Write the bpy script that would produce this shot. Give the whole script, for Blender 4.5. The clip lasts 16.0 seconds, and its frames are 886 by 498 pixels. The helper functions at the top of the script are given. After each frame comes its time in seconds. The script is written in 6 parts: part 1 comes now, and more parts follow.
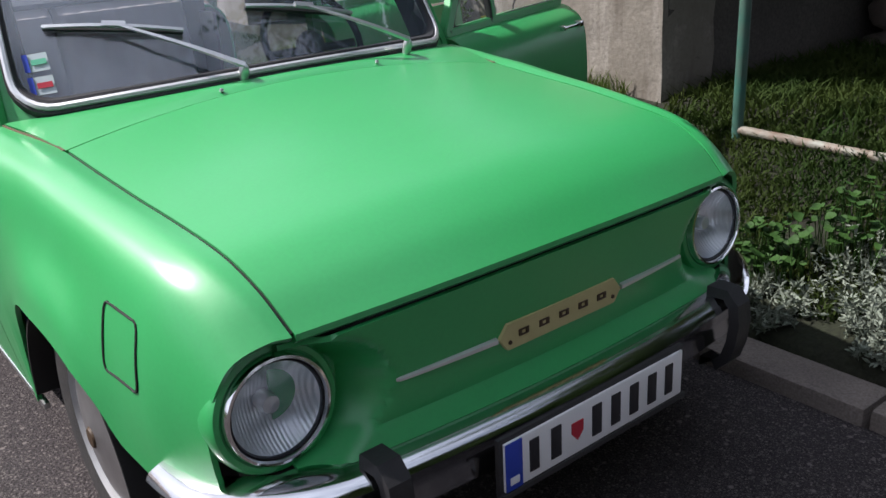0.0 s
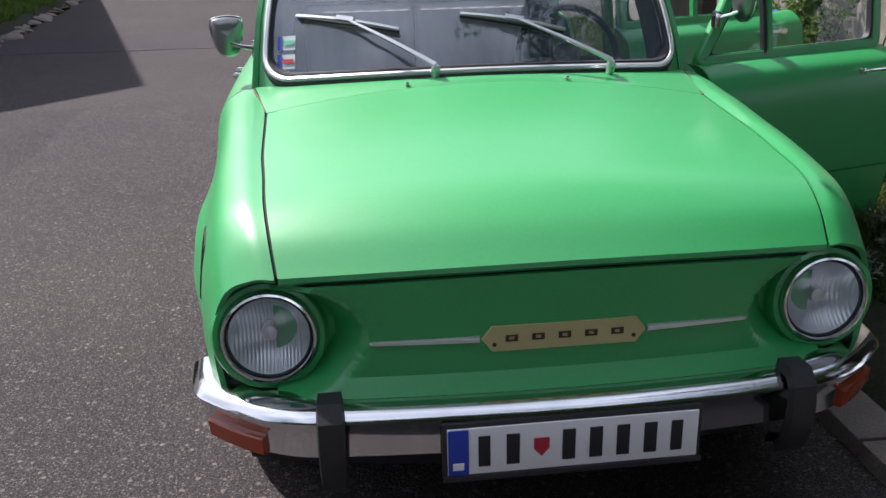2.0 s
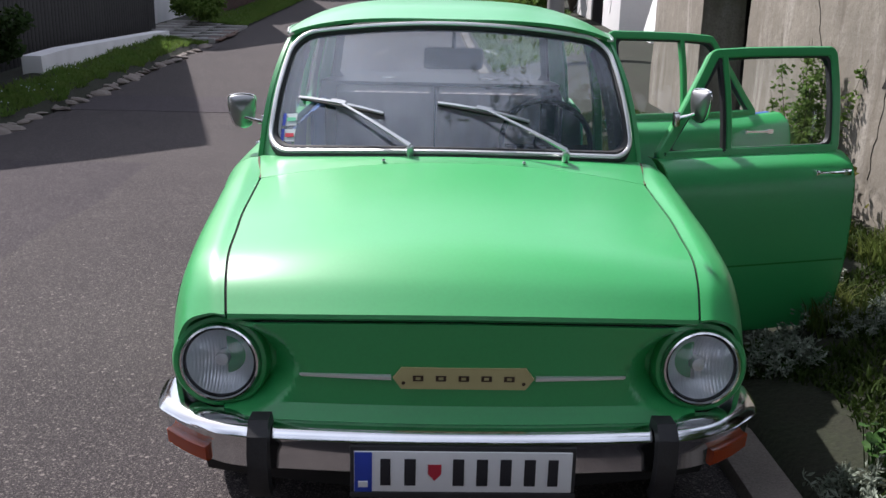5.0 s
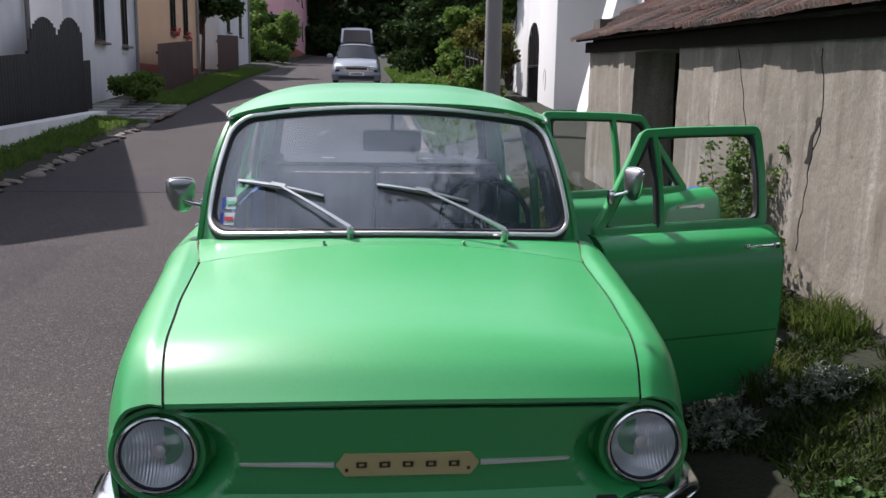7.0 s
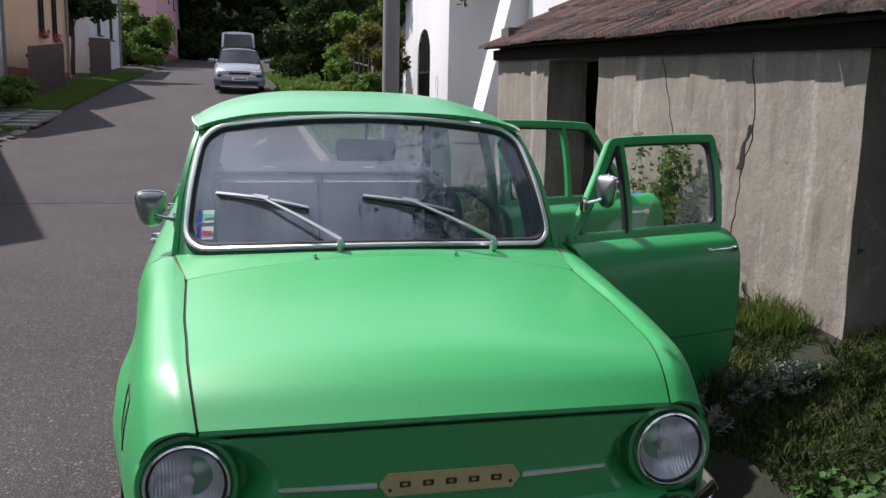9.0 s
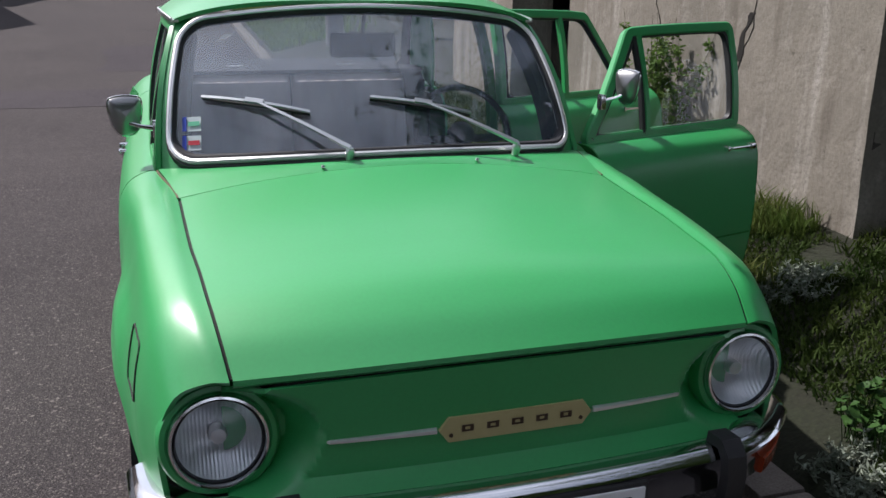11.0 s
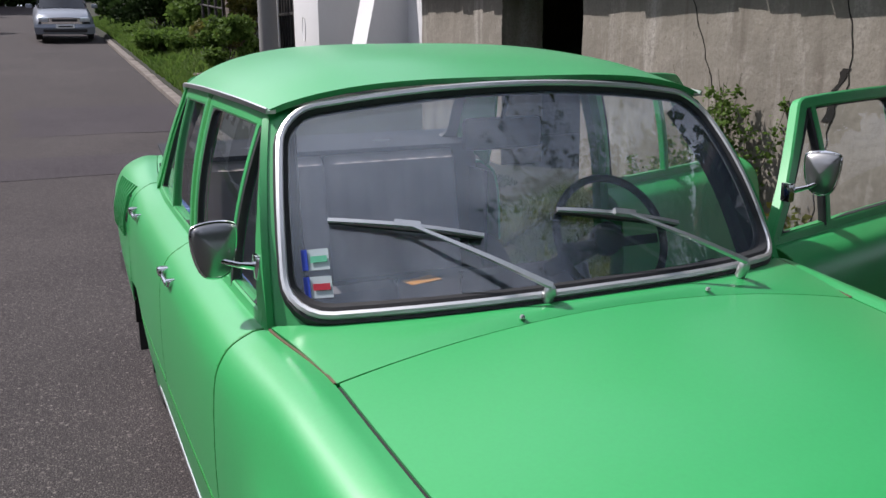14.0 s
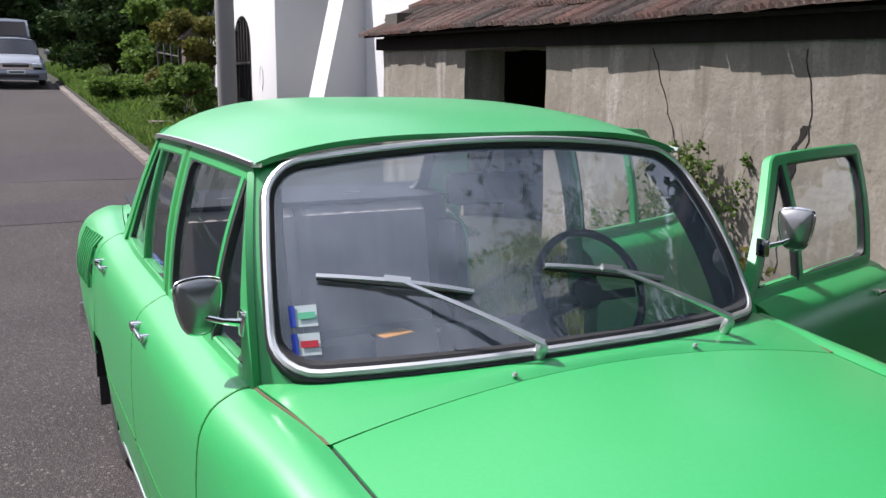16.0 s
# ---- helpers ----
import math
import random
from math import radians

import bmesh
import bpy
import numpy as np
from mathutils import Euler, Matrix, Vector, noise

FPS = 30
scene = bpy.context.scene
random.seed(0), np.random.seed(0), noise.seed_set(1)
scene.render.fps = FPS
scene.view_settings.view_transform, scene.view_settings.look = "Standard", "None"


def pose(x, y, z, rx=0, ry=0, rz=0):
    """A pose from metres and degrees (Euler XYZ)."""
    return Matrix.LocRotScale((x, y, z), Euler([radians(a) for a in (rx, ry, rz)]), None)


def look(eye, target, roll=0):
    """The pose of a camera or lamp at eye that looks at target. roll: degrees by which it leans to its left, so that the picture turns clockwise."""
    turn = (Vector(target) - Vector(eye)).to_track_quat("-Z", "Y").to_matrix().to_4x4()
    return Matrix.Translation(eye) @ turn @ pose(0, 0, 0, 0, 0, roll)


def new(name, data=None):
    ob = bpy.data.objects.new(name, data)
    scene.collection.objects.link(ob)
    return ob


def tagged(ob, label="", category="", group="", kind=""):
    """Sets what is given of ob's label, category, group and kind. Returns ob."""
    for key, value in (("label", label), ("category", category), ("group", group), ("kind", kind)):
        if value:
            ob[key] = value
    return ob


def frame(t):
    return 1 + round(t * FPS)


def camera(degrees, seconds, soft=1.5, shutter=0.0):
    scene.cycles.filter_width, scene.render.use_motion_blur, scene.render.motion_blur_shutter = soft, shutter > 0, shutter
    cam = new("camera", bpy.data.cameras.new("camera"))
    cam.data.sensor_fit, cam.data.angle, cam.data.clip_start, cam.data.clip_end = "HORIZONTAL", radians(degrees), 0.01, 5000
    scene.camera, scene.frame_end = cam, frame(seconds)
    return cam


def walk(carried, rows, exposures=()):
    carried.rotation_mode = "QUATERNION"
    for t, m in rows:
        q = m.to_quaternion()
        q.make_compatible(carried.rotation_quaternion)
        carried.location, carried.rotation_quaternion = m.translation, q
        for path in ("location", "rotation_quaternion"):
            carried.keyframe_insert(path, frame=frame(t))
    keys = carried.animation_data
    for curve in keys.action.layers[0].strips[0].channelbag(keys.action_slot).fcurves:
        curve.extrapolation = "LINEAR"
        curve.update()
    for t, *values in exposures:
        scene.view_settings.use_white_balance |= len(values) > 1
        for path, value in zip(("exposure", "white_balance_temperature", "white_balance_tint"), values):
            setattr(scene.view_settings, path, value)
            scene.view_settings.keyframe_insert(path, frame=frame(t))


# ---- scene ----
cam = camera(53.0, 16.0)
PATH = [
    (0, (-1.175, -1.061, 1.367), (-0.04, 0.414, 0.633), -3.5),
    (0.5, (-0.956, -1.15, 1.352), (-0.069, 0.502, 0.655), -3.4),
    (1, (-0.768, -1.31, 1.36), (-0.169, 0.478, 0.693), -3.5),
    (1.5, (-0.591, -1.507, 1.385), (-0.231, 0.333, 0.69), -2.6),
    (2, (-0.436, -1.557, 1.37), (-0.224, 0.313, 0.693), -1.3),
    (2.5, (-0.302, -1.633, 1.384), (-0.255, 0.254, 0.724), 0.4),
    (3, (-0.195, -1.764, 1.402), (-0.306, 0.115, 0.725), 0.6),
    (3.5, (-0.141, -1.874, 1.41), (-0.187, 0.017, 0.761), 2.0),
    (4, (-0.131, -1.926, 1.422), (-0.13, -0.023, 0.809), 2.1),
    (6.5, (-0.106, -1.94, 1.476), (0.045, 0.016, 1.088), 1.0),
    (7, (-0.116, -1.942, 1.476), (0.07, 0.016, 1.115), 1.0),
    (7.5, (-0.17, -1.967, 1.484), (0.048, -0.011, 1.129), 0.8),
    (8, (-0.326, -1.925, 1.481), (-0.036, 0.022, 1.125), 1.0),
    (8.5, (-0.434, -1.888, 1.484), (-0.044, 0.04, 1.123), 0.6),
    (9, (-0.491, -1.854, 1.482), (-0.036, 0.063, 1.138), 1.2),
    (9.5, (-0.513, -1.796, 1.476), (0.012, 0.094, 1.089), 1.9),
    (10, (-0.536, -1.722, 1.459), (0.003, 0.146, 0.989), 1.9),
    (10.2, (-0.536, -1.679, 1.452), (-0.035, 0.188, 0.938), 1.4),
    (12.3, (-0.992, -1.097, 1.478), (-0.251, 0.665, 0.888), -1.1),
    (12.5, (-0.996, -1.011, 1.486), (-0.265, 0.755, 0.897), -0.8),
    (13, (-0.95, -0.776, 1.499), (-0.276, 1.04, 0.999), -1.3),
    (13.5, (-0.977, -0.611, 1.497), (-0.244, 1.185, 1.008), -0.8),
    (14, (-1.083, -0.486, 1.511), (-0.294, 1.292, 1.042), -0.4),
    (14.5, (-1.129, -0.454, 1.516), (-0.302, 1.311, 1.071), -0.1),
    (15, (-1.147, -0.441, 1.522), (-0.282, 1.316, 1.115), 0.2),
    (15.5, (-1.148, -0.433, 1.521), (-0.259, 1.318, 1.138), 0.5),
    (16, (-1.146, -0.434, 1.523), (-0.252, 1.318, 1.161), 0.4),
]
LIGHTNESS = [(t, stops, 6450, 15) for t, stops in ((0.0, 0.56), (3.5, 0.82), (7.0, 0.56), (9.5, 0.55), (12.5, 0.12), (13.2, 0.18), (14.0, 0.30), (14.7, 0.42), (16.0, 0.74))]
walk(cam, [(t, look(eye, target, roll)) for t, eye, target, roll in PATH], LIGHTNESS)

# ---- light ----
SUN_TO = Vector((-0.70, 0.71, 0.0)).normalized()
SUN_EL = radians(50)
world = bpy.data.worlds.new("sky")
scene.world = world
world.use_nodes = True
wn = world.node_tree
sky = wn.nodes.new("ShaderNodeTexSky")
sky.sky_type = "NISHITA"
sky.sun_disc = False
sky.sun_elevation = SUN_EL
sky.sun_rotation = math.atan2(SUN_TO.x, SUN_TO.y)
sky.air_density, sky.dust_density, sky.ozone_density = 1.0, 3.0, 1.0
# thin broken cloud over the whole sky
tc = wn.nodes.new("ShaderNodeTexCoord")
cl = wn.nodes.new("ShaderNodeTexNoise")
cl.inputs["Scale"].default_value, cl.inputs["Detail"].default_value = 1.9, 4.0
cr = wn.nodes.new("ShaderNodeValToRGB")
cr.color_ramp.elements[0].position, cr.color_ramp.elements[1].position = 0.28, 0.66
mx = wn.nodes.new("ShaderNodeMix")
mx.data_type = "RGBA"
mx.inputs["B"].default_value = (15.0, 16.5, 19.6, 1)
bg = wn.nodes["Background"]
bg.inputs["Strength"].default_value = 0.053
wn.links.new(tc.outputs["Generated"], cl.inputs["Vector"])
wn.links.new(cl.outputs["Fac"], cr.inputs["Fac"])
wn.links.new(cr.outputs["Color"], mx.inputs["Factor"])
wn.links.new(sky.outputs["Color"], mx.inputs["A"])
wn.links.new(mx.outputs["Result"], bg.inputs["Color"])
sun = new("sun", bpy.data.lights.new("sun", "SUN"))
sun.data.energy, sun.data.angle, sun.data.color = 5.0, radians(0.6), (1.0, 0.965, 0.93)
to_sun = Vector((SUN_TO.x * math.cos(SUN_EL), SUN_TO.y * math.cos(SUN_EL), math.sin(SUN_EL)))
sun.matrix_world = look(to_sun * 60, (0, 0, 0))


# ---- materials ----
def mat(name, color, rough=0.6, metal=0.0, var=0.0, scale=20.0, color2=None, bump=0.0, bscale=None, coat=0.0, spec=0.5,
        streak=None, fine=0.0, trans=0.0, ior=1.45, per=0.0, mid=0.5, width=0.25):
    """A surface: two colours mixed by coarse noise, fine grain, relief; per: variation from piece to piece."""
    m = bpy.data.materials.new(name)
    m.use_nodes = True
    nt = m.node_tree
    b = nt.nodes["Principled BSDF"]
    b.inputs["Roughness"].default_value, b.inputs["Metallic"].default_value = rough, metal
    b.inputs["Coat Weight"].default_value, b.inputs["Coat Roughness"].default_value = coat, 0.12
    b.inputs["Specular IOR Level"].default_value, b.inputs["IOR"].default_value = spec, ior
    b.inputs["Transmission Weight"].default_value = trans
    b.inputs["Base Color"].default_value = (*color, 1)
    co = nt.nodes.new("ShaderNodeTexCoord").outputs["Object"]
    if streak:
        mp = nt.nodes.new("ShaderNodeMapping")
        mp.inputs["Scale"].default_value = streak
        nt.links.new(co, mp.inputs["Vector"])
        co2 = mp.outputs["Vector"]
    else:
        co2 = co

    def noise_of(sc, detail=5.0, src=None):
        n = nt.nodes.new("ShaderNodeTexNoise")
        n.inputs["Scale"].default_value, n.inputs["Detail"].default_value = sc, detail
        nt.links.new(src or co2, n.inputs["Vector"])
        return n.outputs["Fac"]

    out = None
    if var > 0:
        r = nt.nodes.new("ShaderNodeMapRange")
        r.inputs["From Min"].default_value, r.inputs["From Max"].default_value = mid - width, mid + width
        r.inputs["To Max"].default_value = var
        nt.links.new(noise_of(scale), r.inputs["Value"])
        x = nt.nodes.new("ShaderNodeMix")
        x.data_type = "RGBA"
        x.inputs["A"].default_value = (*color, 1)
        x.inputs["B"].default_value = (*(color2 or [c * 0.5 for c in color]), 1)
        nt.links.new(r.outputs["Result"], x.inputs["Factor"])
        out = x.outputs["Result"]
    if fine > 0 or per > 0:
        h = nt.nodes.new("ShaderNodeHueSaturation")
        if out:
            nt.links.new(out, h.inputs["Color"])
        else:
            h.inputs["Color"].default_value = (*color, 1)
        r = nt.nodes.new("ShaderNodeMapRange")
        if per > 0:
            r.inputs["To Min"].default_value, r.inputs["To Max"].default_value = 1 - per, 1 + per
            nt.links.new(nt.nodes.new("ShaderNodeObjectInfo").outputs["Random"], r.inputs["Value"])
            if fine > 0:
                ad = nt.nodes.new("ShaderNodeMath")
                ad.operation = "MULTIPLY"
                r2 = nt.nodes.new("ShaderNodeMapRange")
                r2.inputs["From Min"].default_value, r2.inputs["From Max"].default_value = 0.3, 0.7
                r2.inputs["To Min"].default_value, r2.inputs["To Max"].default_value = 1 - fine, 1 + fine
                nt.links.new(noise_of((bscale or scale) * 2, 2.0, co), r2.inputs["Value"])
                nt.links.new(r.outputs["Result"], ad.inputs[0])
                nt.links.new(r2.outputs["Result"], ad.inputs[1])
                nt.links.new(ad.outputs[0], h.inputs["Value"])
            else:
                nt.links.new(r.outputs["Result"], h.inputs["Value"])
        else:
            r.inputs["From Min"].default_value, r.inputs["From Max"].default_value = 0.3, 0.7
            r.inputs["To Min"].default_value, r.inputs["To Max"].default_value = 1 - fine, 1 + fine
            nt.links.new(noise_of((bscale or scale) * 2, 2.0, co), r.inputs["Value"])
            nt.links.new(r.outputs["Result"], h.inputs["Value"])
        out = h.outputs["Color"]
    if out:
        nt.links.new(out, b.inputs["Base Color"])
    if bump > 0:
        bp = nt.nodes.new("ShaderNodeBump")
        bp.inputs["Strength"].default_value, bp.inputs["Distance"].default_value = min(1.0, bump), 0.01 * max(1.0, bump)
        nt.links.new(noise_of(bscale or scale * 3, 6.0, co), bp.inputs["Height"])
        nt.links.new(bp.outputs["Normal"], b.inputs["Normal"])
    return m


GREEN = mat("green_paint", (0.015, 0.310, 0.075), 0.56, var=0.6, scale=2.2, color2=(0.022, 0.315, 0.096), coat=0.9, spec=0.5, fine=0.03, bscale=60)
for key_, val_ in (("Coat Roughness", 0.29), ("Coat IOR", 1.50)):
    GREEN.node_tree.nodes["Principled BSDF"].inputs[key_].default_value = val_
# darker copy of the body green, shade of edges and creases in its colour
GREEN_SHADED = mat("green_paint_shaded", (0.004, 0.15, 0.02), 0.5, var=0.4, scale=5, color2=(0.008, 0.24, 0.03))
CHROME = mat("chrome", (0.78, 0.79, 0.80), 0.12, 1.0, var=0.3, scale=14, color2=(0.55, 0.54, 0.52), bump=0.02, bscale=30)
TRIM = mat("dull_bright_trim", (0.74, 0.74, 0.74), 0.36, 0.75, var=0.35, scale=22, color2=(0.55, 0.55, 0.55))
STEEL = mat("dull_steel", (0.60, 0.61, 0.62), 0.34, 0.8, var=0.4, scale=30, color2=(0.42, 0.42, 0.42))
ALU = mat("brushed_aluminium", (0.72, 0.73, 0.74), 0.32, 1.0, var=0.4, scale=30, color2=(0.5, 0.5, 0.5))
RUBBER = mat("black_rubber", (0.018, 0.018, 0.02), 0.55, var=0.5, scale=25, color2=(0.035, 0.035, 0.036), bump=0.1, bscale=120)
BLACK = mat("black_underside", (0.012, 0.012, 0.013), 0.8, var=0.4, scale=9, color2=(0.03, 0.027, 0.024))
TYRE = mat("tyre_rubber", (0.022, 0.022, 0.023), 0.75, var=0.6, scale=18, color2=(0.05, 0.046, 0.042), bump=0.2, bscale=90)
GREY_RIM = mat("grey_wheel_paint", (0.36, 0.37, 0.38), 0.4, 0.3, var=0.5, scale=12, color2=(0.22, 0.21, 0.2))
CREAM = mat("cream_badge_plastic", (0.47, 0.42, 0.20), 0.5, var=0.5, scale=25, color2=(0.38, 0.32, 0.14), bump=0.05, bscale=120)
BROWN = mat("dark_brown_letters", (0.05, 0.03, 0.015), 0.5)
AMBER = mat("amber_lens", (0.30, 0.040, 0.010), 0.25, var=0.3, scale=40, color2=(0.32, 0.04, 0.01), coat=0.4)
WHITE_P = mat("white_plate", (0.78, 0.79, 0.80), 0.35, var=0.3, scale=18, color2=(0.68, 0.68, 0.68))
BLUE_P = mat("blue_band", (0.02, 0.055, 0.42), 0.4, var=0.2, scale=20)
INK = mat("black_ink", (0.015, 0.015, 0.02), 0.5)
RUST = mat("rust_brown_seam", (0.14, 0.085, 0.05), 0.8, var=0.7, scale=40, color2=(0.07, 0.06, 0.04))
RED_P = mat("red_emblem", (0.45, 0.02, 0.04), 0.5)
SEAT = mat("mauve_grey_cloth", (0.50, 0.43, 0.43), 0.9, var=0.6, scale=9, color2=(0.36, 0.30, 0.30), bump=0.15, bscale=160)
SEAT_F = mat("darker_grey_cloth", (0.17, 0.155, 0.165), 0.9, var=0.6, scale=9, color2=(0.12, 0.108, 0.115), bump=0.15, bscale=160)
SHELF = mat("dark_shelf_cloth", (0.03, 0.034, 0.045), 0.9, var=0.5, scale=8)
# seat cloth darkened to near-black, cabin shade put into the colour
SEAT_D = mat("shaded_grey_cloth", (0.022, 0.020, 0.023), 0.95, spec=0.1, var=0.6, scale=9, color2=(0.016, 0.015, 0.017), bump=0.15, bscale=160)
# blue vinyl, its colour raised to carry blue sky reflected in the windscreen
BLUE_IN = mat("sky_tinted_blue_vinyl", (0.06, 0.15, 0.42), 0.5, var=0.5, scale=7, color2=(0.035, 0.09, 0.26))
DASH = mat("dark_dash_vinyl", (0.018, 0.018, 0.022), 0.85, spec=0.15, var=0.3, scale=30, bump=0.1, bscale=140)
LINING = mat("grey_headlining", (0.33, 0.33, 0.35), 0.9, var=0.4, scale=8)
PAPER_O = mat("orange_paper", (0.50, 0.22, 0.03), 0.8, var=0.3, scale=20)
PAPER_W = mat("white_sticker", (0.50, 0.57, 0.60), 0.6, var=0.2, scale=40)
PAPER_G = mat("green_ink", (0.10, 0.45, 0.28), 0.6)


def glass(name, tint=(0.92, 0.96, 0.95), rough=0.0, haze=0.0, base=0.045):
    """A thin pane: clear, with gloss that grows towards grazing; a share of blue diffuse stands in for reflected sky
    haze.
    """
    m = bpy.data.materials.new(name)
    m.use_nodes = True
    nt = m.node_tree
    nt.nodes.remove(nt.nodes["Principled BSDF"])
    o = nt.nodes["Material Output"]
    tr = nt.nodes.new("ShaderNodeBsdfTransparent")
    tr.inputs["Color"].default_value = (*tint, 1)
    gl = nt.nodes.new("ShaderNodeBsdfGlossy")
    gl.inputs["Roughness"].default_value = rough
    lw = nt.nodes.new("ShaderNodeLayerWeight")
    lw.inputs["Blend"].default_value = 0.5
    pw = nt.nodes.new("ShaderNodeMath")
    pw.operation, pw.inputs[1].default_value = "POWER", 4.5
    ma = nt.nodes.new("ShaderNodeMath")
    ma.operation, ma.inputs[1].default_value, ma.inputs[2].default_value = "MULTIPLY_ADD", 0.92 - base, base
    nt.links.new(lw.outputs["Facing"], pw.inputs[0])
    nt.links.new(pw.outputs[0], ma.inputs[0])
    mixer = nt.nodes.new("ShaderNodeMixShader")
    nt.links.new(ma.outputs[0], mixer.inputs[0])
    nt.links.new(tr.outputs[0], mixer.inputs[1])
    nt.links.new(gl.outputs[0], mixer.inputs[2])
    out = mixer.outputs[0]
    if haze > 0:
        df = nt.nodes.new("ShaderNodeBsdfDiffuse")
        # pale blue of the reflected sky, painted in as diffuse colour
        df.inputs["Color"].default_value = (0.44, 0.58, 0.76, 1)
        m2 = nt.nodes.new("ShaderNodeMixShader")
        m2.inputs[0].default_value = haze
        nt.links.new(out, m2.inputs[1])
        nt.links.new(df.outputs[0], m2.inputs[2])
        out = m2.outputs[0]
    nt.links.new(out, o.inputs["Surface"])
    return m


def wave_to(m, scale, depth):
    """Upright flutes pressed into a surface."""
    nt = m.node_tree
    wv = nt.nodes.new("ShaderNodeTexWave")
    wv.bands_direction, wv.inputs["Scale"].default_value = "X", scale
    bp = nt.nodes.new("ShaderNodeBump")
    bp.inputs["Strength"].default_value, bp.inputs["Distance"].default_value = 0.8, depth
    nt.links.new(nt.nodes.new("ShaderNodeTexCoord").outputs["Object"], wv.inputs["Vector"])
    nt.links.new(wv.outputs["Fac"], bp.inputs["Height"])
    nt.links.new(bp.outputs["Normal"], nt.nodes["Principled BSDF"].inputs["Normal"])


def leafy(m, share=0.4):
    """Lets light through thin leaves."""
    nt = m.node_tree
    b, o = nt.nodes["Principled BSDF"], nt.nodes["Material Output"]
    tl = nt.nodes.new("ShaderNodeBsdfTranslucent")
    if b.inputs["Base Color"].is_linked:
        nt.links.new(b.inputs["Base Color"].links[0].from_socket, tl.inputs["Color"])
    mixer = nt.nodes.new("ShaderNodeMixShader")
    mixer.inputs[0].default_value = share
    nt.links.new(b.outputs[0], mixer.inputs[1])
    nt.links.new(tl.outputs[0], mixer.inputs[2])
    nt.links.new(mixer.outputs[0], o.inputs["Surface"])
    return m


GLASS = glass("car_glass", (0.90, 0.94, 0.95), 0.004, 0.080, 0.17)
GLASS_D = glass("door_glass", (0.93, 0.96, 0.96), 0.0, 0.01, 0.04)
LENS = glass("ribbed_lamp_glass", (0.95, 0.96, 0.97), 0.10, 0.12, 0.10)
MIRROR = mat("mirror_silver", (0.85, 0.86, 0.87), 0.03, 1.0)
for lens_mat in (LENS,):
    nt = lens_mat.node_tree
    wv = nt.nodes.new("ShaderNodeTexWave")
    wv.bands_direction, wv.inputs["Scale"].default_value, wv.inputs["Distortion"].default_value = "X", 30.0, 0.6
    bp = nt.nodes.new("ShaderNodeBump")
    bp.inputs["Strength"].default_value, bp.inputs["Distance"].default_value = 0.7, 0.003
    nt.links.new(nt.nodes.new("ShaderNodeTexCoord").outputs["Object"], wv.inputs["Vector"])
    nt.links.new(wv.outputs["Fac"], bp.inputs["Height"])
    for nd in nt.nodes:
        if nd.bl_idname in ("ShaderNodeBsdfGlossy", "ShaderNodeBsdfDiffuse"):
            nt.links.new(bp.outputs["Normal"], nd.inputs["Normal"])
REFLECTOR = mat("lamp_reflector", (0.90, 0.91, 0.93), 0.34, 0.85)
wave_to(REFLECTOR, 40.0, 0.001)
MIRROR_B = mat("dull_mirror_back", (0.34, 0.34, 0.345), 0.30, 0.85, var=0.3, scale=20)

def asphalt(name, dark, light, stone):
    """Worn asphalt: coarse patches, fine grain, and pale stones showing in the binder."""
    m = mat(name, light, 0.88, var=0.9, scale=0.7, color2=dark, spec=0.15, bump=1.0, bscale=110, fine=0.55)
    nt = m.node_tree
    b = nt.nodes["Principled BSDF"]
    src = b.inputs["Base Color"].links[0].from_socket
    co = nt.nodes.new("ShaderNodeTexCoord").outputs["Object"]
    for scale, cut, amount in ((110.0, 0.45, 0.75), (55.0, 0.88, 0.9), (230.0, 0.40, 0.8)):
        vo = nt.nodes.new("ShaderNodeTexVoronoi")
        vo.inputs["Scale"].default_value = scale
        nt.links.new(co, vo.inputs["Vector"])
        sp = nt.nodes.new("ShaderNodeSeparateColor")
        nt.links.new(vo.outputs["Color"], sp.inputs["Color"])
        r = nt.nodes.new("ShaderNodeMapRange")
        r.inputs["From Min"].default_value, r.inputs["From Max"].default_value, r.inputs["To Max"].default_value = cut, 1.0, amount
        nt.links.new(sp.outputs["Red"], r.inputs["Value"])
        d = nt.nodes.new("ShaderNodeMapRange")
        d.inputs["From Min"].default_value, d.inputs["From Max"].default_value, d.inputs["To Min"].default_value, d.inputs["To Max"].default_value = 0.25, 0.5, 1.0, 0.0
        nt.links.new(vo.outputs["Distance"], d.inputs["Value"])
        mu = nt.nodes.new("ShaderNodeMath")
        mu.operation = "MULTIPLY"
        nt.links.new(r.outputs["Result"], mu.inputs[0])
        nt.links.new(d.outputs["Result"], mu.inputs[1])
        x = nt.nodes.new("ShaderNodeMix")
        x.data_type = "RGBA"
        nt.links.new(mu.outputs[0], x.inputs["Factor"])
        nt.links.new(src, x.inputs["A"])
        x.inputs["B"].default_value = (*stone, 1)
        src = x.outputs["Result"]
    nt.links.new(src, b.inputs["Base Color"])
    return m


ASPHALT = asphalt("worn_asphalt", (0.031, 0.027, 0.029), (0.051, 0.045, 0.045), (0.19, 0.168, 0.158))
ASPHALT_P = asphalt("patched_asphalt", (0.034, 0.029, 0.034), (0.050, 0.043, 0.047), (0.145, 0.13, 0.134))
ASPHALT_O = asphalt("old_asphalt", (0.028, 0.024, 0.028), (0.044, 0.038, 0.041), (0.155, 0.138, 0.135))
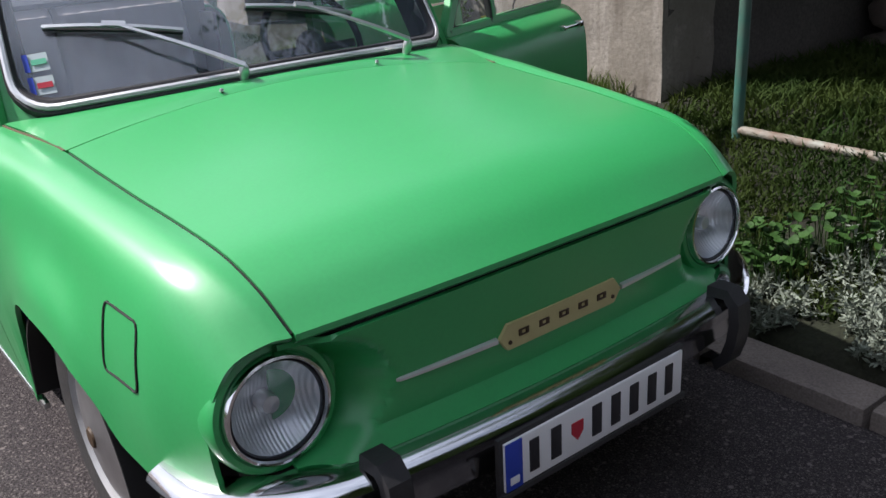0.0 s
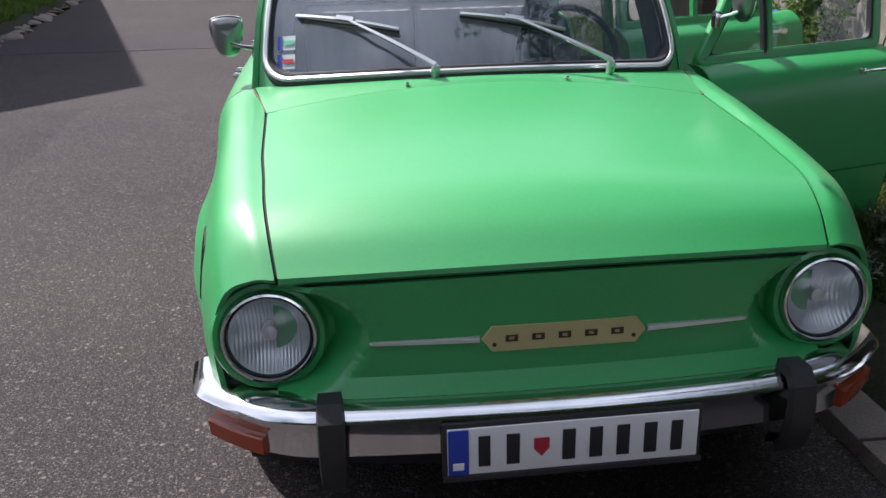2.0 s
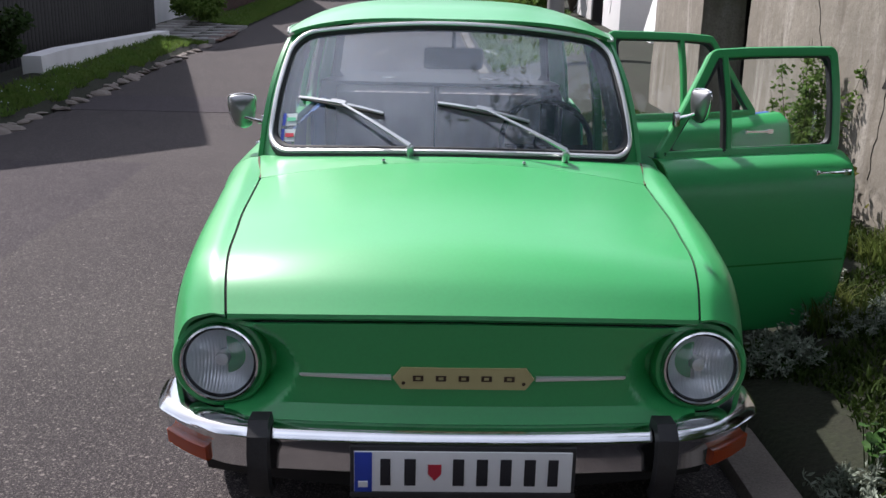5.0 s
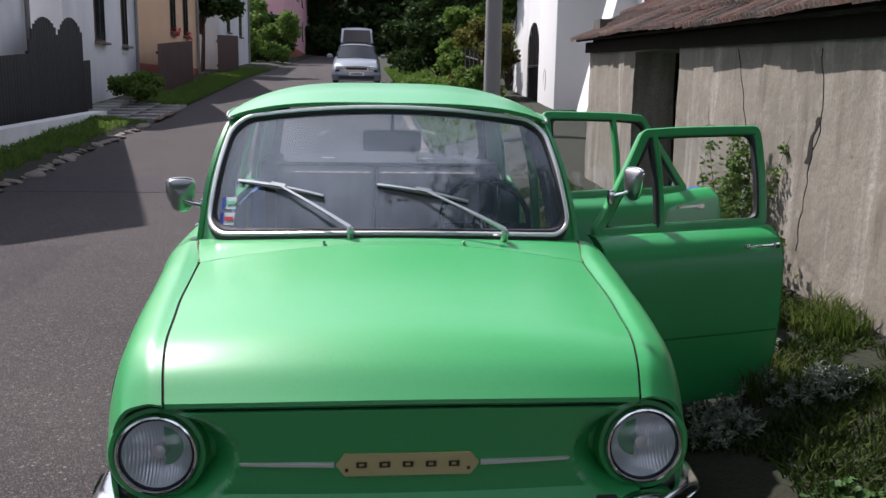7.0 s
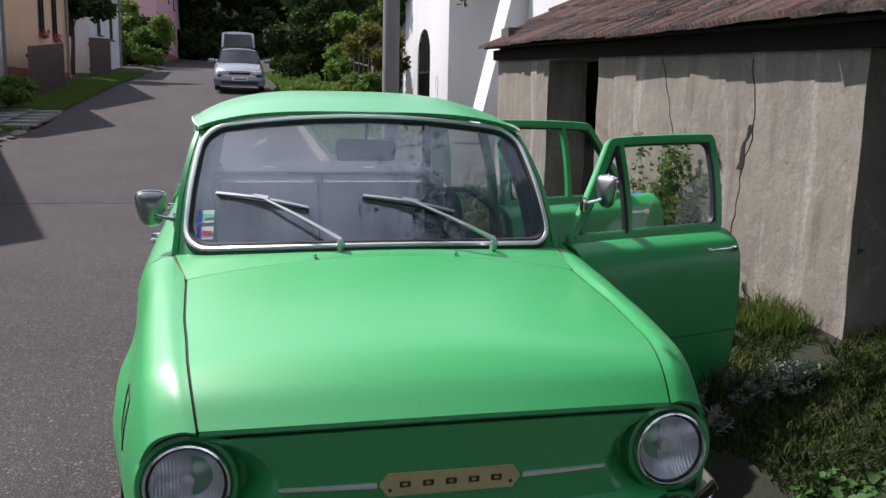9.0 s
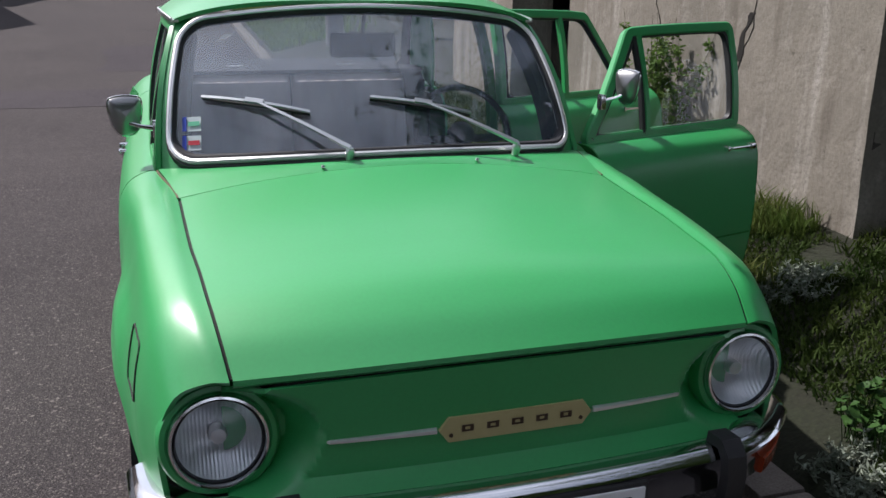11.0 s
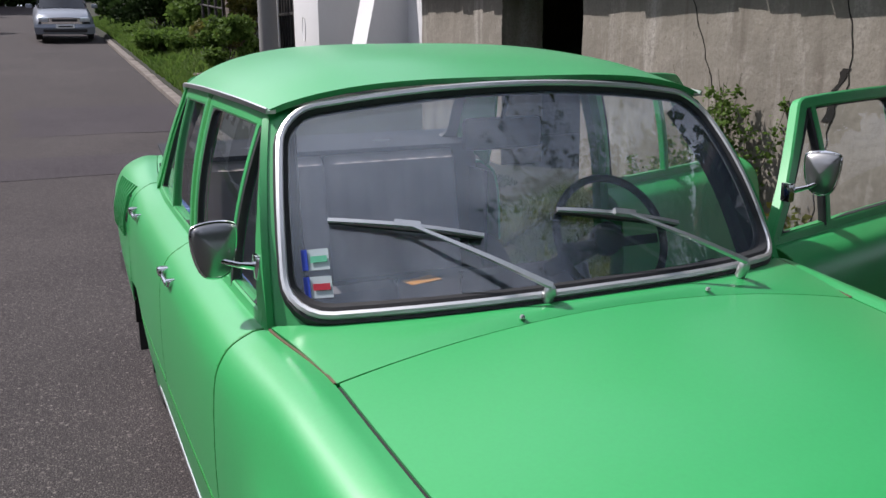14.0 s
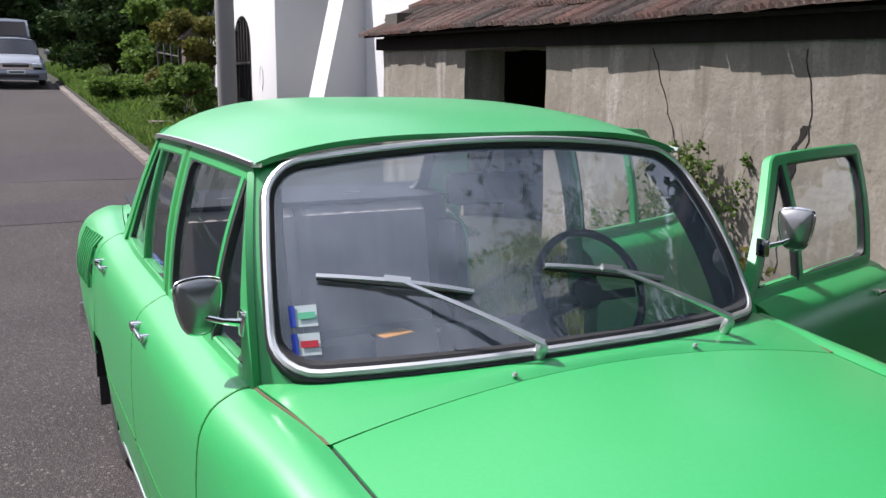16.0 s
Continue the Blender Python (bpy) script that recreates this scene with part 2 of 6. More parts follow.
HILL = mat("wooded_hillside", (0.018, 0.032, 0.012), 0.95, var=0.9, scale=0.25, color2=(0.008, 0.014, 0.007), bump=1.0, bscale=1.2)
# soil colour darkened to include the shade on the bank
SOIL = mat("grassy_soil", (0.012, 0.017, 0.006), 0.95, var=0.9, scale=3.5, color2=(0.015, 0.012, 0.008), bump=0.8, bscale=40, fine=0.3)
CONCRETE = mat("kerb_concrete", (0.19, 0.162, 0.142), 0.85, var=0.8, scale=5, color2=(0.10, 0.085, 0.075), bump=0.6, bscale=70, fine=0.2, per=0.12)
def layered(name, base, layers, rough=0.9, bump=0.3, bscale=12.0, tint=None):
    """A weathered surface: stain layers (colour, scale, stretch, from, to, amount) over a base; tint: colours from piece to piece."""
    m = bpy.data.materials.new(name)
    m.use_nodes = True
    nt = m.node_tree
    b = nt.nodes["Principled BSDF"]
    b.inputs["Roughness"].default_value, b.inputs["Specular IOR Level"].default_value = rough, 0.2
    pos = nt.nodes.new("ShaderNodeNewGeometry").outputs["Position"]

    def field(scale, stretch, detail=6.0):
        mp = nt.nodes.new("ShaderNodeMapping")
        mp.inputs["Scale"].default_value = stretch
        n = nt.nodes.new("ShaderNodeTexNoise")
        n.inputs["Scale"].default_value, n.inputs["Detail"].default_value, n.inputs["Roughness"].default_value = scale, detail, 0.62
        nt.links.new(pos, mp.inputs["Vector"])
        nt.links.new(mp.outputs["Vector"], n.inputs["Vector"])
        return n.outputs["Fac"]

    src = None
    if tint:
        cr_ = nt.nodes.new("ShaderNodeValToRGB")
        cr_.color_ramp.elements[0].color, cr_.color_ramp.elements[1].color = (*tint[0], 1), (*tint[-1], 1)
        for k, c in enumerate(tint[1:-1]):
            cr_.color_ramp.elements.new((k + 1) / (len(tint) - 1)).color = (*c, 1)
        nt.links.new(nt.nodes.new("ShaderNodeObjectInfo").outputs["Random"], cr_.inputs["Fac"])
        src = cr_.outputs["Color"]
    for color, scale, stretch, lo, hi, amount in layers:
        r = nt.nodes.new("ShaderNodeMapRange")
        r.inputs["From Min"].default_value, r.inputs["From Max"].default_value, r.inputs["To Max"].default_value = lo, hi, amount
        nt.links.new(field(scale, stretch), r.inputs["Value"])
        x = nt.nodes.new("ShaderNodeMix")
        x.data_type = "RGBA"
        nt.links.new(r.outputs["Result"], x.inputs["Factor"])
        if src:
            nt.links.new(src, x.inputs["A"])
        else:
            x.inputs["A"].default_value = (*base, 1)
        x.inputs["B"].default_value = (*color, 1)
        src = x.outputs["Result"]
    nt.links.new(src, b.inputs["Base Color"])
    bp = nt.nodes.new("ShaderNodeBump")
    bp.inputs["Strength"].default_value, bp.inputs["Distance"].default_value = bump, 0.02
    nt.links.new(field(bscale, (1, 1, 1), 8.0), bp.inputs["Height"])
    nt.links.new(bp.outputs["Normal"], b.inputs["Normal"])
    return m


ONE = (1, 1, 1)
PLASTER = layered("old_plaster", (0.225, 0.203, 0.170), [((0.13, 0.108, 0.080), 0.8, ONE, 0.5, 0.66, 0.65), ((0.175, 0.158, 0.132), 1.3, ONE, 0.42, 0.62, 0.8), ((0.36, 0.335, 0.30), 3.2, (1, 1.5, 0.16), 0.53, 0.66, 0.8), ((0.11, 0.092, 0.075), 4.5, (1, 1.6, 0.20), 0.56, 0.70, 0.65), ((0.30, 0.275, 0.24), 8.0, ONE, 0.55, 0.66, 0.55), ((0.09, 0.078, 0.065), 15.0, ONE, 0.66, 0.72, 0.7), ((0.16, 0.145, 0.12), 55.0, ONE, 0.45, 0.65, 0.6)], 0.93, 0.75, 5.0)
# darker plaster copy: the shade of the sunless walls is in the colour
PLASTER_D = mat("shaded_rough_plaster", (0.085, 0.076, 0.066), 0.95, var=0.8, scale=3, color2=(0.045, 0.040, 0.035), bump=0.6, bscale=30, fine=0.2)
WHITEWASH = mat("whitewash", (0.66, 0.655, 0.66), 0.85, var=0.4, scale=1.2, color2=(0.54, 0.535, 0.54), bump=0.5, bscale=9, streak=(1, 1, 0.4))
TILE = layered("clay_roof_tile", (0.1, 0.06, 0.05), [((0.060, 0.053, 0.048), 1.6, ONE, 0.42, 0.66, 0.6), ((0.15, 0.145, 0.13), 14.0, ONE, 0.55, 0.70, 0.5), ((0.035, 0.03, 0.028), 45.0, ONE, 0.5, 0.7, 0.6)], 0.9, 0.5, 60.0, [(0.115, 0.09, 0.08), (0.20, 0.11, 0.09), (0.14, 0.10, 0.086), (0.23, 0.15, 0.125), (0.09, 0.078, 0.07), (0.165, 0.10, 0.082)])
WOOD_D = mat("dark_weathered_wood", (0.022, 0.017, 0.014), 0.9, var=0.7, scale=5, color2=(0.012, 0.010, 0.009), spec=0.15, bump=0.5, bscale=40, streak=(6, 6, 0.6), per=0.2)
FENCE_B = mat("black_stained_boards", (0.012, 0.011, 0.011), 0.7, var=0.5, scale=6, color2=(0.02, 0.018, 0.017), per=0.2)
FENCE_R = mat("red_brown_boards", (0.062, 0.027, 0.022), 0.75, var=0.5, scale=6, color2=(0.04, 0.02, 0.017), per=0.15)
IRON = mat("dark_iron", (0.025, 0.025, 0.027), 0.75, 0.0, var=0.5, scale=20, color2=(0.05, 0.035, 0.025))
PIPE_G = mat("green_pipe_paint", (0.035, 0.13, 0.10), 0.5, var=0.6, scale=14, color2=(0.09, 0.11, 0.085))
PIPE_R = mat("flaking_pipe_paint", (0.26, 0.28, 0.24), 0.6, var=0.9, scale=17, color2=(0.16, 0.075, 0.04), bump=0.4, bscale=60)
STONE = mat("rubble_stone", (0.12, 0.095, 0.078), 0.9, var=0.8, scale=6, color2=(0.075, 0.062, 0.055), bump=1.0, bscale=30, per=0.25)
POLE_C = mat("grey_pole_concrete", (0.23, 0.225, 0.22), 0.85, var=0.6, scale=4, color2=(0.16, 0.155, 0.15), bump=0.4, bscale=50, streak=(1, 1, 0.3))
LEAF = leafy(mat("green_leaf", (0.07, 0.135, 0.025), 0.7, var=0.9, scale=11, color2=(0.12, 0.18, 0.04), per=0.15, spec=0.2))
LEAF_D = leafy(mat("dark_leaf", (0.020, 0.042, 0.013), 0.75, var=0.9, scale=1.6, color2=(0.042, 0.072, 0.018), spec=0.15), 0.25)
LEAF_Y = leafy(mat("yellowed_leaf", (0.14, 0.12, 0.03), 0.7, var=0.9, scale=3, color2=(0.07, 0.10, 0.02), spec=0.2))
SILVER = mat("silver_leaf", (0.22, 0.25, 0.20), 0.75, var=0.8, scale=16, color2=(0.085, 0.115, 0.078))
STRAWB = mat("lobed_leaf", (0.034, 0.085, 0.016), 0.6, var=0.9, scale=7, color2=(0.02, 0.055, 0.011), spec=0.25)
RUST_L = mat("autumn_leaf", (0.35, 0.15, 0.04), 0.6, var=0.8, scale=14, color2=(0.2, 0.09, 0.03))
# grass darkened in colour for the shade beside the saloon
GRASS = leafy(mat("shaded_grass_blades", (0.016, 0.042, 0.008), 0.75, var=0.9, scale=2.2, color2=(0.062, 0.080, 0.017), spec=0.15), 0.3)
GRASS_W = leafy(mat("wall_grass_blades", (0.055, 0.105, 0.018), 0.75, var=0.9, scale=3.0, color2=(0.15, 0.15, 0.05), spec=0.15), 0.4)
GRASS_V = leafy(mat("verge_grass_blades", (0.08, 0.16, 0.028), 0.7, var=0.9, scale=2.5, color2=(0.12, 0.17, 0.04), spec=0.2), 0.5)
BARK = mat("bark", (0.06, 0.045, 0.032), 0.9, var=0.7, scale=12, bump=0.6, bscale=40)
CAR_S = mat("silver_car_paint", (0.22, 0.245, 0.29), 0.4, 0.3, var=0.2, scale=3, coat=0.4)
DARKGL = mat("dark_window", (0.02, 0.024, 0.03), 0.08, spec=0.8)
ORANGE_H = mat("apricot_render", (0.66, 0.43, 0.27), 0.9, var=0.5, scale=1.3, color2=(0.52, 0.33, 0.21), bump=0.3, bscale=15)
PINK_H = mat("pink_render", (0.60, 0.33, 0.36), 0.9, var=0.5, scale=1.0, color2=(0.48, 0.26, 0.29))
GREY_H = mat("pale_grey_render", (0.74, 0.735, 0.74), 0.9, var=0.75, scale=1.1, color2=(0.46, 0.455, 0.46), streak=(1, 1, 0.4))
BRICK_H = mat("brick_red_plinth", (0.28, 0.075, 0.05), 0.85, var=0.5, scale=3, color2=(0.2, 0.05, 0.035))
WOOD_H = mat("brown_window_wood", (0.09, 0.04, 0.025), 0.6, var=0.4, scale=8)
FLOWER = mat("red_flowers", (0.5, 0.03, 0.03), 0.6)
# near-black colour holds the shade inside the shed and in wall cracks
DEEP = mat("inside_shade_black", (0.014, 0.012, 0.010), 0.95, var=0.5, scale=4)
ROOF_G = mat("far_roof_tile", (0.12, 0.065, 0.05), 0.85, var=0.7, scale=3, color2=(0.08, 0.05, 0.045), streak=(1, 6, 1))


# ---- mesh tools ----
class Geo:
    """Collects vertices and faces."""

    def __init__(self):
        self.v, self.f = [], []

    def add(self, verts, faces):
        n = len(self.v)
        self.v.extend(tuple(map(float, p)) for p in verts)
        self.f.extend(tuple(i + n for i in face) for face in faces)
        return self

    def box(self, lo, hi, bevel=0.0, m=None):
        b = bmesh.new()
        bmesh.ops.create_cube(b, size=1.0)
        for q in b.verts:
            q.co = [lo[i] + (q.co[i] + 0.5) * (hi[i] - lo[i]) for i in range(3)]
        if bevel > 0:
            bmesh.ops.bevel(b, geom=b.edges[:], offset=bevel, segments=2, affect="EDGES", profile=0.6)
        if m:
            bmesh.ops.transform(b, matrix=m, verts=b.verts)
        b.verts.index_update()
        self.add([q.co[:] for q in b.verts], [[q.index for q in fa.verts] for fa in b.faces])
        b.free()
        return self

    def shell(self, p, thick=0.012, side=1.0):
        """A sheet from a grid of points, with thickness towards the inside."""
        p = np.asarray(p, float)
        nu, nv = p.shape[:2]
        du, dv = np.gradient(p, axis=0), np.gradient(p, axis=1)
        n = np.cross(du, dv)
        n /= np.linalg.norm(n, axis=2, keepdims=True) + 1e-9
        q = p - side * thick * n
        ids = lambda i, j, k: k * nu * nv + i * nv + j
        faces = []
        for i in range(nu - 1):
            for j in range(nv - 1):
                a = [ids(i, j, 0), ids(i + 1, j, 0), ids(i + 1, j + 1, 0), ids(i, j + 1, 0)]
                b = [ids(i, j, 1), ids(i, j + 1, 1), ids(i + 1, j + 1, 1), ids(i + 1, j, 1)]
                faces += [a, b] if side > 0 else [a[::-1], b[::-1]]
        rim = [(i, 0) for i in range(nu)] + [(nu - 1, j) for j in range(1, nv)] + [(i, nv - 1) for i in range(nu - 2, -1, -1)] + [(0, j) for j in range(nv - 2, 0, -1)]
        for a, b in zip(rim, rim[1:] + rim[:1]):
            fa = [ids(*a, 0), ids(*a, 1), ids(*b, 1), ids(*b, 0)]
            faces.append(fa if side > 0 else fa[::-1])
        return self.add(np.concatenate([p.reshape(-1, 3), q.reshape(-1, 3)]), faces)

    def sheet(self, p):
        """A single pane from a grid of points."""
        p = np.asarray(p, float)
        nu, nv = p.shape[:2]
        return self.add(p.reshape(-1, 3), [(i * nv + j, (i + 1) * nv + j, (i + 1) * nv + j + 1, i * nv + j + 1) for i in range(nu - 1) for j in range(nv - 1)])

    def sweep(self, path, prof, up, closed=False, cap=True, scale=None):
        """A profile (a, b) along a path; b follows up (one vector or one for each point)."""
        path = np.asarray(path, float)
        n, k = len(path), len(prof)
        ups = np.broadcast_to(np.asarray(up, float), (n, 3))
        vs = []
        for i in range(n):
            t = path[(i + 1) % n] - path[i - 1] if closed else path[min(i + 1, n - 1)] - path[max(i - 1, 0)]
            t = t / (np.linalg.norm(t) + 1e-9)
            s = np.cross(t, ups[i])
            s /= np.linalg.norm(s) + 1e-9
            w = np.cross(s, t)
            sc = 1.0 if scale is None else scale[i]
            vs += [path[i] + sc * (a * s + b * w) for a, b in prof]
        fs = []
        for i in range(n if closed else n - 1):
            for j in range(k):
                a, b = i * k + j, i * k + (j + 1) % k
                c, d = ((i + 1) % n) * k + (j + 1) % k, ((i + 1) % n) * k + j
                fs.append((a, d, c, b))
        if cap and not closed:
            fs.append(tuple(range(k)))
            fs.append(tuple(range((n - 1) * k, n * k))[::-1])
        return self.add(vs, fs)

    def tube(self, path, r, seg=10, closed=False, scale=None):
        pr = [(r * math.cos(6.2832 * i / seg), r * math.sin(6.2832 * i / seg)) for i in range(seg)]
        path = np.asarray(path, float)
        d = path[-1] - path[0] if not closed else np.array([0, 0, 1.0])
        up = (0, 0, 1) if abs(d[2]) < 0.8 * np.linalg.norm(d) + 1e-6 else (0, 1, 0)
        return self.sweep(path, pr, up, closed, True, scale)

    def lathe(self, prof, m, seg=32, cap=False):
        """Turns (radius, height) round the z axis of m."""
        vs, fs, k = [], [], len(prof)
        for i in range(seg):
            a = 2 * math.pi * i / seg
            vs += [m @ Vector((r * math.cos(a), r * math.sin(a), h)) for r, h in prof]
        for i in range(seg):
            for j in range(k - 1):
                a, b = i * k + j, ((i + 1) % seg) * k + j
                fs.append((a, b, b + 1, a + 1))
        if cap:
            fs.append(tuple(i * k + k - 1 for i in range(seg)))
            fs.append(tuple(i * k for i in range(seg))[::-1])
        return self.add(vs, fs)

    def prism(self, poly, a, b):
        """A flat outline (2-D) carried from a(p) to b(p), two functions that place it."""
        n = len(poly)
        vs = [a(p) for p in poly] + [b(p) for p in poly]
        fs = [tuple(range(n)), tuple(range(2 * n - 1, n - 1, -1))] + [(i, i + n, (i + 1) % n + n, (i + 1) % n) for i in range(n)]
        return self.add(vs, fs)

    def flip_x(self):
        self.v = [(-x, y, z) for x, y, z in self.v]
        self.f = [fa[::-1] for fa in self.f]
        return self

    def mesh(self, name, material, angle=32):
        me = bpy.data.meshes.new(name)
        me.from_pydata(self.v, [], self.f)
        me.materials.append(material)
        if len(self.f) < 60000:
            b = bmesh.new()
            b.from_mesh(me)
            bmesh.ops.recalc_face_normals(b, faces=b.faces)
            b.to_mesh(me)
            b.free()
        me.polygons.foreach_set("use_smooth", [True] * len(me.polygons))
        me.set_sharp_from_angle(angle=radians(angle))
        return me


def part(name, g, material, parent=None, label="", angle=32):
    ob = new(name, g.mesh(name, material, angle))
    ob.parent = parent
    return tagged(ob, label)


def thing(name, label, category, group="", kind="", m=None):
    ob = new(name)
    if m:
        ob.matrix_basis = m
    return tagged(ob, label, category, group, kind)


def curve(ys, vals, y):
    """A smooth curve through values at ys."""
    ys, vals, y = np.asarray(ys, float), np.asarray(vals, float), np.asarray(y, float)
    h, d = np.diff(ys), np.diff(vals, axis=0)
    s = d / h.reshape(-1, *[1] * (vals.ndim - 1))
    g = np.empty_like(vals)
    g[0], g[-1] = s[0], s[-1]
    hl, hr = h[:-1].reshape(-1, *[1] * (vals.ndim - 1)), h[1:].reshape(-1, *[1] * (vals.ndim - 1))
    g[1:-1] = np.where(s[:-1] * s[1:] > 0, (hl + hr) * s[:-1] * s[1:] / np.where(np.abs(hl * s[:-1] + hr * s[1:]) < 1e-9, 1, (hl * s[:-1] + hr * s[1:])), 0)
    i = np.clip(np.searchsorted(ys, y) - 1, 0, len(ys) - 2)
    t = np.clip((y - ys[i]) / h[i], 0, 1)
    sh = t.shape + (1,) * (vals.ndim - 1)
    t, hh = t.reshape(sh), h[i].reshape(sh)
    return (2 * t**3 - 3 * t**2 + 1) * vals[i] + (t**3 - 2 * t**2 + t) * hh * g[i] + (-2 * t**3 + 3 * t**2) * vals[i + 1] + (t**3 - t**2) * hh * g[i + 1]


def catmull(p, n, lo=0.0, hi=1.0):
    """n points along a smooth line through p, from share lo to share hi."""
    p = np.asarray(p, float)
    k = len(p) - 1
    u = np.linspace(lo, hi, n) * k
    i = np.clip(u.astype(int), 0, k - 1)
    t = (u - i)[:, None]
    e = np.concatenate([[2 * p[0] - p[1]], p, [2 * p[-1] - p[-2]]])
    a, b, c, d = e[i], e[i + 1], e[i + 2], e[i + 3]
    return 0.5 * (2 * b + (c - a) * t + (2 * a - 5 * b + 4 * c - d) * t**2 + (3 * b - a - 3 * c + d) * t**3)


# ---- ground, road, kerbs ----
def rise(y):
    """The road's height: level by the saloon, then climbing."""
    if y < 3:
        return 0.0
    if y < 12.5:
        return 0.00295 * (y - 3) ** 2
    if y < 34:
        return 0.2662 + 0.063 * (y - 12.5)
    if y < 95:
        return 1.621 + 0.046 * (y - 34)
    return 1.621 + 0.046 * 61 + 0.01 * (y - 95)


KERB_R, KERB_L = 0.90, -4.50


def ground_z(x, y):
    b = rise(y)
    if KERB_L - 0.1 < x < KERB_R + 0.02:
        return b - 0.15
    if KERB_R <= x < 1.06:
        return b - 0.06
    if x >= KERB_R:
        t = x - 1.03
        bank = 0.05 + 0.29 * min(max(t, 0), 1.3) if y < 8 else 0.05 + 0.22 * min(max(t, 0), 2.0)
        near = max(0.0, min(1.0, (y + 6) / 4))
        return b + bank * near + 0.02 * noise.noise((x * 3, y * 3, 0))
    t = KERB_L - x
    edge_bank = 0.11 * min(t / 0.35, 1.0) * max(0.0, min(1.0, (17.2 - y) / 0.8)) * (1 + 0.5 * noise.noise((x * 3, y * 1.2, 8)))
    return b + 0.02 + 0.10 * min(t, 1.0) + edge_bank + 0.03 * noise.noise((x * 2, y * 2, 5))


def steps(*parts):
    out = []
    for a, b, n in parts:
        out += list(np.linspace(a, b, n, endpoint=False))
    return out


gx_ = steps((-400, -60, 8), (-60, -12, 10), (-12, -6, 8), (-6, -4.6, 12)) + [-4.54, -4.44, -2.0, 0.0, 0.80, 0.91, 0.96, 1.03] + steps((1.1, 2.6, 22), (2.6, 6, 10), (6, 60, 10), (60, 401, 8)) + [401]
gy_ = steps((-300, -30, 8), (-30, -4, 12), (-4, 8, 90), (8, 40, 60), (40, 120, 30), (120, 600, 9)) + [600]
g = Geo()
g.add([(x, y, ground_z(x, y)) for y in gy_ for x in gx_], [(j * len(gx_) + i, j * len(gx_) + i + 1, (j + 1) * len(gx_) + i + 1, (j + 1) * len(gx_) + i) for j in range(len(gy_) - 1) for i in range(len(gx_) - 1)])
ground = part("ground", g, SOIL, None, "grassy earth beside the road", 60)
tagged(ground, kind="structure", category="ground")

rx = list(np.linspace(KERB_L - 0.05, KERB_R, 22))
ry = steps((-40, -4, 12), (-4, 14, 90), (14, 60, 70), (60, 180, 30)) + [180]
g = Geo()
g.add([(x + (0.05 * noise.noise((0, y * 1.3, 3)) if i == 0 else 0), y, rise(y) + 0.006 * noise.noise((x * 0.9, y * 0.7, 1))) for y in ry for i, x in enumerate(rx)], [(j * 22 + i, j * 22 + i + 1, (j + 1) * 22 + i + 1, (j + 1) * 22 + i) for j in range(len(ry) - 1) for i in range(21)])
road = part("road", g, ASPHALT, None, "worn grey asphalt road", 60)
tagged(road, kind="structure", category="road")
for k, (ya, yb) in enumerate(((9.3, 10.6), (12.2, 15.0))):
    xs_, ys_ = np.linspace(KERB_L + 0.02, KERB_R - 0.02, 22), np.linspace(ya, yb, 8)
    pt = part("road_patch", Geo().shell([[(x, yy + 0.05 * noise.noise((x * 2, k * 9.0, 2)) - 0.05 * x * k, rise(yy) + 0.006 * noise.noise((x * 0.9, yy * 0.7, 1)) + 0.004) for x in xs_] for yy in ys_], 0.010, -1), ASPHALT_P, road, "darker asphalt repair strip", 60)

xs_, ys_ = np.linspace(KERB_L + 0.05, -2.42, 14), np.linspace(-16.0, 6.1, 60)
part("road_patch", Geo().shell([[(x + (0.16 * noise.noise((yy * 0.8, 3.0, 2)) + 0.05 * noise.noise((yy * 4.0, 1.0, 5))) * (x > -2.5), yy + 0.08 * noise.noise((x * 3, 1, 7)), rise(yy) + 0.006 * noise.noise((x * 0.9, yy * 0.7, 1)) + (0.004 if x < -2.5 else -0.006)) for x in xs_] for yy in ys_], 0.010, -1), ASPHALT_O, road, "older darker strip of asphalt", 60)

kerb = thing("kerb", "worn concrete kerb stones along the road edge", "kerb", kind="structure")
rk = random.Random(4)
y = -12.1
kerb_mesh = {}
while y < 30:
    L = 0.52
    key = rk.randrange(4)
    if key not in kerb_mesh:
        kerb_mesh[key] = Geo().box((0, 0, -0.14), (0.155 + 0.01 * key / 4, L - 0.012, 0.055 + 0.006 * key / 4), 0.012).mesh("kerb_stone", CONCRETE)
    ob = new("kerb_stone", kerb_mesh[key])
    ob.parent = kerb
    ob.matrix_basis = pose(KERB_R + rk.uniform(-0.006, 0.006), y, rise(y + L / 2) + rk.uniform(-0.006, 0.004), math.degrees(math.atan((rise(y + L) - rise(y)) / L)), rk.uniform(-1.5, 1.5), rk.uniform(-0.6, 0.6))
    y += L
edge = thing("edge_stones", "broken stones along the grass edge of the road", "stones", kind="structure")
edge_mesh = []
for k in range(4):
    b = bmesh.new()
    bmesh.ops.create_icosphere(b, subdivisions=2, radius=0.11)
    for q in b.verts:
        q.co *= 1 + 0.35 * noise.noise(q.co * 9 + Vector((k * 7, 0, 0)))
        q.co.z *= 0.5
    me = bpy.data.meshes.new("edge_stone")
    b.to_mesh(me)
    b.free()
    me.materials.append(CONCRETE)
    edge_mesh.append(me)
y = 1.0
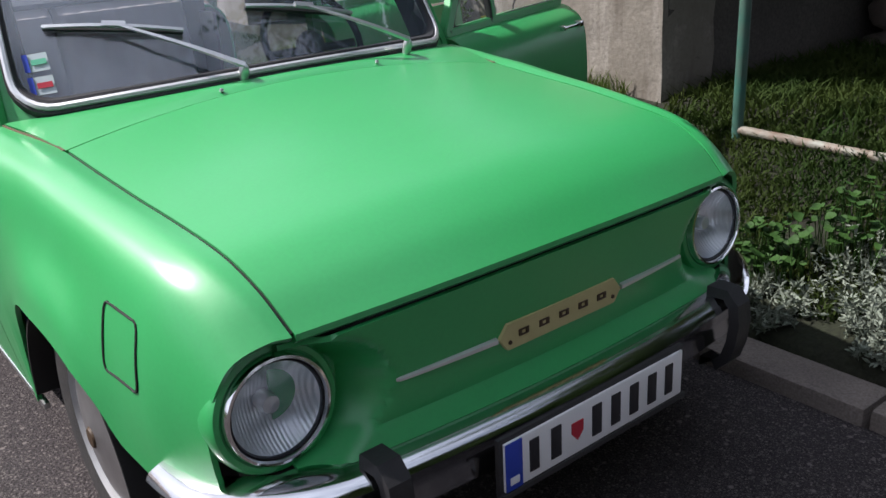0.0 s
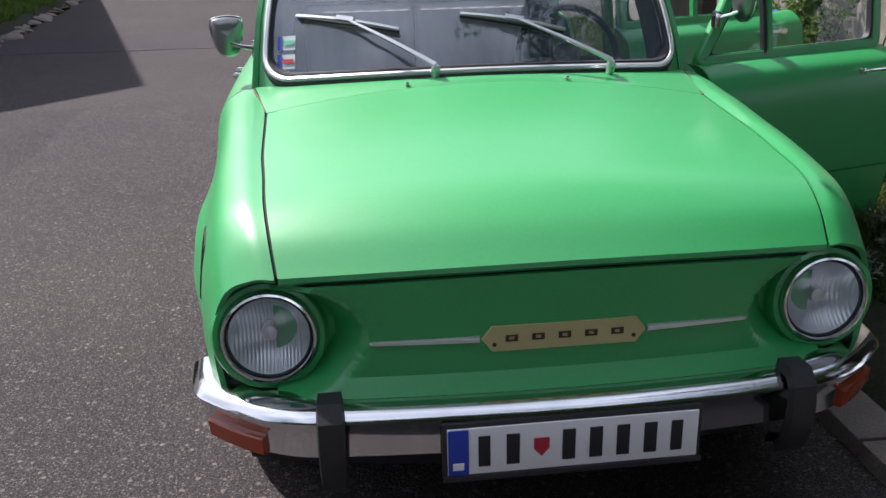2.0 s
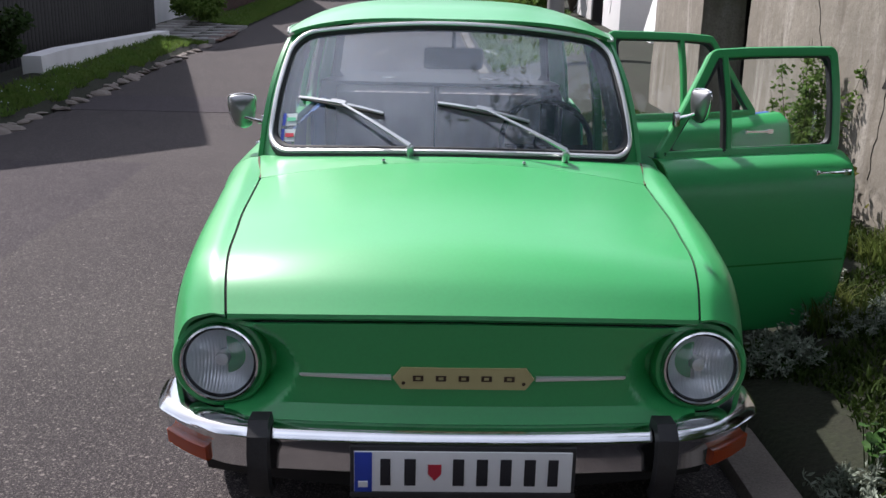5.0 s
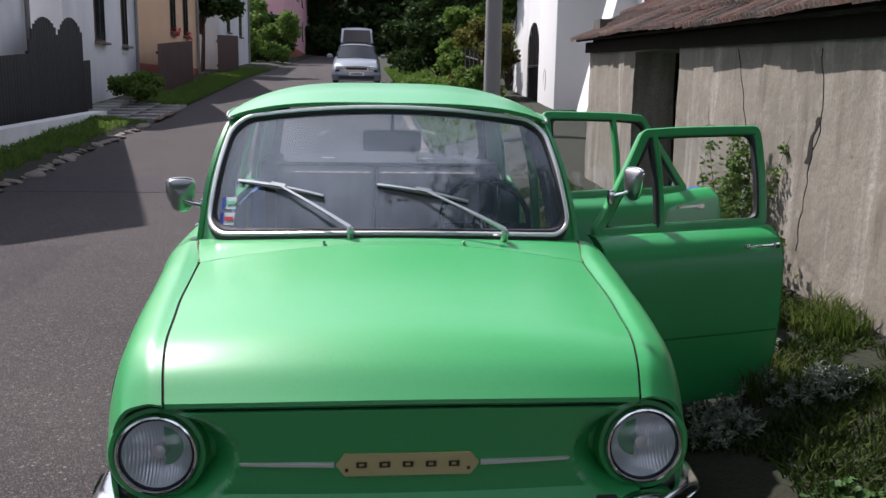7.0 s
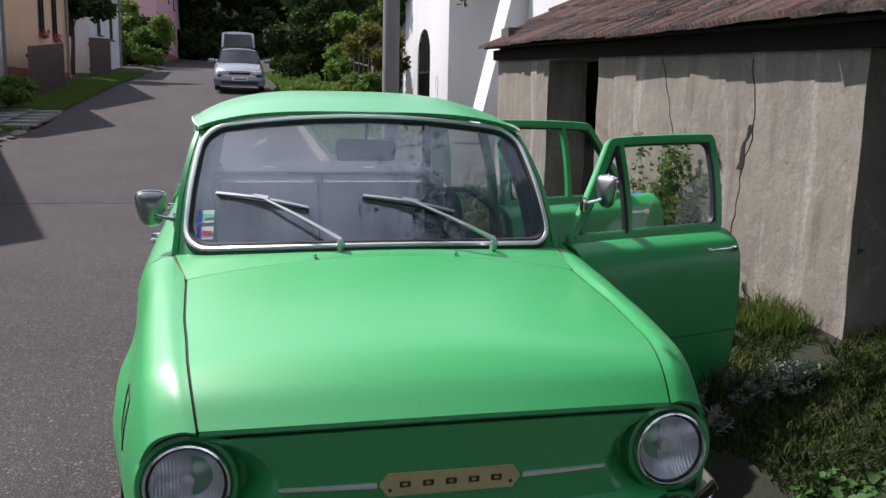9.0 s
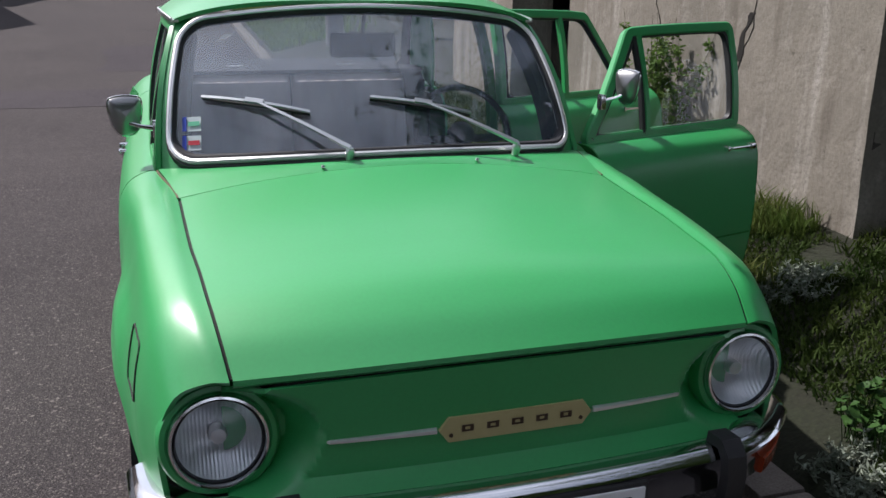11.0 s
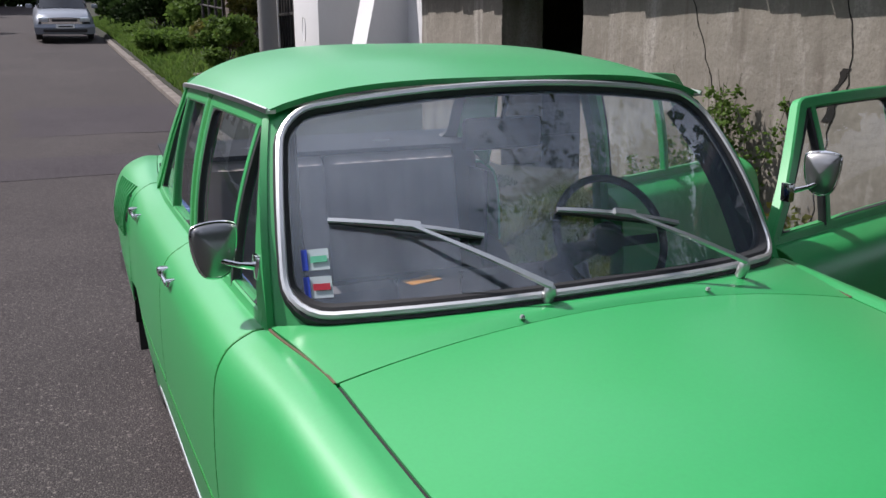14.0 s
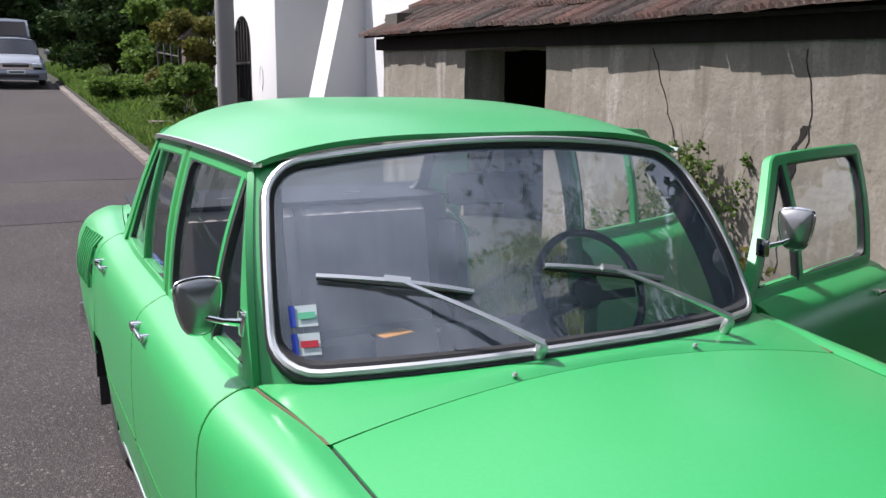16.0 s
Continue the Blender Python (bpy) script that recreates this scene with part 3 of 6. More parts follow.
while y < 17.4:
    ob = new("edge_stone", edge_mesh[rk.randrange(4)])
    ob.parent = edge
    s = rk.uniform(0.4, 1.3)
    ob.matrix_basis = pose(KERB_L - 0.05 + rk.uniform(-0.16, 0.05), y, rise(y) + 0.015, rk.uniform(-8, 8), rk.uniform(0, 16), rk.uniform(0, 360)) @ Matrix.Diagonal((s, s * 1.4, s * 0.7, 1))
    y += rk.uniform(0.12, 0.42)


# ---- the low plastered shed ----
SX, SY0, SY1, STOP = 2.20, 1.55, 7.78, 1.87
shed = thing("shed", "low old plastered shed with cracked walls and a clay tile roof", "shed", m=Matrix.Translation((2.235, 1.60, 0)) @ Matrix.Rotation(radians(-1.47), 4, "Z") @ Matrix.Translation((-SX, -SY0, 0)))


def rough_wall(x_of, ys, zs_, hole=None, amp=0.012, seed=0):
    """A wall face with uneven plaster; returns a sheet with thickness."""
    return [[(x_of + amp * noise.noise((yy * 1.7, zz * 2.1, seed)) + amp * 0.5 * noise.noise((yy * 6, zz * 6, seed)), yy, zz) for zz in zs_] for yy in ys]


DW0, DW1 = 4.76, 6.0
for a, b, z0, z1, sd in ((SY0, DW0, 0.0, STOP, 0), (DW1, SY1, 0.0, STOP, 0), (DW0 - 0.002, DW1 + 0.002, 1.80, STOP, 0)):
    part("wall", Geo().shell(rough_wall(SX, np.linspace(a, b, max(6, int((b - a) * 16))), np.linspace(z0, z1, max(4, int((z1 - z0) * 14))), seed=sd), 0.38, -1), PLASTER, shed, "cracked weathered plaster wall", 60)
part("end_wall", Geo().shell([[(xx, SY0 + 0.012 + 0.02 * noise.noise((xx * 3, zz * 3, 8)), zz) for zz in np.linspace(0.0, min(1.79 + (xx - 2.01) * 0.5095, 2.65 - 0.19 * max(0.0, xx - 3.84)) - 0.10, 30)] for xx in np.linspace(SX + 0.035, 5.4, 40)], 0.30, 1), PLASTER_D, shed, "rough plaster end wall with shade in its colour", 60)
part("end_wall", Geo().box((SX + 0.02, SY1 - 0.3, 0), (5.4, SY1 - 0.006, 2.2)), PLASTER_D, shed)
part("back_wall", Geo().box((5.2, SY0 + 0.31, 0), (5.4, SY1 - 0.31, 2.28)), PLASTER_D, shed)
# floor painted near-black in place of the shade indoors
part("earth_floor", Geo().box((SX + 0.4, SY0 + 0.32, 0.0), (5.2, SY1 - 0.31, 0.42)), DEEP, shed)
part("wall_plate", Geo().sweep([(SX + 0.07, SY0 - 0.35, 1.772), (SX + 0.07, SY1 + 0.12, 1.922)], [(-0.10, -0.06), (0.09, -0.06), (0.09, 0.16), (-0.02, 0.16), (-0.02, 0.05), (-0.10, 0.05)], (0, 0, 1)), WOOD_D, shed, "dark weathered wall plate beam")
# rafters, boards and tiles
SLOPE = radians(27)
EAVE_X, EAVE_Z = 2.07, 1.985


def on_roof(d, y, up=0.0):
    return Vector((EAVE_X + d * math.cos(SLOPE) - up * math.sin(SLOPE), y, EAVE_Z + 0.0242 * (y - 7.65) + d * math.sin(SLOPE) + up * math.cos(SLOPE)))


for k in range(9):
    yy = SY0 - 0.45 + k * 0.80
    part("rafter", Geo().sweep([on_roof(0.26, yy, -0.085), on_roof(2.0, yy, -0.085)], [(-0.04, -0.045), (0.04, -0.045), (0.04, 0.045), (-0.04, 0.045)], (0, 0, 1)), WOOD_D, shed)
for k in range(12):
    d = 0.02 + k * 0.17
    part("roof_board", Geo().prism([(d, 0.0), (d + 0.163, 0.0), (d + 0.163, -0.022), (d, -0.022)], lambda q: on_roof(q[0], SY0 - 0.62, q[1]), lambda q: on_roof(q[0], SY1 + 0.26, q[1])), WOOD_D, shed)
part("back_roof", Geo().prism([(2.03, 0.0), (2.03, 0.05), (4.1, -1.34), (4.1, -1.39)], lambda q: on_roof(q[0], SY0 - 0.60, q[1]), lambda q: on_roof(q[0], SY1 + 0.25, q[1])), ROOF_G, shed)
tile_mesh = []
for k in range(5):
    w, L = 0.208, 0.40
    rt = random.Random(k)
    gq = Geo()
    prof = [(-w / 2, -0.012)] + [(-w / 2 + w * i / 20, (-0.004, 0.016, 0.026, 0.017, 0.000)[i % 5] - 0.006 * (i > 17)) for i in range(21)] + [(w / 2, -0.010)]
    pts = [(d, 0, 0.03 - 0.03 * d / L + rt.uniform(-0.002, 0.002)) for d in (0, L * 0.5, L)]
    gq.sweep(pts, [(a, b) for a, b in prof], (0, 0, 1))
    tile_mesh.append(gq.mesh("tile", TILE, 30))
rt = random.Random(11)
tilt = Matrix.Rotation(-SLOPE, 4, "Y")
for r in range(7):
    n = int((SY1 - SY0 + 0.95) / 0.210)
    for c in range(n):
        ob = new("tile", tile_mesh[rt.randrange(5)])
        ob.parent = shed
        p = on_roof(-0.03 + r * 0.30 + rt.uniform(-0.012, 0.012), SY0 - 0.60 + c * 0.210 + rt.uniform(-0.004, 0.004), 0.012 + 0.012 * math.sin(c * 0.35 + r))
        ob.matrix_basis = Matrix.Translation(p) @ tilt @ pose(0, 0, 0, rt.uniform(-2, 2), rt.uniform(-2.0, 2.0), rt.uniform(-2.2, 2.2))


def wall_x(yy, zz):
    return SX + 0.012 * noise.noise((yy * 1.7, zz * 2.1, 0)) + 0.006 * noise.noise((yy * 6, zz * 6, 0))


def crack(pts, wide, seed):
    rc = random.Random(seed)
    p, out = [np.array(q, float) for q in pts], []
    for a, b in zip(p, p[1:]):
        n = max(2, int(np.linalg.norm(b - a) / 0.05))
        out += [a + (b - a) * i / n + np.array([rc.uniform(-0.012, 0.012), 0]) for i in range(n)]
    out.append(p[-1])
    left = [(q[0] - wide * rc.uniform(0.2, 0.8), q[1]) for q in out]
    right = [(q[0] + wide * rc.uniform(0.2, 0.8), q[1]) for q in out]
    return Geo().shell([[(wall_x(*a) - 0.003, *a), (wall_x(*b) - 0.003, *b)] for a, b in zip(left, right)], 0.003, -1)


part("crack", crack([(2.50, 1.70), (2.47, 1.55), (2.44, 1.40), (2.46, 1.28), (2.53, 1.15), (2.56, 1.0), (2.58, 0.80), (2.60, 0.62)], 0.006, 1), DEEP, shed, "open crack in the plaster")
part("crack", crack([(2.455, 1.35), (2.50, 1.31), (2.53, 1.25), (2.54, 1.18), (2.565, 1.10)], 0.042, 2), DEEP, shed, "hole where plaster has fallen away")
part("crack", crack([(3.62, 1.74), (3.565, 1.65), (3.53, 1.55), (3.47, 1.42), (3.40, 1.28), (3.32, 1.11), (3.29, 0.95)], 0.006, 3), DEEP, shed, "open crack in the plaster")
# ---- the white church-like building behind ----
church = thing("white_building", "whitewashed old building with a buttress and an arched iron door", "building", m=Matrix.Translation((-0.35, -1.9, 1.47)) @ Matrix.Rotation(radians(-0.95), 4, "Z") @ Matrix.Scale(1.187, 4) @ Matrix.Translation((0.35, 1.9, -1.40)))
part("main_wall", Geo().box((3.95, 6.0, 0), (4.6, 20.0, 5.2), 0.02), WHITEWASH, church)
part("buttress", Geo().prism([(3.02, 0.2), (4.2, 0.2), (4.2, 4.6), (4.05, 4.6)], lambda p: (p[0], 12.22, p[1]), lambda p: (p[0], 12.92, p[1])), WHITEWASH, church, "sloping whitewashed buttress")
# gate block with a pointed arch opening
AY0, AY1, ABOT, ASPR, ATOP = 15.45, 16.75, 0.5, 2.1, 2.68
part("gate_block", Geo().box((3.0, 13.82, 0), (3.95, AY0, 5.0), 0.015), WHITEWASH, church)
part("gate_block", Geo().box((3.0, AY1, 0), (3.95, 19.7, 5.0), 0.015), WHITEWASH, church)
arch = [(AY0, 5.0), (AY0, ASPR)] + [(AY0 + (AY1 - AY0) / 2 * (1 - math.cos(a)) , ASPR + (ATOP - ASPR) * math.sin(a) ** 0.9) for a in np.linspace(0.15, math.pi / 2, 8)] + [(AY1 - (AY1 - AY0) / 2 * (1 - math.cos(a)), ASPR + (ATOP - ASPR) * math.sin(a) ** 0.9) for a in np.linspace(math.pi / 2 - 0.1, 0.15, 8)] + [(AY1, ASPR), (AY1, 5.0)]
part("gate_block", Geo().prism(arch, lambda p: (3.002, p[0], p[1]), lambda p: (3.948, p[0], p[1])), WHITEWASH, church)
idoor = part("iron_door", Geo().box((3.05, AY0, ABOT), (3.09, AY1, 2.7)), IRON, church, "dark arched iron door with bars")
for k in range(6):
    part("door_bar", Geo().tube([(3.03, AY0 + 0.1 + k * 0.22, ABOT), (3.03, AY0 + 0.1 + k * 0.22, 2.65)], 0.018, 6), IRON, idoor)
for z in (1.0, 1.8):
    part("door_strap", Geo().box((3.015, AY0, z), (3.045, AY1, z + 0.05), 0.004), IRON, idoor)
for y0 in (14.75, 17.35):
    part("small_niche", Geo().lathe([(0.0, -0.01), (0.09, -0.01), (0.11, 0.005)], Matrix.Translation((2.995, y0, 1.55)) @ Matrix.Rotation(radians(-90), 4, "Y") @ Matrix.Diagonal((1.9, 1, 1, 1)), 20), GREY_H, church)
part("arched_window", Geo().prism([(8.9, 1.9), (8.9, 2.25)] + [(9.4 - 0.5 * math.cos(a), 2.25 + 0.3 * math.sin(a)) for a in np.linspace(0.2, 2.94, 9)] + [(9.9, 2.25), (9.9, 1.9)], lambda p: (3.93, p[0], p[1]), lambda p: (3.952, p[0], p[1])), IRON, church, "dark arched window grille")
part("roof", Geo().prism([(2.8, 5.002), (5.6, 5.202), (5.6, 6.6)], lambda p: (p[0], 5.8, p[1]), lambda p: (p[0], 20.2, p[1])), ROOF_G, church)

pole = thing("power_pole", "grey round concrete power pole", "pole")
part("shaft", Geo().lathe([(0.145, 0), (0.135, 3), (0.10, 8.5)], Matrix.Translation((2.07, 12.94, rise(12.9) - 0.1)), 20, True), POLE_C, pole)
part("bracket", Geo().tube([(1.94, 12.94, 3.1), (2.0, 12.79, 3.0), (2.08, 12.78, 3.0), (2.20, 12.94, 3.1)], 0.02, 8), IRON, pole)

line_ = thing("power_line", "dark overhead wire sagging from the concrete pole", "cable")
part("wire", Geo().tube(catmull([(2.07, 12.94, 5.2), (1.15, 6.5, 3.45), (0.55, 1.2, 2.72), (0.35, -3.5, 3.0), (0.2, -9.0, 4.4)], 40), 0.003, 6), RUBBER, line_)

# green pipe fence with its bottom rail
fence = thing("pipe_fence", "green painted steel pipe fence post with a flaking bottom rail", "fence")
part("post", Geo().tube([(2.066, 1.06, 0.15), (2.066, 1.06, 1.75)], 0.024, 14), PIPE_G, fence)
part("bottom_rail", Geo().tube([(2.066, 1.05, 0.385), (2.09, 0.6, 0.368), (2.12, 0.05, 0.355), (2.15, -0.8, 0.345)], 0.021, 12), PIPE_R, fence, "rusty flaking rail")
part("top_rail", Geo().tube([(2.066, 1.06, 1.74), (2.15, -0.8, 1.72)], 0.02, 12), PIPE_G, fence)
rubble = thing("stone_wall", "dark rubble stone wall in shade", "wall", kind="structure")
rs = random.Random(6)
stone_mesh = []
for k in range(6):
    b = bmesh.new()
    bmesh.ops.create_icosphere(b, subdivisions=2, radius=0.5)
    for q in b.verts:
        q.co += q.co * 0.3 * noise.noise(q.co * 2.5 + Vector((k * 9, 1, 0)))
    me = bpy.data.meshes.new("stone")
    b.to_mesh(me)
    b.free()
    me.materials.append(STONE)
    stone_mesh.append(me)
for iz in range(4):
    for iy in range(9):
        ob = new("stone", stone_mesh[rs.randrange(6)])
        ob.parent = rubble
        w = rs.uniform(0.30, 0.55)
        ob.matrix_basis = pose(4.0 + iy * 0.36 + 0.12 * (iz % 2), 1.40 + rs.uniform(-0.05, 0.05), 0.35 + iz * 0.27, rs.uniform(-15, 15), rs.uniform(-15, 15), rs.uniform(0, 360)) @ Matrix.Diagonal((w, w * 0.8, 0.33, 1))


# ---- houses on the other side ----
def window(parent, x, y, z, w, h, frame_m, flowers=False):
    wd = part("window", Geo().box((x - 0.05, y - w / 2, z), (x + 0.02, y + w / 2, z + h), 0.01), frame_m, parent)
    for k in (-1, 1):
        part("pane", Geo().box((x + 0.015, y + k * w / 4 - w / 4 + 0.05, z + 0.06), (x + 0.028, y + k * w / 4 + w / 4 - 0.05, z + h - 0.06)), DARKGL, wd)
    part("sill", Geo().box((x, y - w / 2 - 0.06, z - 0.06), (x + 0.14, y + w / 2 + 0.06, z), 0.01), CONCRETE, wd)
    if flowers:
        gq, rr = Geo(), random.Random(int(y * 10))
        for _ in range(90):
            c = Vector((x + 0.1 + rr.uniform(-0.08, 0.10), y + rr.uniform(-w / 2, w / 2), z + rr.uniform(-0.12, 0.16)))
            gq.add([c + Vector((rr.uniform(-.05, .05), rr.uniform(-.05, .05), rr.uniform(-.05, .05))) for _ in range(3)], [(0, 1, 2)])
        tagged(part("flower_box", gq, FLOWER, wd, "red flowers in a window box"), "red flowers in a window box", kind="stuff")


def house(label, y0, y1, x, h, wall_m, wins, roof_h=2.6, plinth=None, frame_m=WOOD_H, flowers=False, depth=7.0, gable=False, ridge=None):
    b = rise((y0 + y1) / 2) - 0.4
    hs = thing("house", label, "house", "houses along the street")
    part("wall", Geo().box((x - depth, y0, b), (x, y1, b + h + 0.4), 0.02), wall_m, hs)
    if plinth:
        part("plinth", Geo().box((x - depth + 0.1, y0 + 0.02, b), (x + 0.05, y1 - 0.02, b + 1.0), 0.015), plinth, hs)
    if gable:
        part("roof", Geo().prism([(y0 - 0.3, b + h + 0.3), (ridge or (y0 + y1) / 2, b + h + roof_h + 0.4), (y1 + 0.3, b + h + 0.3)], lambda p: (x - depth, p[0], p[1]), lambda p: (x + 0.3, p[0], p[1])), ROOF_G, hs)
    else:
        part("roof", Geo().prism([(x + 0.45, b + h + 0.35), (x - depth / 2, b + h + roof_h + 0.4), (x - depth - 0.45, b + h + 0.35)], lambda p: (p[0], y0 - 0.25, p[1]), lambda p: (p[0], y1 + 0.25, p[1])), ROOF_G, hs)
    for wy, wz, ww, wh in wins:
        window(hs, x, wy, b + 0.4 + wz, ww, wh, frame_m, flowers)
    part("downpipe", Geo().tube([(x + 0.08, y1 - 0.15, b), (x + 0.08, y1 - 0.15, b + h + 0.3)], 0.05, 8), POLE_C, hs)
    return hs


house("pale grey rendered house with stained walls", 7.5, 16.3, -6.5, 3.35, GREY_H, [(9.4, 1.2, 1.0, 1.2), (12.6, 1.2, 1.0, 1.2)], 3.2, gable=True, ridge=11.1)
house("white rendered house with damp patches", 18.8, 25.2, -6.6, 3.5, GREY_H, [(21.6, 1.55, 0.9, 1.6), (24.0, 1.55, 0.6, 1.6)], 2.0, gable=True)
house("apricot rendered house with a brick-red plinth and window flowers", 25.3, 35.2, -6.6, 3.8, ORANGE_H, [(30.6, 1.75, 0.9, 1.6), (32.9, 1.75, 0.9, 1.6)], plinth=BRICK_H, flowers=True, roof_h=2.0, gable=True)
house("white house with a drain pipe", 41.0, 52.0, -6.6, 4.4, GREY_H, [(44.0, 1.7, 1.1, 1.5), (48.5, 1.7, 1.1, 1.5)])
house("two-storey pink rendered house", 66.0, 96.0, -5.6, 7.5, PINK_H, [(72.0, 1.7, 1.2, 1.7), (79.0, 1.7, 1.2, 1.7), (86.0, 1.7, 1.2, 1.7), (72.0, 4.8, 1.2, 1.7), (79.0, 4.8, 1.2, 1.7), (86.0, 4.8, 1.2, 1.7)], plinth=BRICK_H)


def board_fence(name, label, x, y0, y1, h, m, step=0.12, scallop=None, base=0.05):
    f = thing(name, label, "fence")
    k = 0
    yy = y0
    while yy < y1:
        top = h if scallop is None else scallop(yy)
        z = rise(yy) + base
        part("board", Geo().box((x - 0.02, yy, z), (x, yy + step - 0.012, z + top), 0.006), m, f)
        yy += step
    for z in (0.3, h - 0.25):
        part("rail", Geo().sweep([(x - 0.05, y0, rise(y0) + base + z), (x - 0.05, y1, rise(y1) + base + z)], [(-0.02, -0.04), (0.02, -0.04), (0.02, 0.04), (-0.02, 0.04)], (0, 0, 1)), m, f)
    return f


board_fence("board_fence", "low black stained board fence", -6.05, 6.0, 15.0, 1.45, FENCE_B, 0.14)
board_fence("board_fence", "low black stained board fence beside the gate", -6.05, 18.2, 18.75, 1.2, FENCE_B, 0.14)
board_fence("board_gate", "black board gate with a scalloped top", -6.05, 15.05, 18.18, 1.7, FENCE_B, 0.14, lambda q: 1.70 + 0.40 * abs(math.sin((q - 15.05) / 3.13 * 2 * math.pi)) ** 0.6)
board_fence("board_fence", "red-brown painted board fence", -5.75, 24.2, 29.4, 1.35, FENCE_R, 0.16, None, 0.15)
board_fence("board_fence", "red-brown painted board fence", -5.75, 35.0, 41.0, 1.5, FENCE_R, 0.18, None, 0.15)
drive = thing("driveway", "cracked grey concrete crossing before a gate", "driveway", kind="structure")
rd = random.Random(21)
for k in range(5):
    for i in range(3):
        y_, x_ = 17.62 + k * 0.78, -6.35 + i * 0.62
        z_ = rise(y_ + 0.4) + 0.075 + 0.05 * (2 - i)
        part("slab", Geo().box((x_, y_, z_ - 0.10), (x_ + 0.60, y_ + 0.755, z_ + rd.uniform(-0.008, 0.012)), 0.012), POLE_C, drive)
for k, y_ in enumerate((17.75, 18.55, 19.35)):
    grating = thing("ditch_cover", "rusty brown steel plate over the roadside ditch", "cover", "plates over the ditch", m=pose(-4.56, y_, rise(y_ + 0.4) + 0.045, 3.4, 2.0, (3, -2, 5)[k]))
    part("plate", Geo().box((-0.17, 0.0, -0.02), (0.17, 0.74, 0.0), 0.004), WOOD_H, grating)
    for x_ in (-0.13, 0.0, 0.13):
        part("rib", Geo().box((x_ - 0.012, 0.02, 0.0), (x_ + 0.012, 0.72, 0.012), 0.003), WOOD_H, grating)
lw = thing("garden_wall", "low whitewashed garden wall with a coping", "wall", kind="structure")
part("wall_body", Geo().sweep([(-5.55, 10.9, rise(10.9) + 0.20), (-5.55, 12.0, rise(12) + 0.21), (-5.55, 17.5, rise(17.5) - 0.02)], [(-0.14, -0.3), (0.14, -0.3), (0.14, 0.28), (-0.14, 0.28)], (0, 0, 1)), GREY_H, lw)


# ---- the green saloon ----
car = thing("car", "bright green old four-door saloon with chrome bumper, two doors standing open", "car")
STN_Y = [0.12, 0.20, 0.30, 0.45, 0.61, 0.80, 1.00, 1.30, 2.10, 2.80, 3.20, 3.60, 3.95, 4.15]
STN = [
    [(0.586, 0.718), (0.628, 0.716), (0.690, 0.684), (0.728, 0.590), (0.728, 0.485), (0.712, 0.405)],
    [(0.600, 0.782), (0.645, 0.776), (0.704, 0.730), (0.742, 0.620), (0.746, 0.490), (0.740, 0.385)],
    [(0.612, 0.822), (0.658, 0.816), (0.718, 0.772), (0.757, 0.655), (0.768, 0.520), (0.758, 0.385)],
    [(0.622, 0.842), (0.671, 0.840), (0.731, 0.800), (0.769, 0.690), (0.786, 0.560), (0.786, 0.420)],
    [(0.634, 0.858), (0.682, 0.858), (0.741, 0.822), (0.777, 0.720), (0.814, 0.610), (0.828, 0.550)],
    [(0.641, 0.873), (0.691, 0.875), (0.750, 0.842), (0.784, 0.745), (0.822, 0.635), (0.836, 0.575)],
    [(0.648, 0.890), (0.701, 0.893), (0.762, 0.860), (0.796, 0.760), (0.818, 0.600), (0.822, 0.500)],
    [(0.700, 0.912), (0.740, 0.905), (0.794, 0.865), (0.820, 0.770), (0.822, 0.500), (0.782, 0.220)],
    [(0.715, 0.928), (0.750, 0.915), (0.803, 0.872), (0.828, 0.770), (0.828, 0.500), (0.780, 0.200)],
    [(0.712, 0.935), (0.748, 0.920), (0.802, 0.876), (0.828, 0.775), (0.828, 0.500), (0.780, 0.220)],
    [(0.690, 0.955), (0.735, 0.948), (0.795, 0.900), (0.822, 0.795), (0.830, 0.660), (0.835, 0.570)],
    [(0.650, 0.985), (0.715, 0.982), (0.795, 0.925), (0.832, 0.805), (0.825, 0.550), (0.795, 0.350)],
    [(0.590, 0.955), (0.672, 0.955), (0.762, 0.905), (0.808, 0.785), (0.800, 0.550), (0.760, 0.360)],
    [(0.520, 0.850), (0.600, 0.845), (0.680, 0.800), (0.720, 0.700), (0.710, 0.550), (0.680, 0.420)],
]
WHEEL_F, WHEEL_R, HUB = 0.80, 3.22, 0.285


def section(y):
    """The body's side at y, from its inner upper edge down to the sill."""
    s = curve(STN_Y, STN, np.array([y]))[0]
    z = 0.205 if y > 1.2 else s[5, 1] if y < 0.5 else 0.24
    for c in (WHEEL_F, WHEEL_R):
        d = abs(y - c) / (0.345 if c < 2 else 0.325)
        if d < 1:
            z = max(z, 0.26 + (0.345 if c < 2 else 0.31) * (1 - d**2.4) ** (1 / 2.4))
    if y > 3.5:
        z = max(z, 0.36)
    s[5, 1] = z
    s[4, 1] = max(s[4, 1], z + 0.07)
    s[3, 1] = max(s[3, 1], s[4, 1] + 0.07)
    return s


def side_grid(y0, y1, n, m=26, lo=0.0, hi=1.0, dense=None):
    rows = []
    for y in np.linspace(y0, y1, n):
        s = catmull(section(y), m, lo, hi)
        k = np.linspace(lo, hi, m)
        yy = y + 0.065 * np.clip(k * 1.6, 0, 1) ** 1.5 * max(0.0, 1 - (y - 0.12) / 0.22)
        rows.append(np.column_stack([s[:, 0], yy, s[:, 1]]))
    return np.array(rows)


def inner_edge(y):
    return section(y)[0]


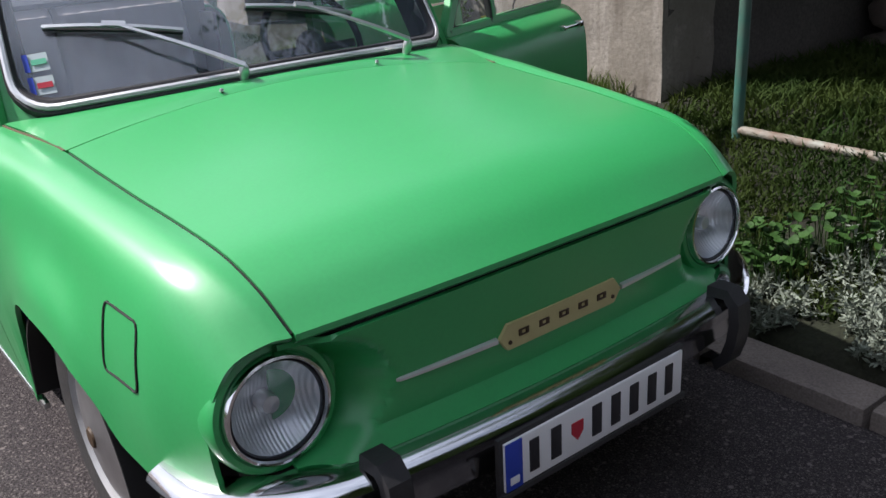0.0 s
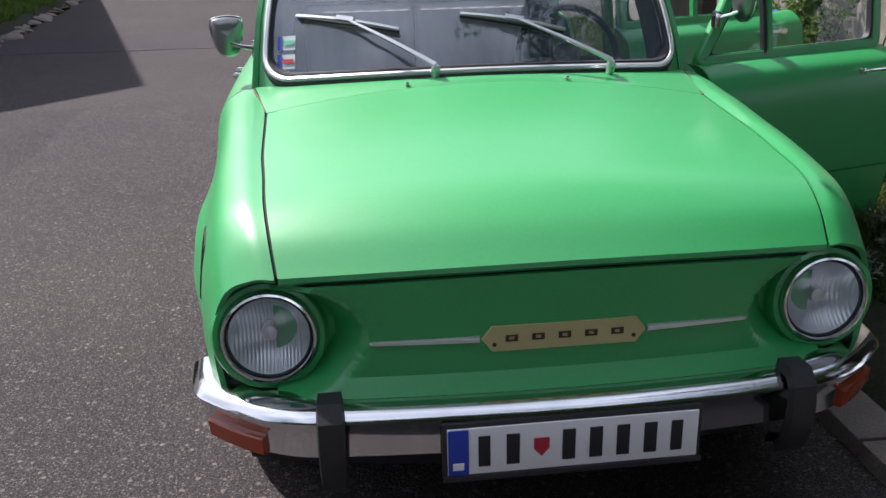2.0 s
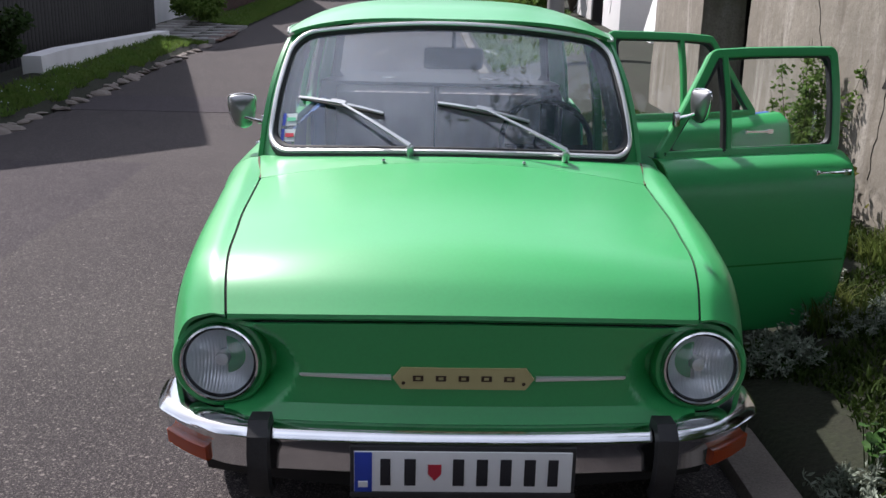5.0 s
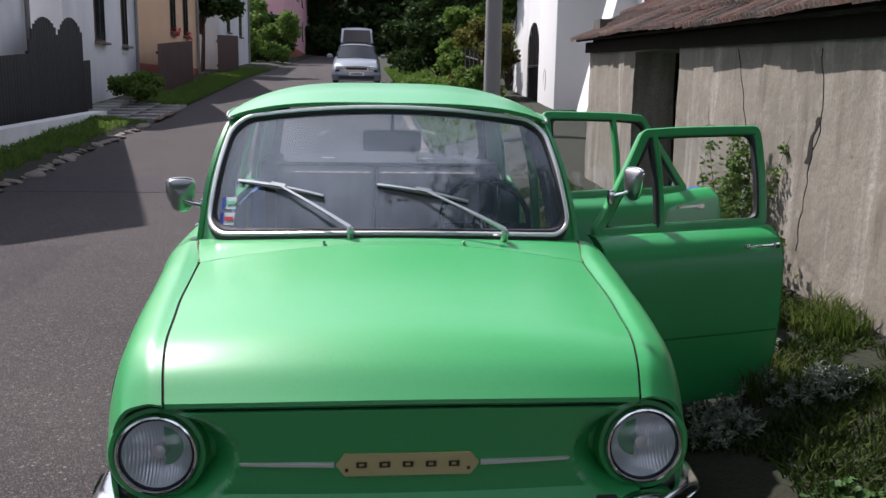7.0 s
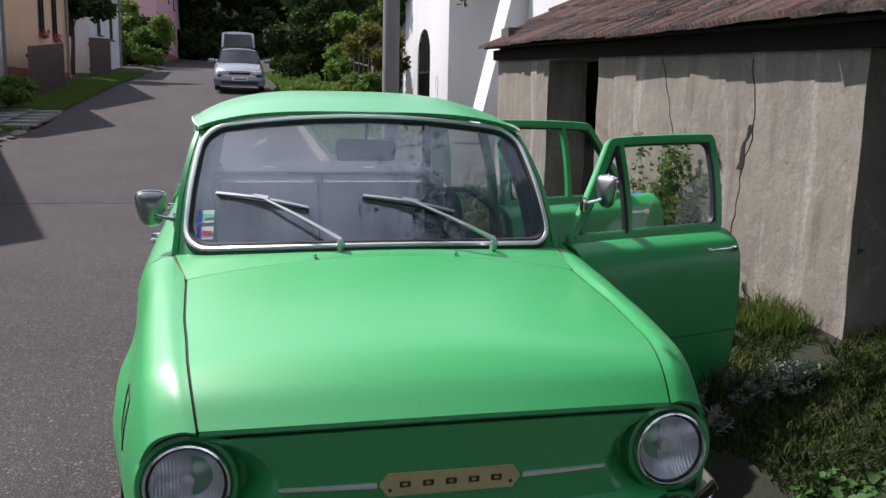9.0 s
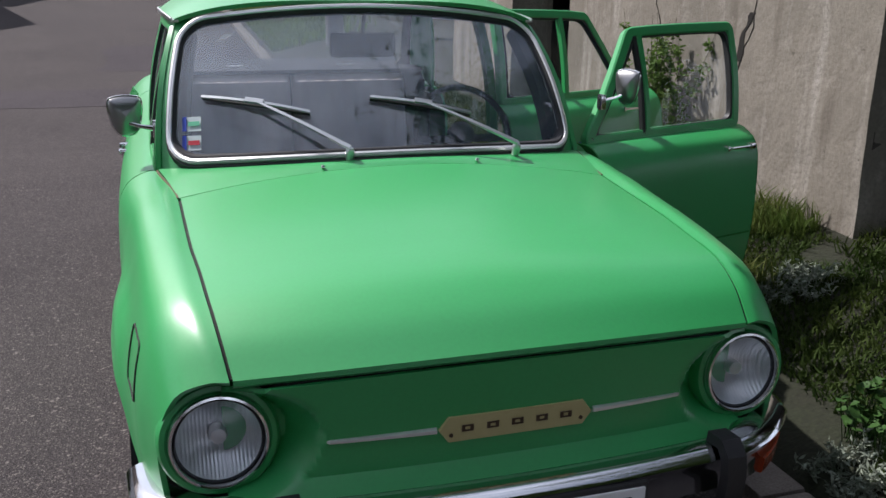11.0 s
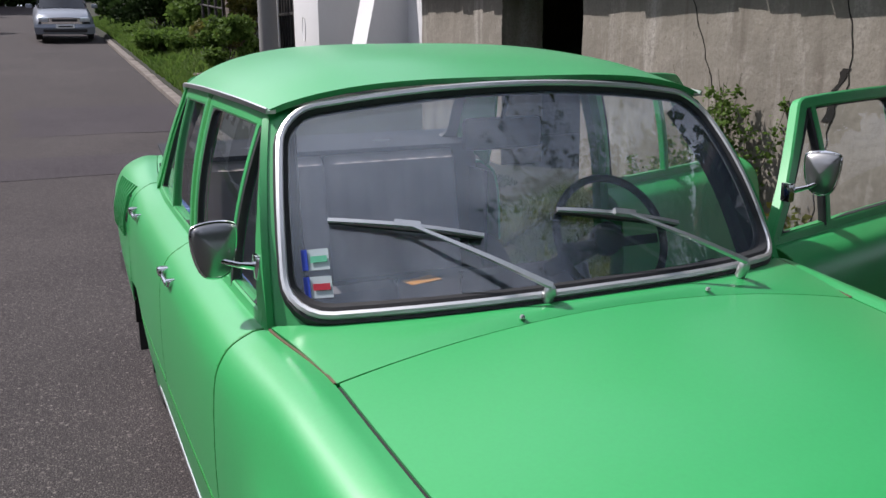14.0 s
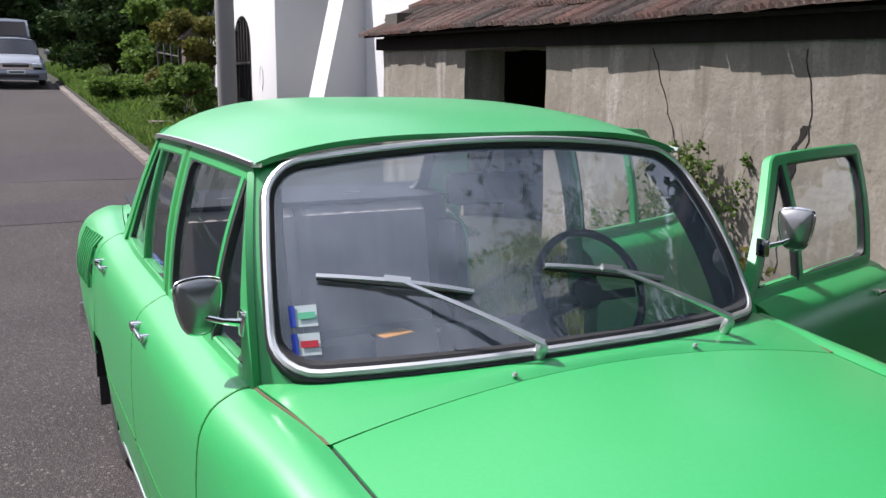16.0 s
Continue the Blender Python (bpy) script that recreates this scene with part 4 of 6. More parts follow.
def both(name, make, material, label="", parent=None, thick=0.012):
    """A part on each flank."""
    obs = []
    for flip in (False, True):
        g = make()
        obs.append(part(name, g.flip_x() if flip else g, material, parent or car, label))
    return obs


def hood_point(y, u):
    x0, z0 = inner_edge(y)
    f, r = max(0.0, 1 - (y - 0.12) / 0.3), max(0.0, (y - 0.7) / 0.3)
    b = 1 - abs(u) ** 2.2
    cr_ = float(curve([0.12, 0.30, 0.60, 1.0], [0.018, 0.034, 0.048, 0.060], np.array([y]))[0])
    return (x0 * u, y - 0.045 * b * f + 0.03 * b * r, z0 + cr_ * (1 - abs(u) ** 2.0))


both("fender", lambda: Geo().shell(side_grid(0.12, 1.292, 60), 0.012, -1), GREEN)
us = np.linspace(-0.988, 0.988, 41)
hy = np.concatenate([np.linspace(0.122, 0.32, 16), np.linspace(0.35, 0.985, 22)])
hood_rows = [[hood_point(y, u) for u in us] for y in hy]
lip = [[(p[0], p[1] + 0.010, p[2] - 0.020) for p in hood_rows[0]], [(p[0], p[1] - 0.002, p[2] - 0.011) for p in hood_rows[0]]]
part("hood", Geo().shell(lip + hood_rows, 0.012, -1), GREEN, car)


both("hood_side_gap", lambda: Geo().sweep([(inner_edge(y)[0] - 0.004, y, inner_edge(y)[1] - 0.008) for y in np.linspace(0.13, 0.985, 40)], [(-0.008, -0.003), (0.008, -0.003), (0.008, 0.003), (-0.008, 0.003)], (0, 0, 1)), BLACK)
both("scuttle_seam", lambda: Geo().sweep([(inner_edge(y)[0] - 0.001, y, inner_edge(y)[1] + 0.0015) for y in np.linspace(0.99, 1.29, 12)], [(-0.0035, -0.004), (0.0035, -0.004), (0.0025, 0.0012), (-0.0025, 0.0012)], (0, 0, 1)), RUST, "brown perished sealing strip")


def scuttle_back(u):
    return np.array([0.70 * u, 1.066 + 0.232 * abs(u) ** 2.5, 0.960 - 0.045 * u * u])


rows = []
for v in np.linspace(0, 1, 8):
    rows.append([])
    for u in np.linspace(-0.994, 0.994, 41):
        a = np.array(hood_point(0.985, u)) + (0, 0.002 + 0.005 * abs(u) ** 3, 0)
        rows[-1].append(a + (scuttle_back(u) - a) * v + (0, 0, 0.006 * math.sin(math.pi * v)))
part("scuttle", Geo().shell(rows, 0.012, -1), GREEN, car)


# front panel below the lid, with the lamp hollows at its ends
def panel_y(x, z):
    ax = abs(x)
    dish = np.sqrt(((ax - 0.611) / 0.205) ** 2 + ((z - 0.577) / 0.130) ** 2)
    back = 0.085 * np.clip((1 - dish) / 0.30, 0, 1) ** 0.8
    t = (z - 0.46) / 0.25
    base = 0.128 - 0.035 * (1 - (ax / 0.6) ** 2)
    return base + back + 0.006 - 0.012 * t - 0.03 * np.clip(0.12 - t, 0, 1) / 0.12 * (1 - back / 0.06)


part("front_panel", Geo().shell([[(x, panel_y(x, z), z + 0.018 * (1 - (x / 0.6) ** 2) * (z - 0.455) / 0.235) for x in np.linspace(-0.60, 0.60, 121)] for z in np.linspace(0.455, 0.696, 44)], 0.01, 1), GREEN, car)
part("front_apron", Geo().shell([[(x, 0.075 + 0.10 * (x / 0.66) ** 2 + d, z) for x in np.linspace(-0.69, 0.69, 21)] for z, d in ((0.20, 0.14), (0.28, 0.09), (0.40, 0.02), (0.458, 0.0))], 0.01, 1), BLACK, car)
# black strip drawn in for the shadow line under the hood lip
part("hood_gap", Geo().sweep([(x, panel_y(x, 0.690) + 0.007, 0.697 + 0.018 * (1 - (x / 0.6) ** 2)) for x in np.linspace(-0.57, 0.57, 31)], [(-0.006, -0.004), (0.006, -0.004), (0.006, 0.004), (-0.006, 0.004)], (0, 0, 1)), BLACK, car)
part("front_valance", Geo().shell([[(x, panel_y(x, 0.457) + (0.03 - panel_y(x, 0.457) + 0.10 * (x / 0.66) ** 2) * k + 0.002, 0.458 - 0.030 * k) for x in np.linspace(-0.66, 0.66, 41)] for k in np.linspace(0, 1, 5)], 0.008, 1), GREEN, car)
part("luggage_box", Geo().box((-0.56, 0.22, 0.24), (0.56, 1.06, 0.66), 0.02), BLACK, car)
part("floor_pan", Geo().box((-0.69, 1.0, 0.19), (0.69, 2.88, 0.26), 0.02), BLACK, car)
part("engine_bay", Geo().box((-0.55, 3.17, 0.24), (0.55, 4.02, 0.76), 0.02), BLACK, car)

# windscreen opening
def screen(u, v):
    a = np.array([0.655 * u, 1.092 + 0.185 * abs(u) ** 2.3, 0.962 - 0.032 * u * u])
    b = np.array([0.585 * u, 1.490 + 0.062 * abs(u) ** 2.2, 1.383 - 0.050 * u * u])
    return a + (b - a) * v + np.array([0.012 * u, -0.018, 0.014]) * math.sin(math.pi * v)


def loop_uv(ru=0.13, rv=0.18, k=7, n=14):
    pts = []
    for cu, cv, a0 in ((1 - ru, 1 - rv, 0), (-1 + ru, 1 - rv, 90), (-1 + ru, rv, 180), (1 - ru, rv, 270)):
        for i in range(k):
            a = radians(a0 + 90 * i / (k - 1))
            pts.append((cu + ru * math.cos(a), cv + rv * math.sin(a)))
        cu2, cv2 = pts[-1]
        nxt = {0: (-1 + ru, 1.0), 90: (-1.0, rv), 180: (1 - ru, 0.0), 270: (1.0, 1 - rv)}[a0]
        pts += [(cu2 + (nxt[0] - cu2) * i / n, cv2 + (nxt[1] - cv2) * i / n) for i in range(1, n)]
    return pts


def screen_normal(fn, u, v):
    e = 0.02
    n = np.cross(fn(u + e, v) - fn(u - e, v), fn(u, v + e) - fn(u, v - e))
    return n / np.linalg.norm(n)


def screen_set(fn, name, rubber=0.0165, chrome=0.0092):
    uv = loop_uv()
    pts = [fn(u, v) for u, v in uv]
    nrm = [screen_normal(fn, u, v) for u, v in uv]
    top = part(name + "_seal", Geo().sweep(pts, [(-rubber, -0.012), (rubber, -0.012), (rubber, 0.003), (rubber * 0.6, 0.012), (-rubber * 0.6, 0.012), (-rubber, 0.003)], nrm, True, True, [1.0 + 0.75 * max(0.0, 1 - v / 0.16) for u, v in uv]), RUBBER, car, "black rubber seal")
    part("chrome_trim", Geo().sweep([p + n * 0.013 * (1.0 + 0.75 * max(0.0, 1 - q[1] / 0.16)) for p, n, q in zip(pts, nrm, uv)], [(-chrome, -0.003), (chrome, -0.003), (chrome * 0.8, 0.004), (0, 0.007), (-chrome * 0.8, 0.004)], nrm, True), TRIM, top, "dull bright metal trim strip")
    outer = []
    for u, v in uv:
        k = 1 / max(abs(u) / 1.05, abs(v - 0.5) / 0.54)
        outer.append((u * k, 0.5 + (v - 0.5) * k))
    ring = [[fn(u, v) - screen_normal(fn, u, v) * 0.006, fn(*o) - screen_normal(fn, u, v) * 0.006] for (u, v), o in zip(uv + uv[:1], outer + outer[:1])]
    part(name + "_surround", Geo().shell(ring, 0.004, 1), GREEN if name == "windscreen" else BLACK, car)
    g = Geo()
    c = len(uv)
    # glass as rings towards the middle
    rings = []
    for k in (0.0, 0.25, 0.5, 0.75, 0.97):
        rings.append([fn(u * (1 - k), 0.5 + (v - 0.5) * (1 - k)) for u, v in uv])
    vs = [p for r in rings for p in r] + [fn(0, 0.5)]
    fs = [(r * c + i, r * c + (i + 1) % c, (r + 1) * c + (i + 1) % c, (r + 1) * c + i) for r in range(4) for i in range(c)]
    fs += [(4 * c + i, 4 * c + (i + 1) % c, 5 * c) for i in range(c)]
    g.add(vs, fs)
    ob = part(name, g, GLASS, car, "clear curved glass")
    ob.visible_shadow = False
    return ob


screen_set(screen, "windscreen")


def back_screen(u, v):
    a = np.array([0.60 * u, 3.36 - 0.13 * u * u, 1.055 - 0.02 * u * u])
    b = np.array([0.52 * u, 2.90 - 0.05 * u * u, 1.425 - 0.055 * u * u])
    return a + (b - a) * v + np.array([0, 0.02, 0.014]) * math.sin(math.pi * v)


screen_set(lambda u, v: back_screen(-u, v), "rear_window")

GUT_Y = [1.48, 1.75, 2.10, 2.50, 2.85, 3.05]
GUT = [(0.596, 1.343), (0.626, 1.361), (0.638, 1.367), (0.634, 1.362), (0.60, 1.338), (0.555, 1.29)]


def gutter(y):
    return curve(GUT_Y, GUT, np.array([y]))[0]


rows = []
for k in np.linspace(0, 1, 34):
    row = []
    for u in np.linspace(-1, 1, 37):
        yf, yb = 1.494 + 0.055 * abs(u) ** 2.2, 2.955 - 0.08 * u * u
        y = yf + (yb - yf) * k
        gx, gz = gutter(y)
        zf, zb = 1.412 - 1.345, 1.452 - 1.345
        cr_ = float(curve([0, 0.15, 0.45, 0.8, 1.0], [0.066, 0.098, 0.117, 0.120, 0.108], np.array([k]))[0])
        row.append((gx * u * (1.0 + 0.012), y, gz + cr_ * (1 - abs(u) ** 3.4) ** 0.9))
    rows.append(row)
roof = part("roof", Geo().shell(rows, 0.014, -1), GREEN, car)
part("headlining", Geo().shell([[(p[0] * 0.96, p[1], p[2] - 0.022) for p in r[1:-1]] for r in rows[2:-2]], 0.004, -1), LINING, roof)


def gutter_rail():
    p = [(gutter(y)[0] + 0.006, y, gutter(y)[1] - 0.004) for y in np.linspace(1.545, 3.03, 30)]
    return Geo().sweep(p, [(-0.012, -0.006), (0.012, -0.006), (0.013, 0.006), (0.009, 0.008), (0.007, 0.0), (-0.012, 0.003)], (0, 0, 1))


both("gutter_rail", gutter_rail, ALU, "bright aluminium rain gutter")


# window plane of the flanks
def flank(y, w):
    bx, bz = section(min(y, 3.1))[0]
    gx, gz = gutter(np.clip(y, 1.48, 3.05))
    gx, gz = gx - 0.004, gz - 0.020
    return np.array([bx + (gx - bx) * w + 0.016 * math.sin(math.pi * w), y, bz + (gz - bz) * w])


def bar_on(path, wide, deep):
    pts = [flank(y, w) for y, w in path]
    nr = []
    for y, w in path:
        n = np.cross(flank(y + 0.02, w) - flank(y - 0.02, w), flank(y, min(1, w + 0.03)) - flank(y, max(0, w - 0.03)))
        n /= np.linalg.norm(n)
        nr.append(n if n[0] > 0 else -n)
    h = wide / 2
    return pts, nr, [(-h, -deep), (h, -deep), (h, 0.002), (h * 0.7, 0.007), (-h * 0.7, 0.007), (-h, 0.002)]


def bar(path, wide=0.036, deep=0.022, g=None):
    pts, nr, prof = bar_on(path, wide, deep)
    return (g or Geo()).sweep(pts, prof, nr)


def line(a, b, n=8):
    return [(a[0] + (b[0] - a[0]) * i / n, a[1] + (b[1] - a[1]) * i / n) for i in range(n + 1)]


def rounded(poly, r=0.05, n=4):
    """A closed outline in (y, w) with rounded corners and points between."""
    out = []
    m_ = len(poly)
    for i in range(m_):
        p, q, s = (np.array(poly[(i + k) % m_], float) for k in (-1, 0, 1))
        sc = np.array([1, 2.4])
        a = q + (p - q) * min(0.45, r / np.linalg.norm((p - q) / sc))
        b = q + (s - q) * min(0.45, r / np.linalg.norm((s - q) / sc))
        for k in range(n + 1):
            t = k / n
            out.append(tuple((1 - t) ** 2 * a + 2 * t * (1 - t) * q + t * t * b))
        nxt = np.array(poly[(i + 1) % m_], float)
        nb = nxt + (q - nxt) * min(0.45, r / np.linalg.norm((q - nxt) / sc))
        out += [tuple(b + (nb - b) * k / 5) for k in range(1, 5)]
    return out


def pane(poly):
    """Glass within a four-cornered outline (front low, rear low, rear high, front high)."""
    a, b, c, d = (np.array(p, float) for p in poly)
    return Geo().sheet([[flank(*((a + (b - a) * s) * (1 - t) + (d + (c - d) * s) * t)) + (-0.006, 0, 0) for s in np.linspace(0, 1, 5)] for t in np.linspace(0, 1, 7)])


def door_parts(parent, front, top=0.97):
    """A door in its shut place on the +x flank; its parts hang from parent."""
    y0, y1 = (1.302, 2.138) if front else (2.148, 3.150)
    n = 30
    part("door_skin", Geo().shell(side_grid(y0, y1, 44 if not front else n), 0.012, -1), GREEN, parent)
    inner = side_grid(y0 + 0.02, y1 - 0.02, 16, 14, 0.03, 0.97)
    inner[:, :, 0] -= 0.055
    part("inner_panel", Geo().shell(inner, 0.012, -1), BLUE_IN, parent, "dark blue vinyl inner panel")
    part("door_edge", Geo().shell(np.array([[a, b] for a, b in zip(side_grid(y0 + 0.003, y0 + 0.003, 2, 20)[0], side_grid(y0 + 0.003, y0 + 0.003, 2, 20)[0] - (0.055, 0, 0))]), 0.008, 1), GREEN_SHADED, parent)
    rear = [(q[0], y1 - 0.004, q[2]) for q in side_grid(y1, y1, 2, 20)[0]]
    part("door_edge", Geo().shell(np.array([[a, np.array(a) - (0.055, 0, 0)] for a in rear]), 0.008, -1), GREEN_SHADED, parent)
    # dark green line painted in for the shade of the door crease
    crease_path = [(float(np.interp(0.50, section(q)[::-1, 1], section(q)[::-1, 0])) + 0.001, q, 0.50) for q in np.linspace(y0 + 0.01, (y1 if front else 2.86) - 0.01, 14)]
    part("crease_bead", Geo().sweep(crease_path, [(-0.003, -0.004), (0.001, -0.004), (0.0015, 0.003), (-0.003, 0.003)], (0, 0, 1)), GREEN_SHADED, parent)
    if front:
        outl = [(1.322, 0.015), (2.112, 0.015), (2.106, top), (1.575, top)]
        post, glass_a, glass_b = (1.615, 0.0, top - 0.02), [(1.63, 0.03), (2.09, 0.03), (2.09, top - 0.03), (1.63, top - 0.03)], [(1.365, 0.04), (1.60, 0.03), (1.60, top - 0.04), (1.575, top - 0.04)]
    else:
        outl = [(2.185, 0.015), (3.00, 0.015), (2.77, top), (2.185, top)]
        post, glass_a, glass_b = (2.58, 0.0, top - 0.02), [(2.20, 0.03), (2.565, 0.03), (2.565, top - 0.03), (2.20, top - 0.03)], [(2.60, 0.03), (2.97, 0.03), (2.755, top - 0.04), (2.60, top - 0.04)]
    lp = rounded(outl, 0.018)
    pts, nr, prof = bar_on(lp, 0.041, 0.026)
    fr = part("window_frame", Geo().sweep(pts, prof, nr, True), GREEN, parent)
    pts, nr, _ = bar_on(rounded([(y + (0.022 if i in (0, 3) else -0.022), w + (0.03 if i < 2 else -0.03)) for i, (y, w) in enumerate(outl)], 0.05), 0.02, 0.01)
    part("window_seal", Geo().sweep(pts, [(-0.008, -0.02), (0.008, -0.02), (0.008, 0.003), (-0.008, 0.003)], nr, True), RUBBER, fr, "black rubber seal")
    part("window_post", bar(line((post[0], post[1]), (post[0], post[2])), 0.026, 0.02), GREEN, fr)
    if front:
        part("window_post_seal", bar(line((post[0] - 0.022, 0.02), (post[0] - 0.022, top - 0.04)), 0.018, 0.012), RUBBER, fr)
    for gl in (glass_a, glass_b):
        ob = part("window_pane", pane(gl), GLASS_D, fr)
        ob.visible_shadow = False
    hyy = 2.03 if front else 2.95
    hx = section(hyy)[2][0]
    hz = 0.858 if front else 0.872
    h = part("handle", Geo().box((hx + 0.020, hyy - 0.085, hz - 0.006), (hx + 0.030, hyy + 0.060, hz + 0.006), 0.004), CHROME, parent, "chrome pull handle")
    part("handle_base", Geo().box((hx - 0.008, hyy + 0.045, hz - 0.013), (hx + 0.031, hyy + 0.082, hz + 0.012), 0.006), CHROME, h)
    part("handle_foot", Geo().box((hx - 0.008, hyy - 0.085, hz - 0.011), (hx + 0.026, hyy - 0.065, hz + 0.010), 0.005), CHROME, h)


def flip_parts(root):
    for ob in root.children_recursive:
        me = ob.data
        me.transform(Matrix.Diagonal((-1, 1, 1, 1)))
        me.flip_normals()


for front, turn, hinge in ((True, -74.0, (0.80, 1.315)), (False, -71.0, (0.805, 2.16))):
    name = "front_door" if front else "rear_door"
    shut = new(name)
    shut.parent = car
    tagged(shut, "shut green door on the passenger flank")
    door_parts(shut, front)
    flip_parts(shut)
    opened = new(name)
    opened.parent = car
    tagged(opened, "green door standing wide open")
    door_parts(opened, front, 0.925 if front else 0.94)
    piv = Matrix.Translation((*hinge, 0))
    opened.matrix_basis = Matrix.Translation((0.026, 0, 0) if front else (0, 0, 0.024)) @ piv @ Matrix.Rotation(radians(turn), 4, "Z") @ piv.inverted()

# fixed pillars, rear quarters, deck and tail
both("windscreen_pillar", lambda: Geo().shell([[screen(1.04, v) + (0.004, 0.0, 0.0), screen(1.04, v) * 0.6 + 0.4 * flank(1.33 + 0.25 * v, v), flank(1.325 + 0.25 * v, v) - (0.004, 0, 0), flank(1.335 + 0.25 * v, v) - (0.05, -0.02, 0)] for v in np.linspace(-0.05, 1.0, 12)], 0.016, 1), GREEN)
both("pillar_lining", lambda: Geo().shell([[screen(1.0, v) - screen_normal(screen, 1.0, v) * 0.016, screen(0.955, v) - screen_normal(screen, 0.95, v) * 0.034, screen(0.955, v) - screen_normal(screen, 0.95, v) * 0.07] for v in np.linspace(0.0, 1.0, 10)], 0.006, 1), RUBBER, "black pillar lining")
both("door_pillar", lambda: bar(line((2.143, -0.3), (2.143, 1.0), 10), 0.05, 0.03), GREEN_SHADED)
both("rear_pillar", lambda: Geo().shell([[flank(3.05 - 0.27 * v, v) * (1 - s) + back_screen(1.05, v) * s + np.array((0.012, 0.01, 0.01)) * math.sin(math.pi * s) for s in np.linspace(0, 1, 8)] for v in np.linspace(-0.02, 1.0, 12)], 0.014, 1), GREEN)
both("rear_fender", lambda: Geo().shell(side_grid(3.158, 4.15, 46), 0.012, -1), GREEN)
rows = []
for k in np.linspace(0, 1, 16):
    row = []
    for u in np.linspace(-0.995, 0.995, 31):
        y = (3.37 - 0.15 * u * u) * (1 - k) + 4.12 * k
        x0, z0 = section(max(3.12, y))[0]
        row.append((x0 * u, y, z0 + (0.045 + 0.02 * (1 - k)) * (1 - abs(u) ** 2.2)))
    rows.append(row)
part("engine_lid", Geo().shell(rows, 0.012, -1), GREEN, car)
tail = catmull(section(4.149), 16)
part("tail_panel", Geo().shell([[(u * x, 4.15 - 0.02 * u * u, z) for u in np.linspace(-1, 1, 9)] for x, z in tail], 0.012, 1), GREEN, car)
both("sill_trim", lambda: Geo().sweep([(0.780, y, 0.212) for y in np.linspace(1.16, 2.88, 20)], [(-0.008, -0.009), (0.006, -0.009), (0.006, 0.006), (-0.008, 0.009)], (0, 0, 1)), ALU, "bright sill trim strip")


# seams, flap, vents
def fuel_flap():
    g = Geo()
    rows_ = [[], []]
    p = []
    for y in np.linspace(0.352, 0.470, 8):
        s = catmull(section(y), 60)
        sel = [q for q in s if 0.592 <= q[1] <= 0.724]
        zz = np.linspace(0.722, 0.596, 9) - 0.035 * (0.47 - y)
        xs = np.interp(zz, s[::-1, 1][:45], s[::-1, 0][:45])
        p.append(np.column_stack([xs + 0.0015, np.full(9, y + 0.012), zz]))
    return g.shell(p, 0.010, -1)


flap = part("fuel_flap", fuel_flap().flip_x(), GREEN, car, "small green fuel filler flap with a dark joint")


def flap_gap():
    loop = []
    for y, z in rounded([(0.350, 0.590), (0.474, 0.594), (0.474, 0.727), (0.350, 0.722)], 0.012, 3):
        s = catmull(section(y), 60)
        loop.append((float(np.interp(z - 0.035 * (0.47 - y), s[::-1, 1][:45], s[::-1, 0][:45])) + 0.0024, y + 0.012, z - 0.035 * (0.47 - y)))
    return Geo().tube(loop, 0.0026, 6, True)


part("flap_joint", flap_gap().flip_x(), BLACK, flap)


def vent():
    g = Geo()
    for i in range(8):
        y = 3.235 + 0.044 * i
        s = section(y)
        g.sweep([(np.interp(z, [s[3][1], s[2][1], s[1][1]], [s[3][0], s[2][0], s[1][0]]) + 0.012, y + 0.10 * (0.93 - z), z) for z in np.linspace(0.93, 0.73, 6)], [(-0.010, -0.004), (0.010, -0.004), (0.008, 0.006), (-0.008, 0.006)], (1, 0, 0))
    return g


def vent_hole():
    return Geo().shell([[(float(np.interp(z, [section(y)[3][1], section(y)[2][1], section(y)[1][1]], [section(y)[3][0], section(y)[2][0], section(y)[1][0]])) + 0.003, y + 0.10 * (0.93 - z), z) for z in np.linspace(0.94, 0.72, 6)] for y in np.linspace(3.21, 3.575, 10)], 0.004, -1)


for a, b in zip(both("air_intake", vent_hole, BLACK, "black air intake in the rear wing"), (0, 1)):
    g = vent()
    part("intake_slats", g.flip_x() if b else g, GREEN, a)


# wheels
def wheel(x, y, s):
    w = new("wheel")
    w.parent = car
    m = Matrix.Translation((s * x, y, HUB)) @ Matrix.Rotation(radians(90 * s), 4, "Y")
    part("tyre", Geo().lathe([(0.185, -0.07), (0.235, -0.078), (0.272, -0.07), (0.284, -0.05), (0.2855, 0), (0.284, 0.05), (0.272, 0.07), (0.235, 0.078), (0.185, 0.07)], m, 48), TYRE, w)
    part("rim", Geo().lathe([(0.19, -0.06), (0.192, 0.062), (0.185, 0.070), (0.176, 0.060), (0.150, 0.040), (0.120, 0.052), (0.02, 0.055)], m, 40, True), GREY_RIM, w)
    part("hubcap", Geo().lathe([(0.168, 0.050), (0.160, 0.062), (0.110, 0.072), (0.050, 0.076), (0.036, 0.084), (0.0, 0.086)], m, 40), ALU, w, "dull metal hubcap")
    part("hub_badge", Geo().lathe([(0.026, 0.085), (0.022, 0.090), (0.0, 0.091)], m, 20), BROWN, w)


for y in (WHEEL_F, WHEEL_R):
    for s in (1, -1):
        wheel(0.685, y, s)
for y in (WHEEL_F, WHEEL_R):
    for s in (1, -1):
        part("wheel_arch", Geo().shell([[(s * x, y + 0.335 * math.cos(a), 0.262 + 0.325 * math.sin(a)) for x in np.linspace(0.5, 0.80, 4)] for a in np.linspace(0, math.pi, 17)], 0.006, 1), BLACK, car)


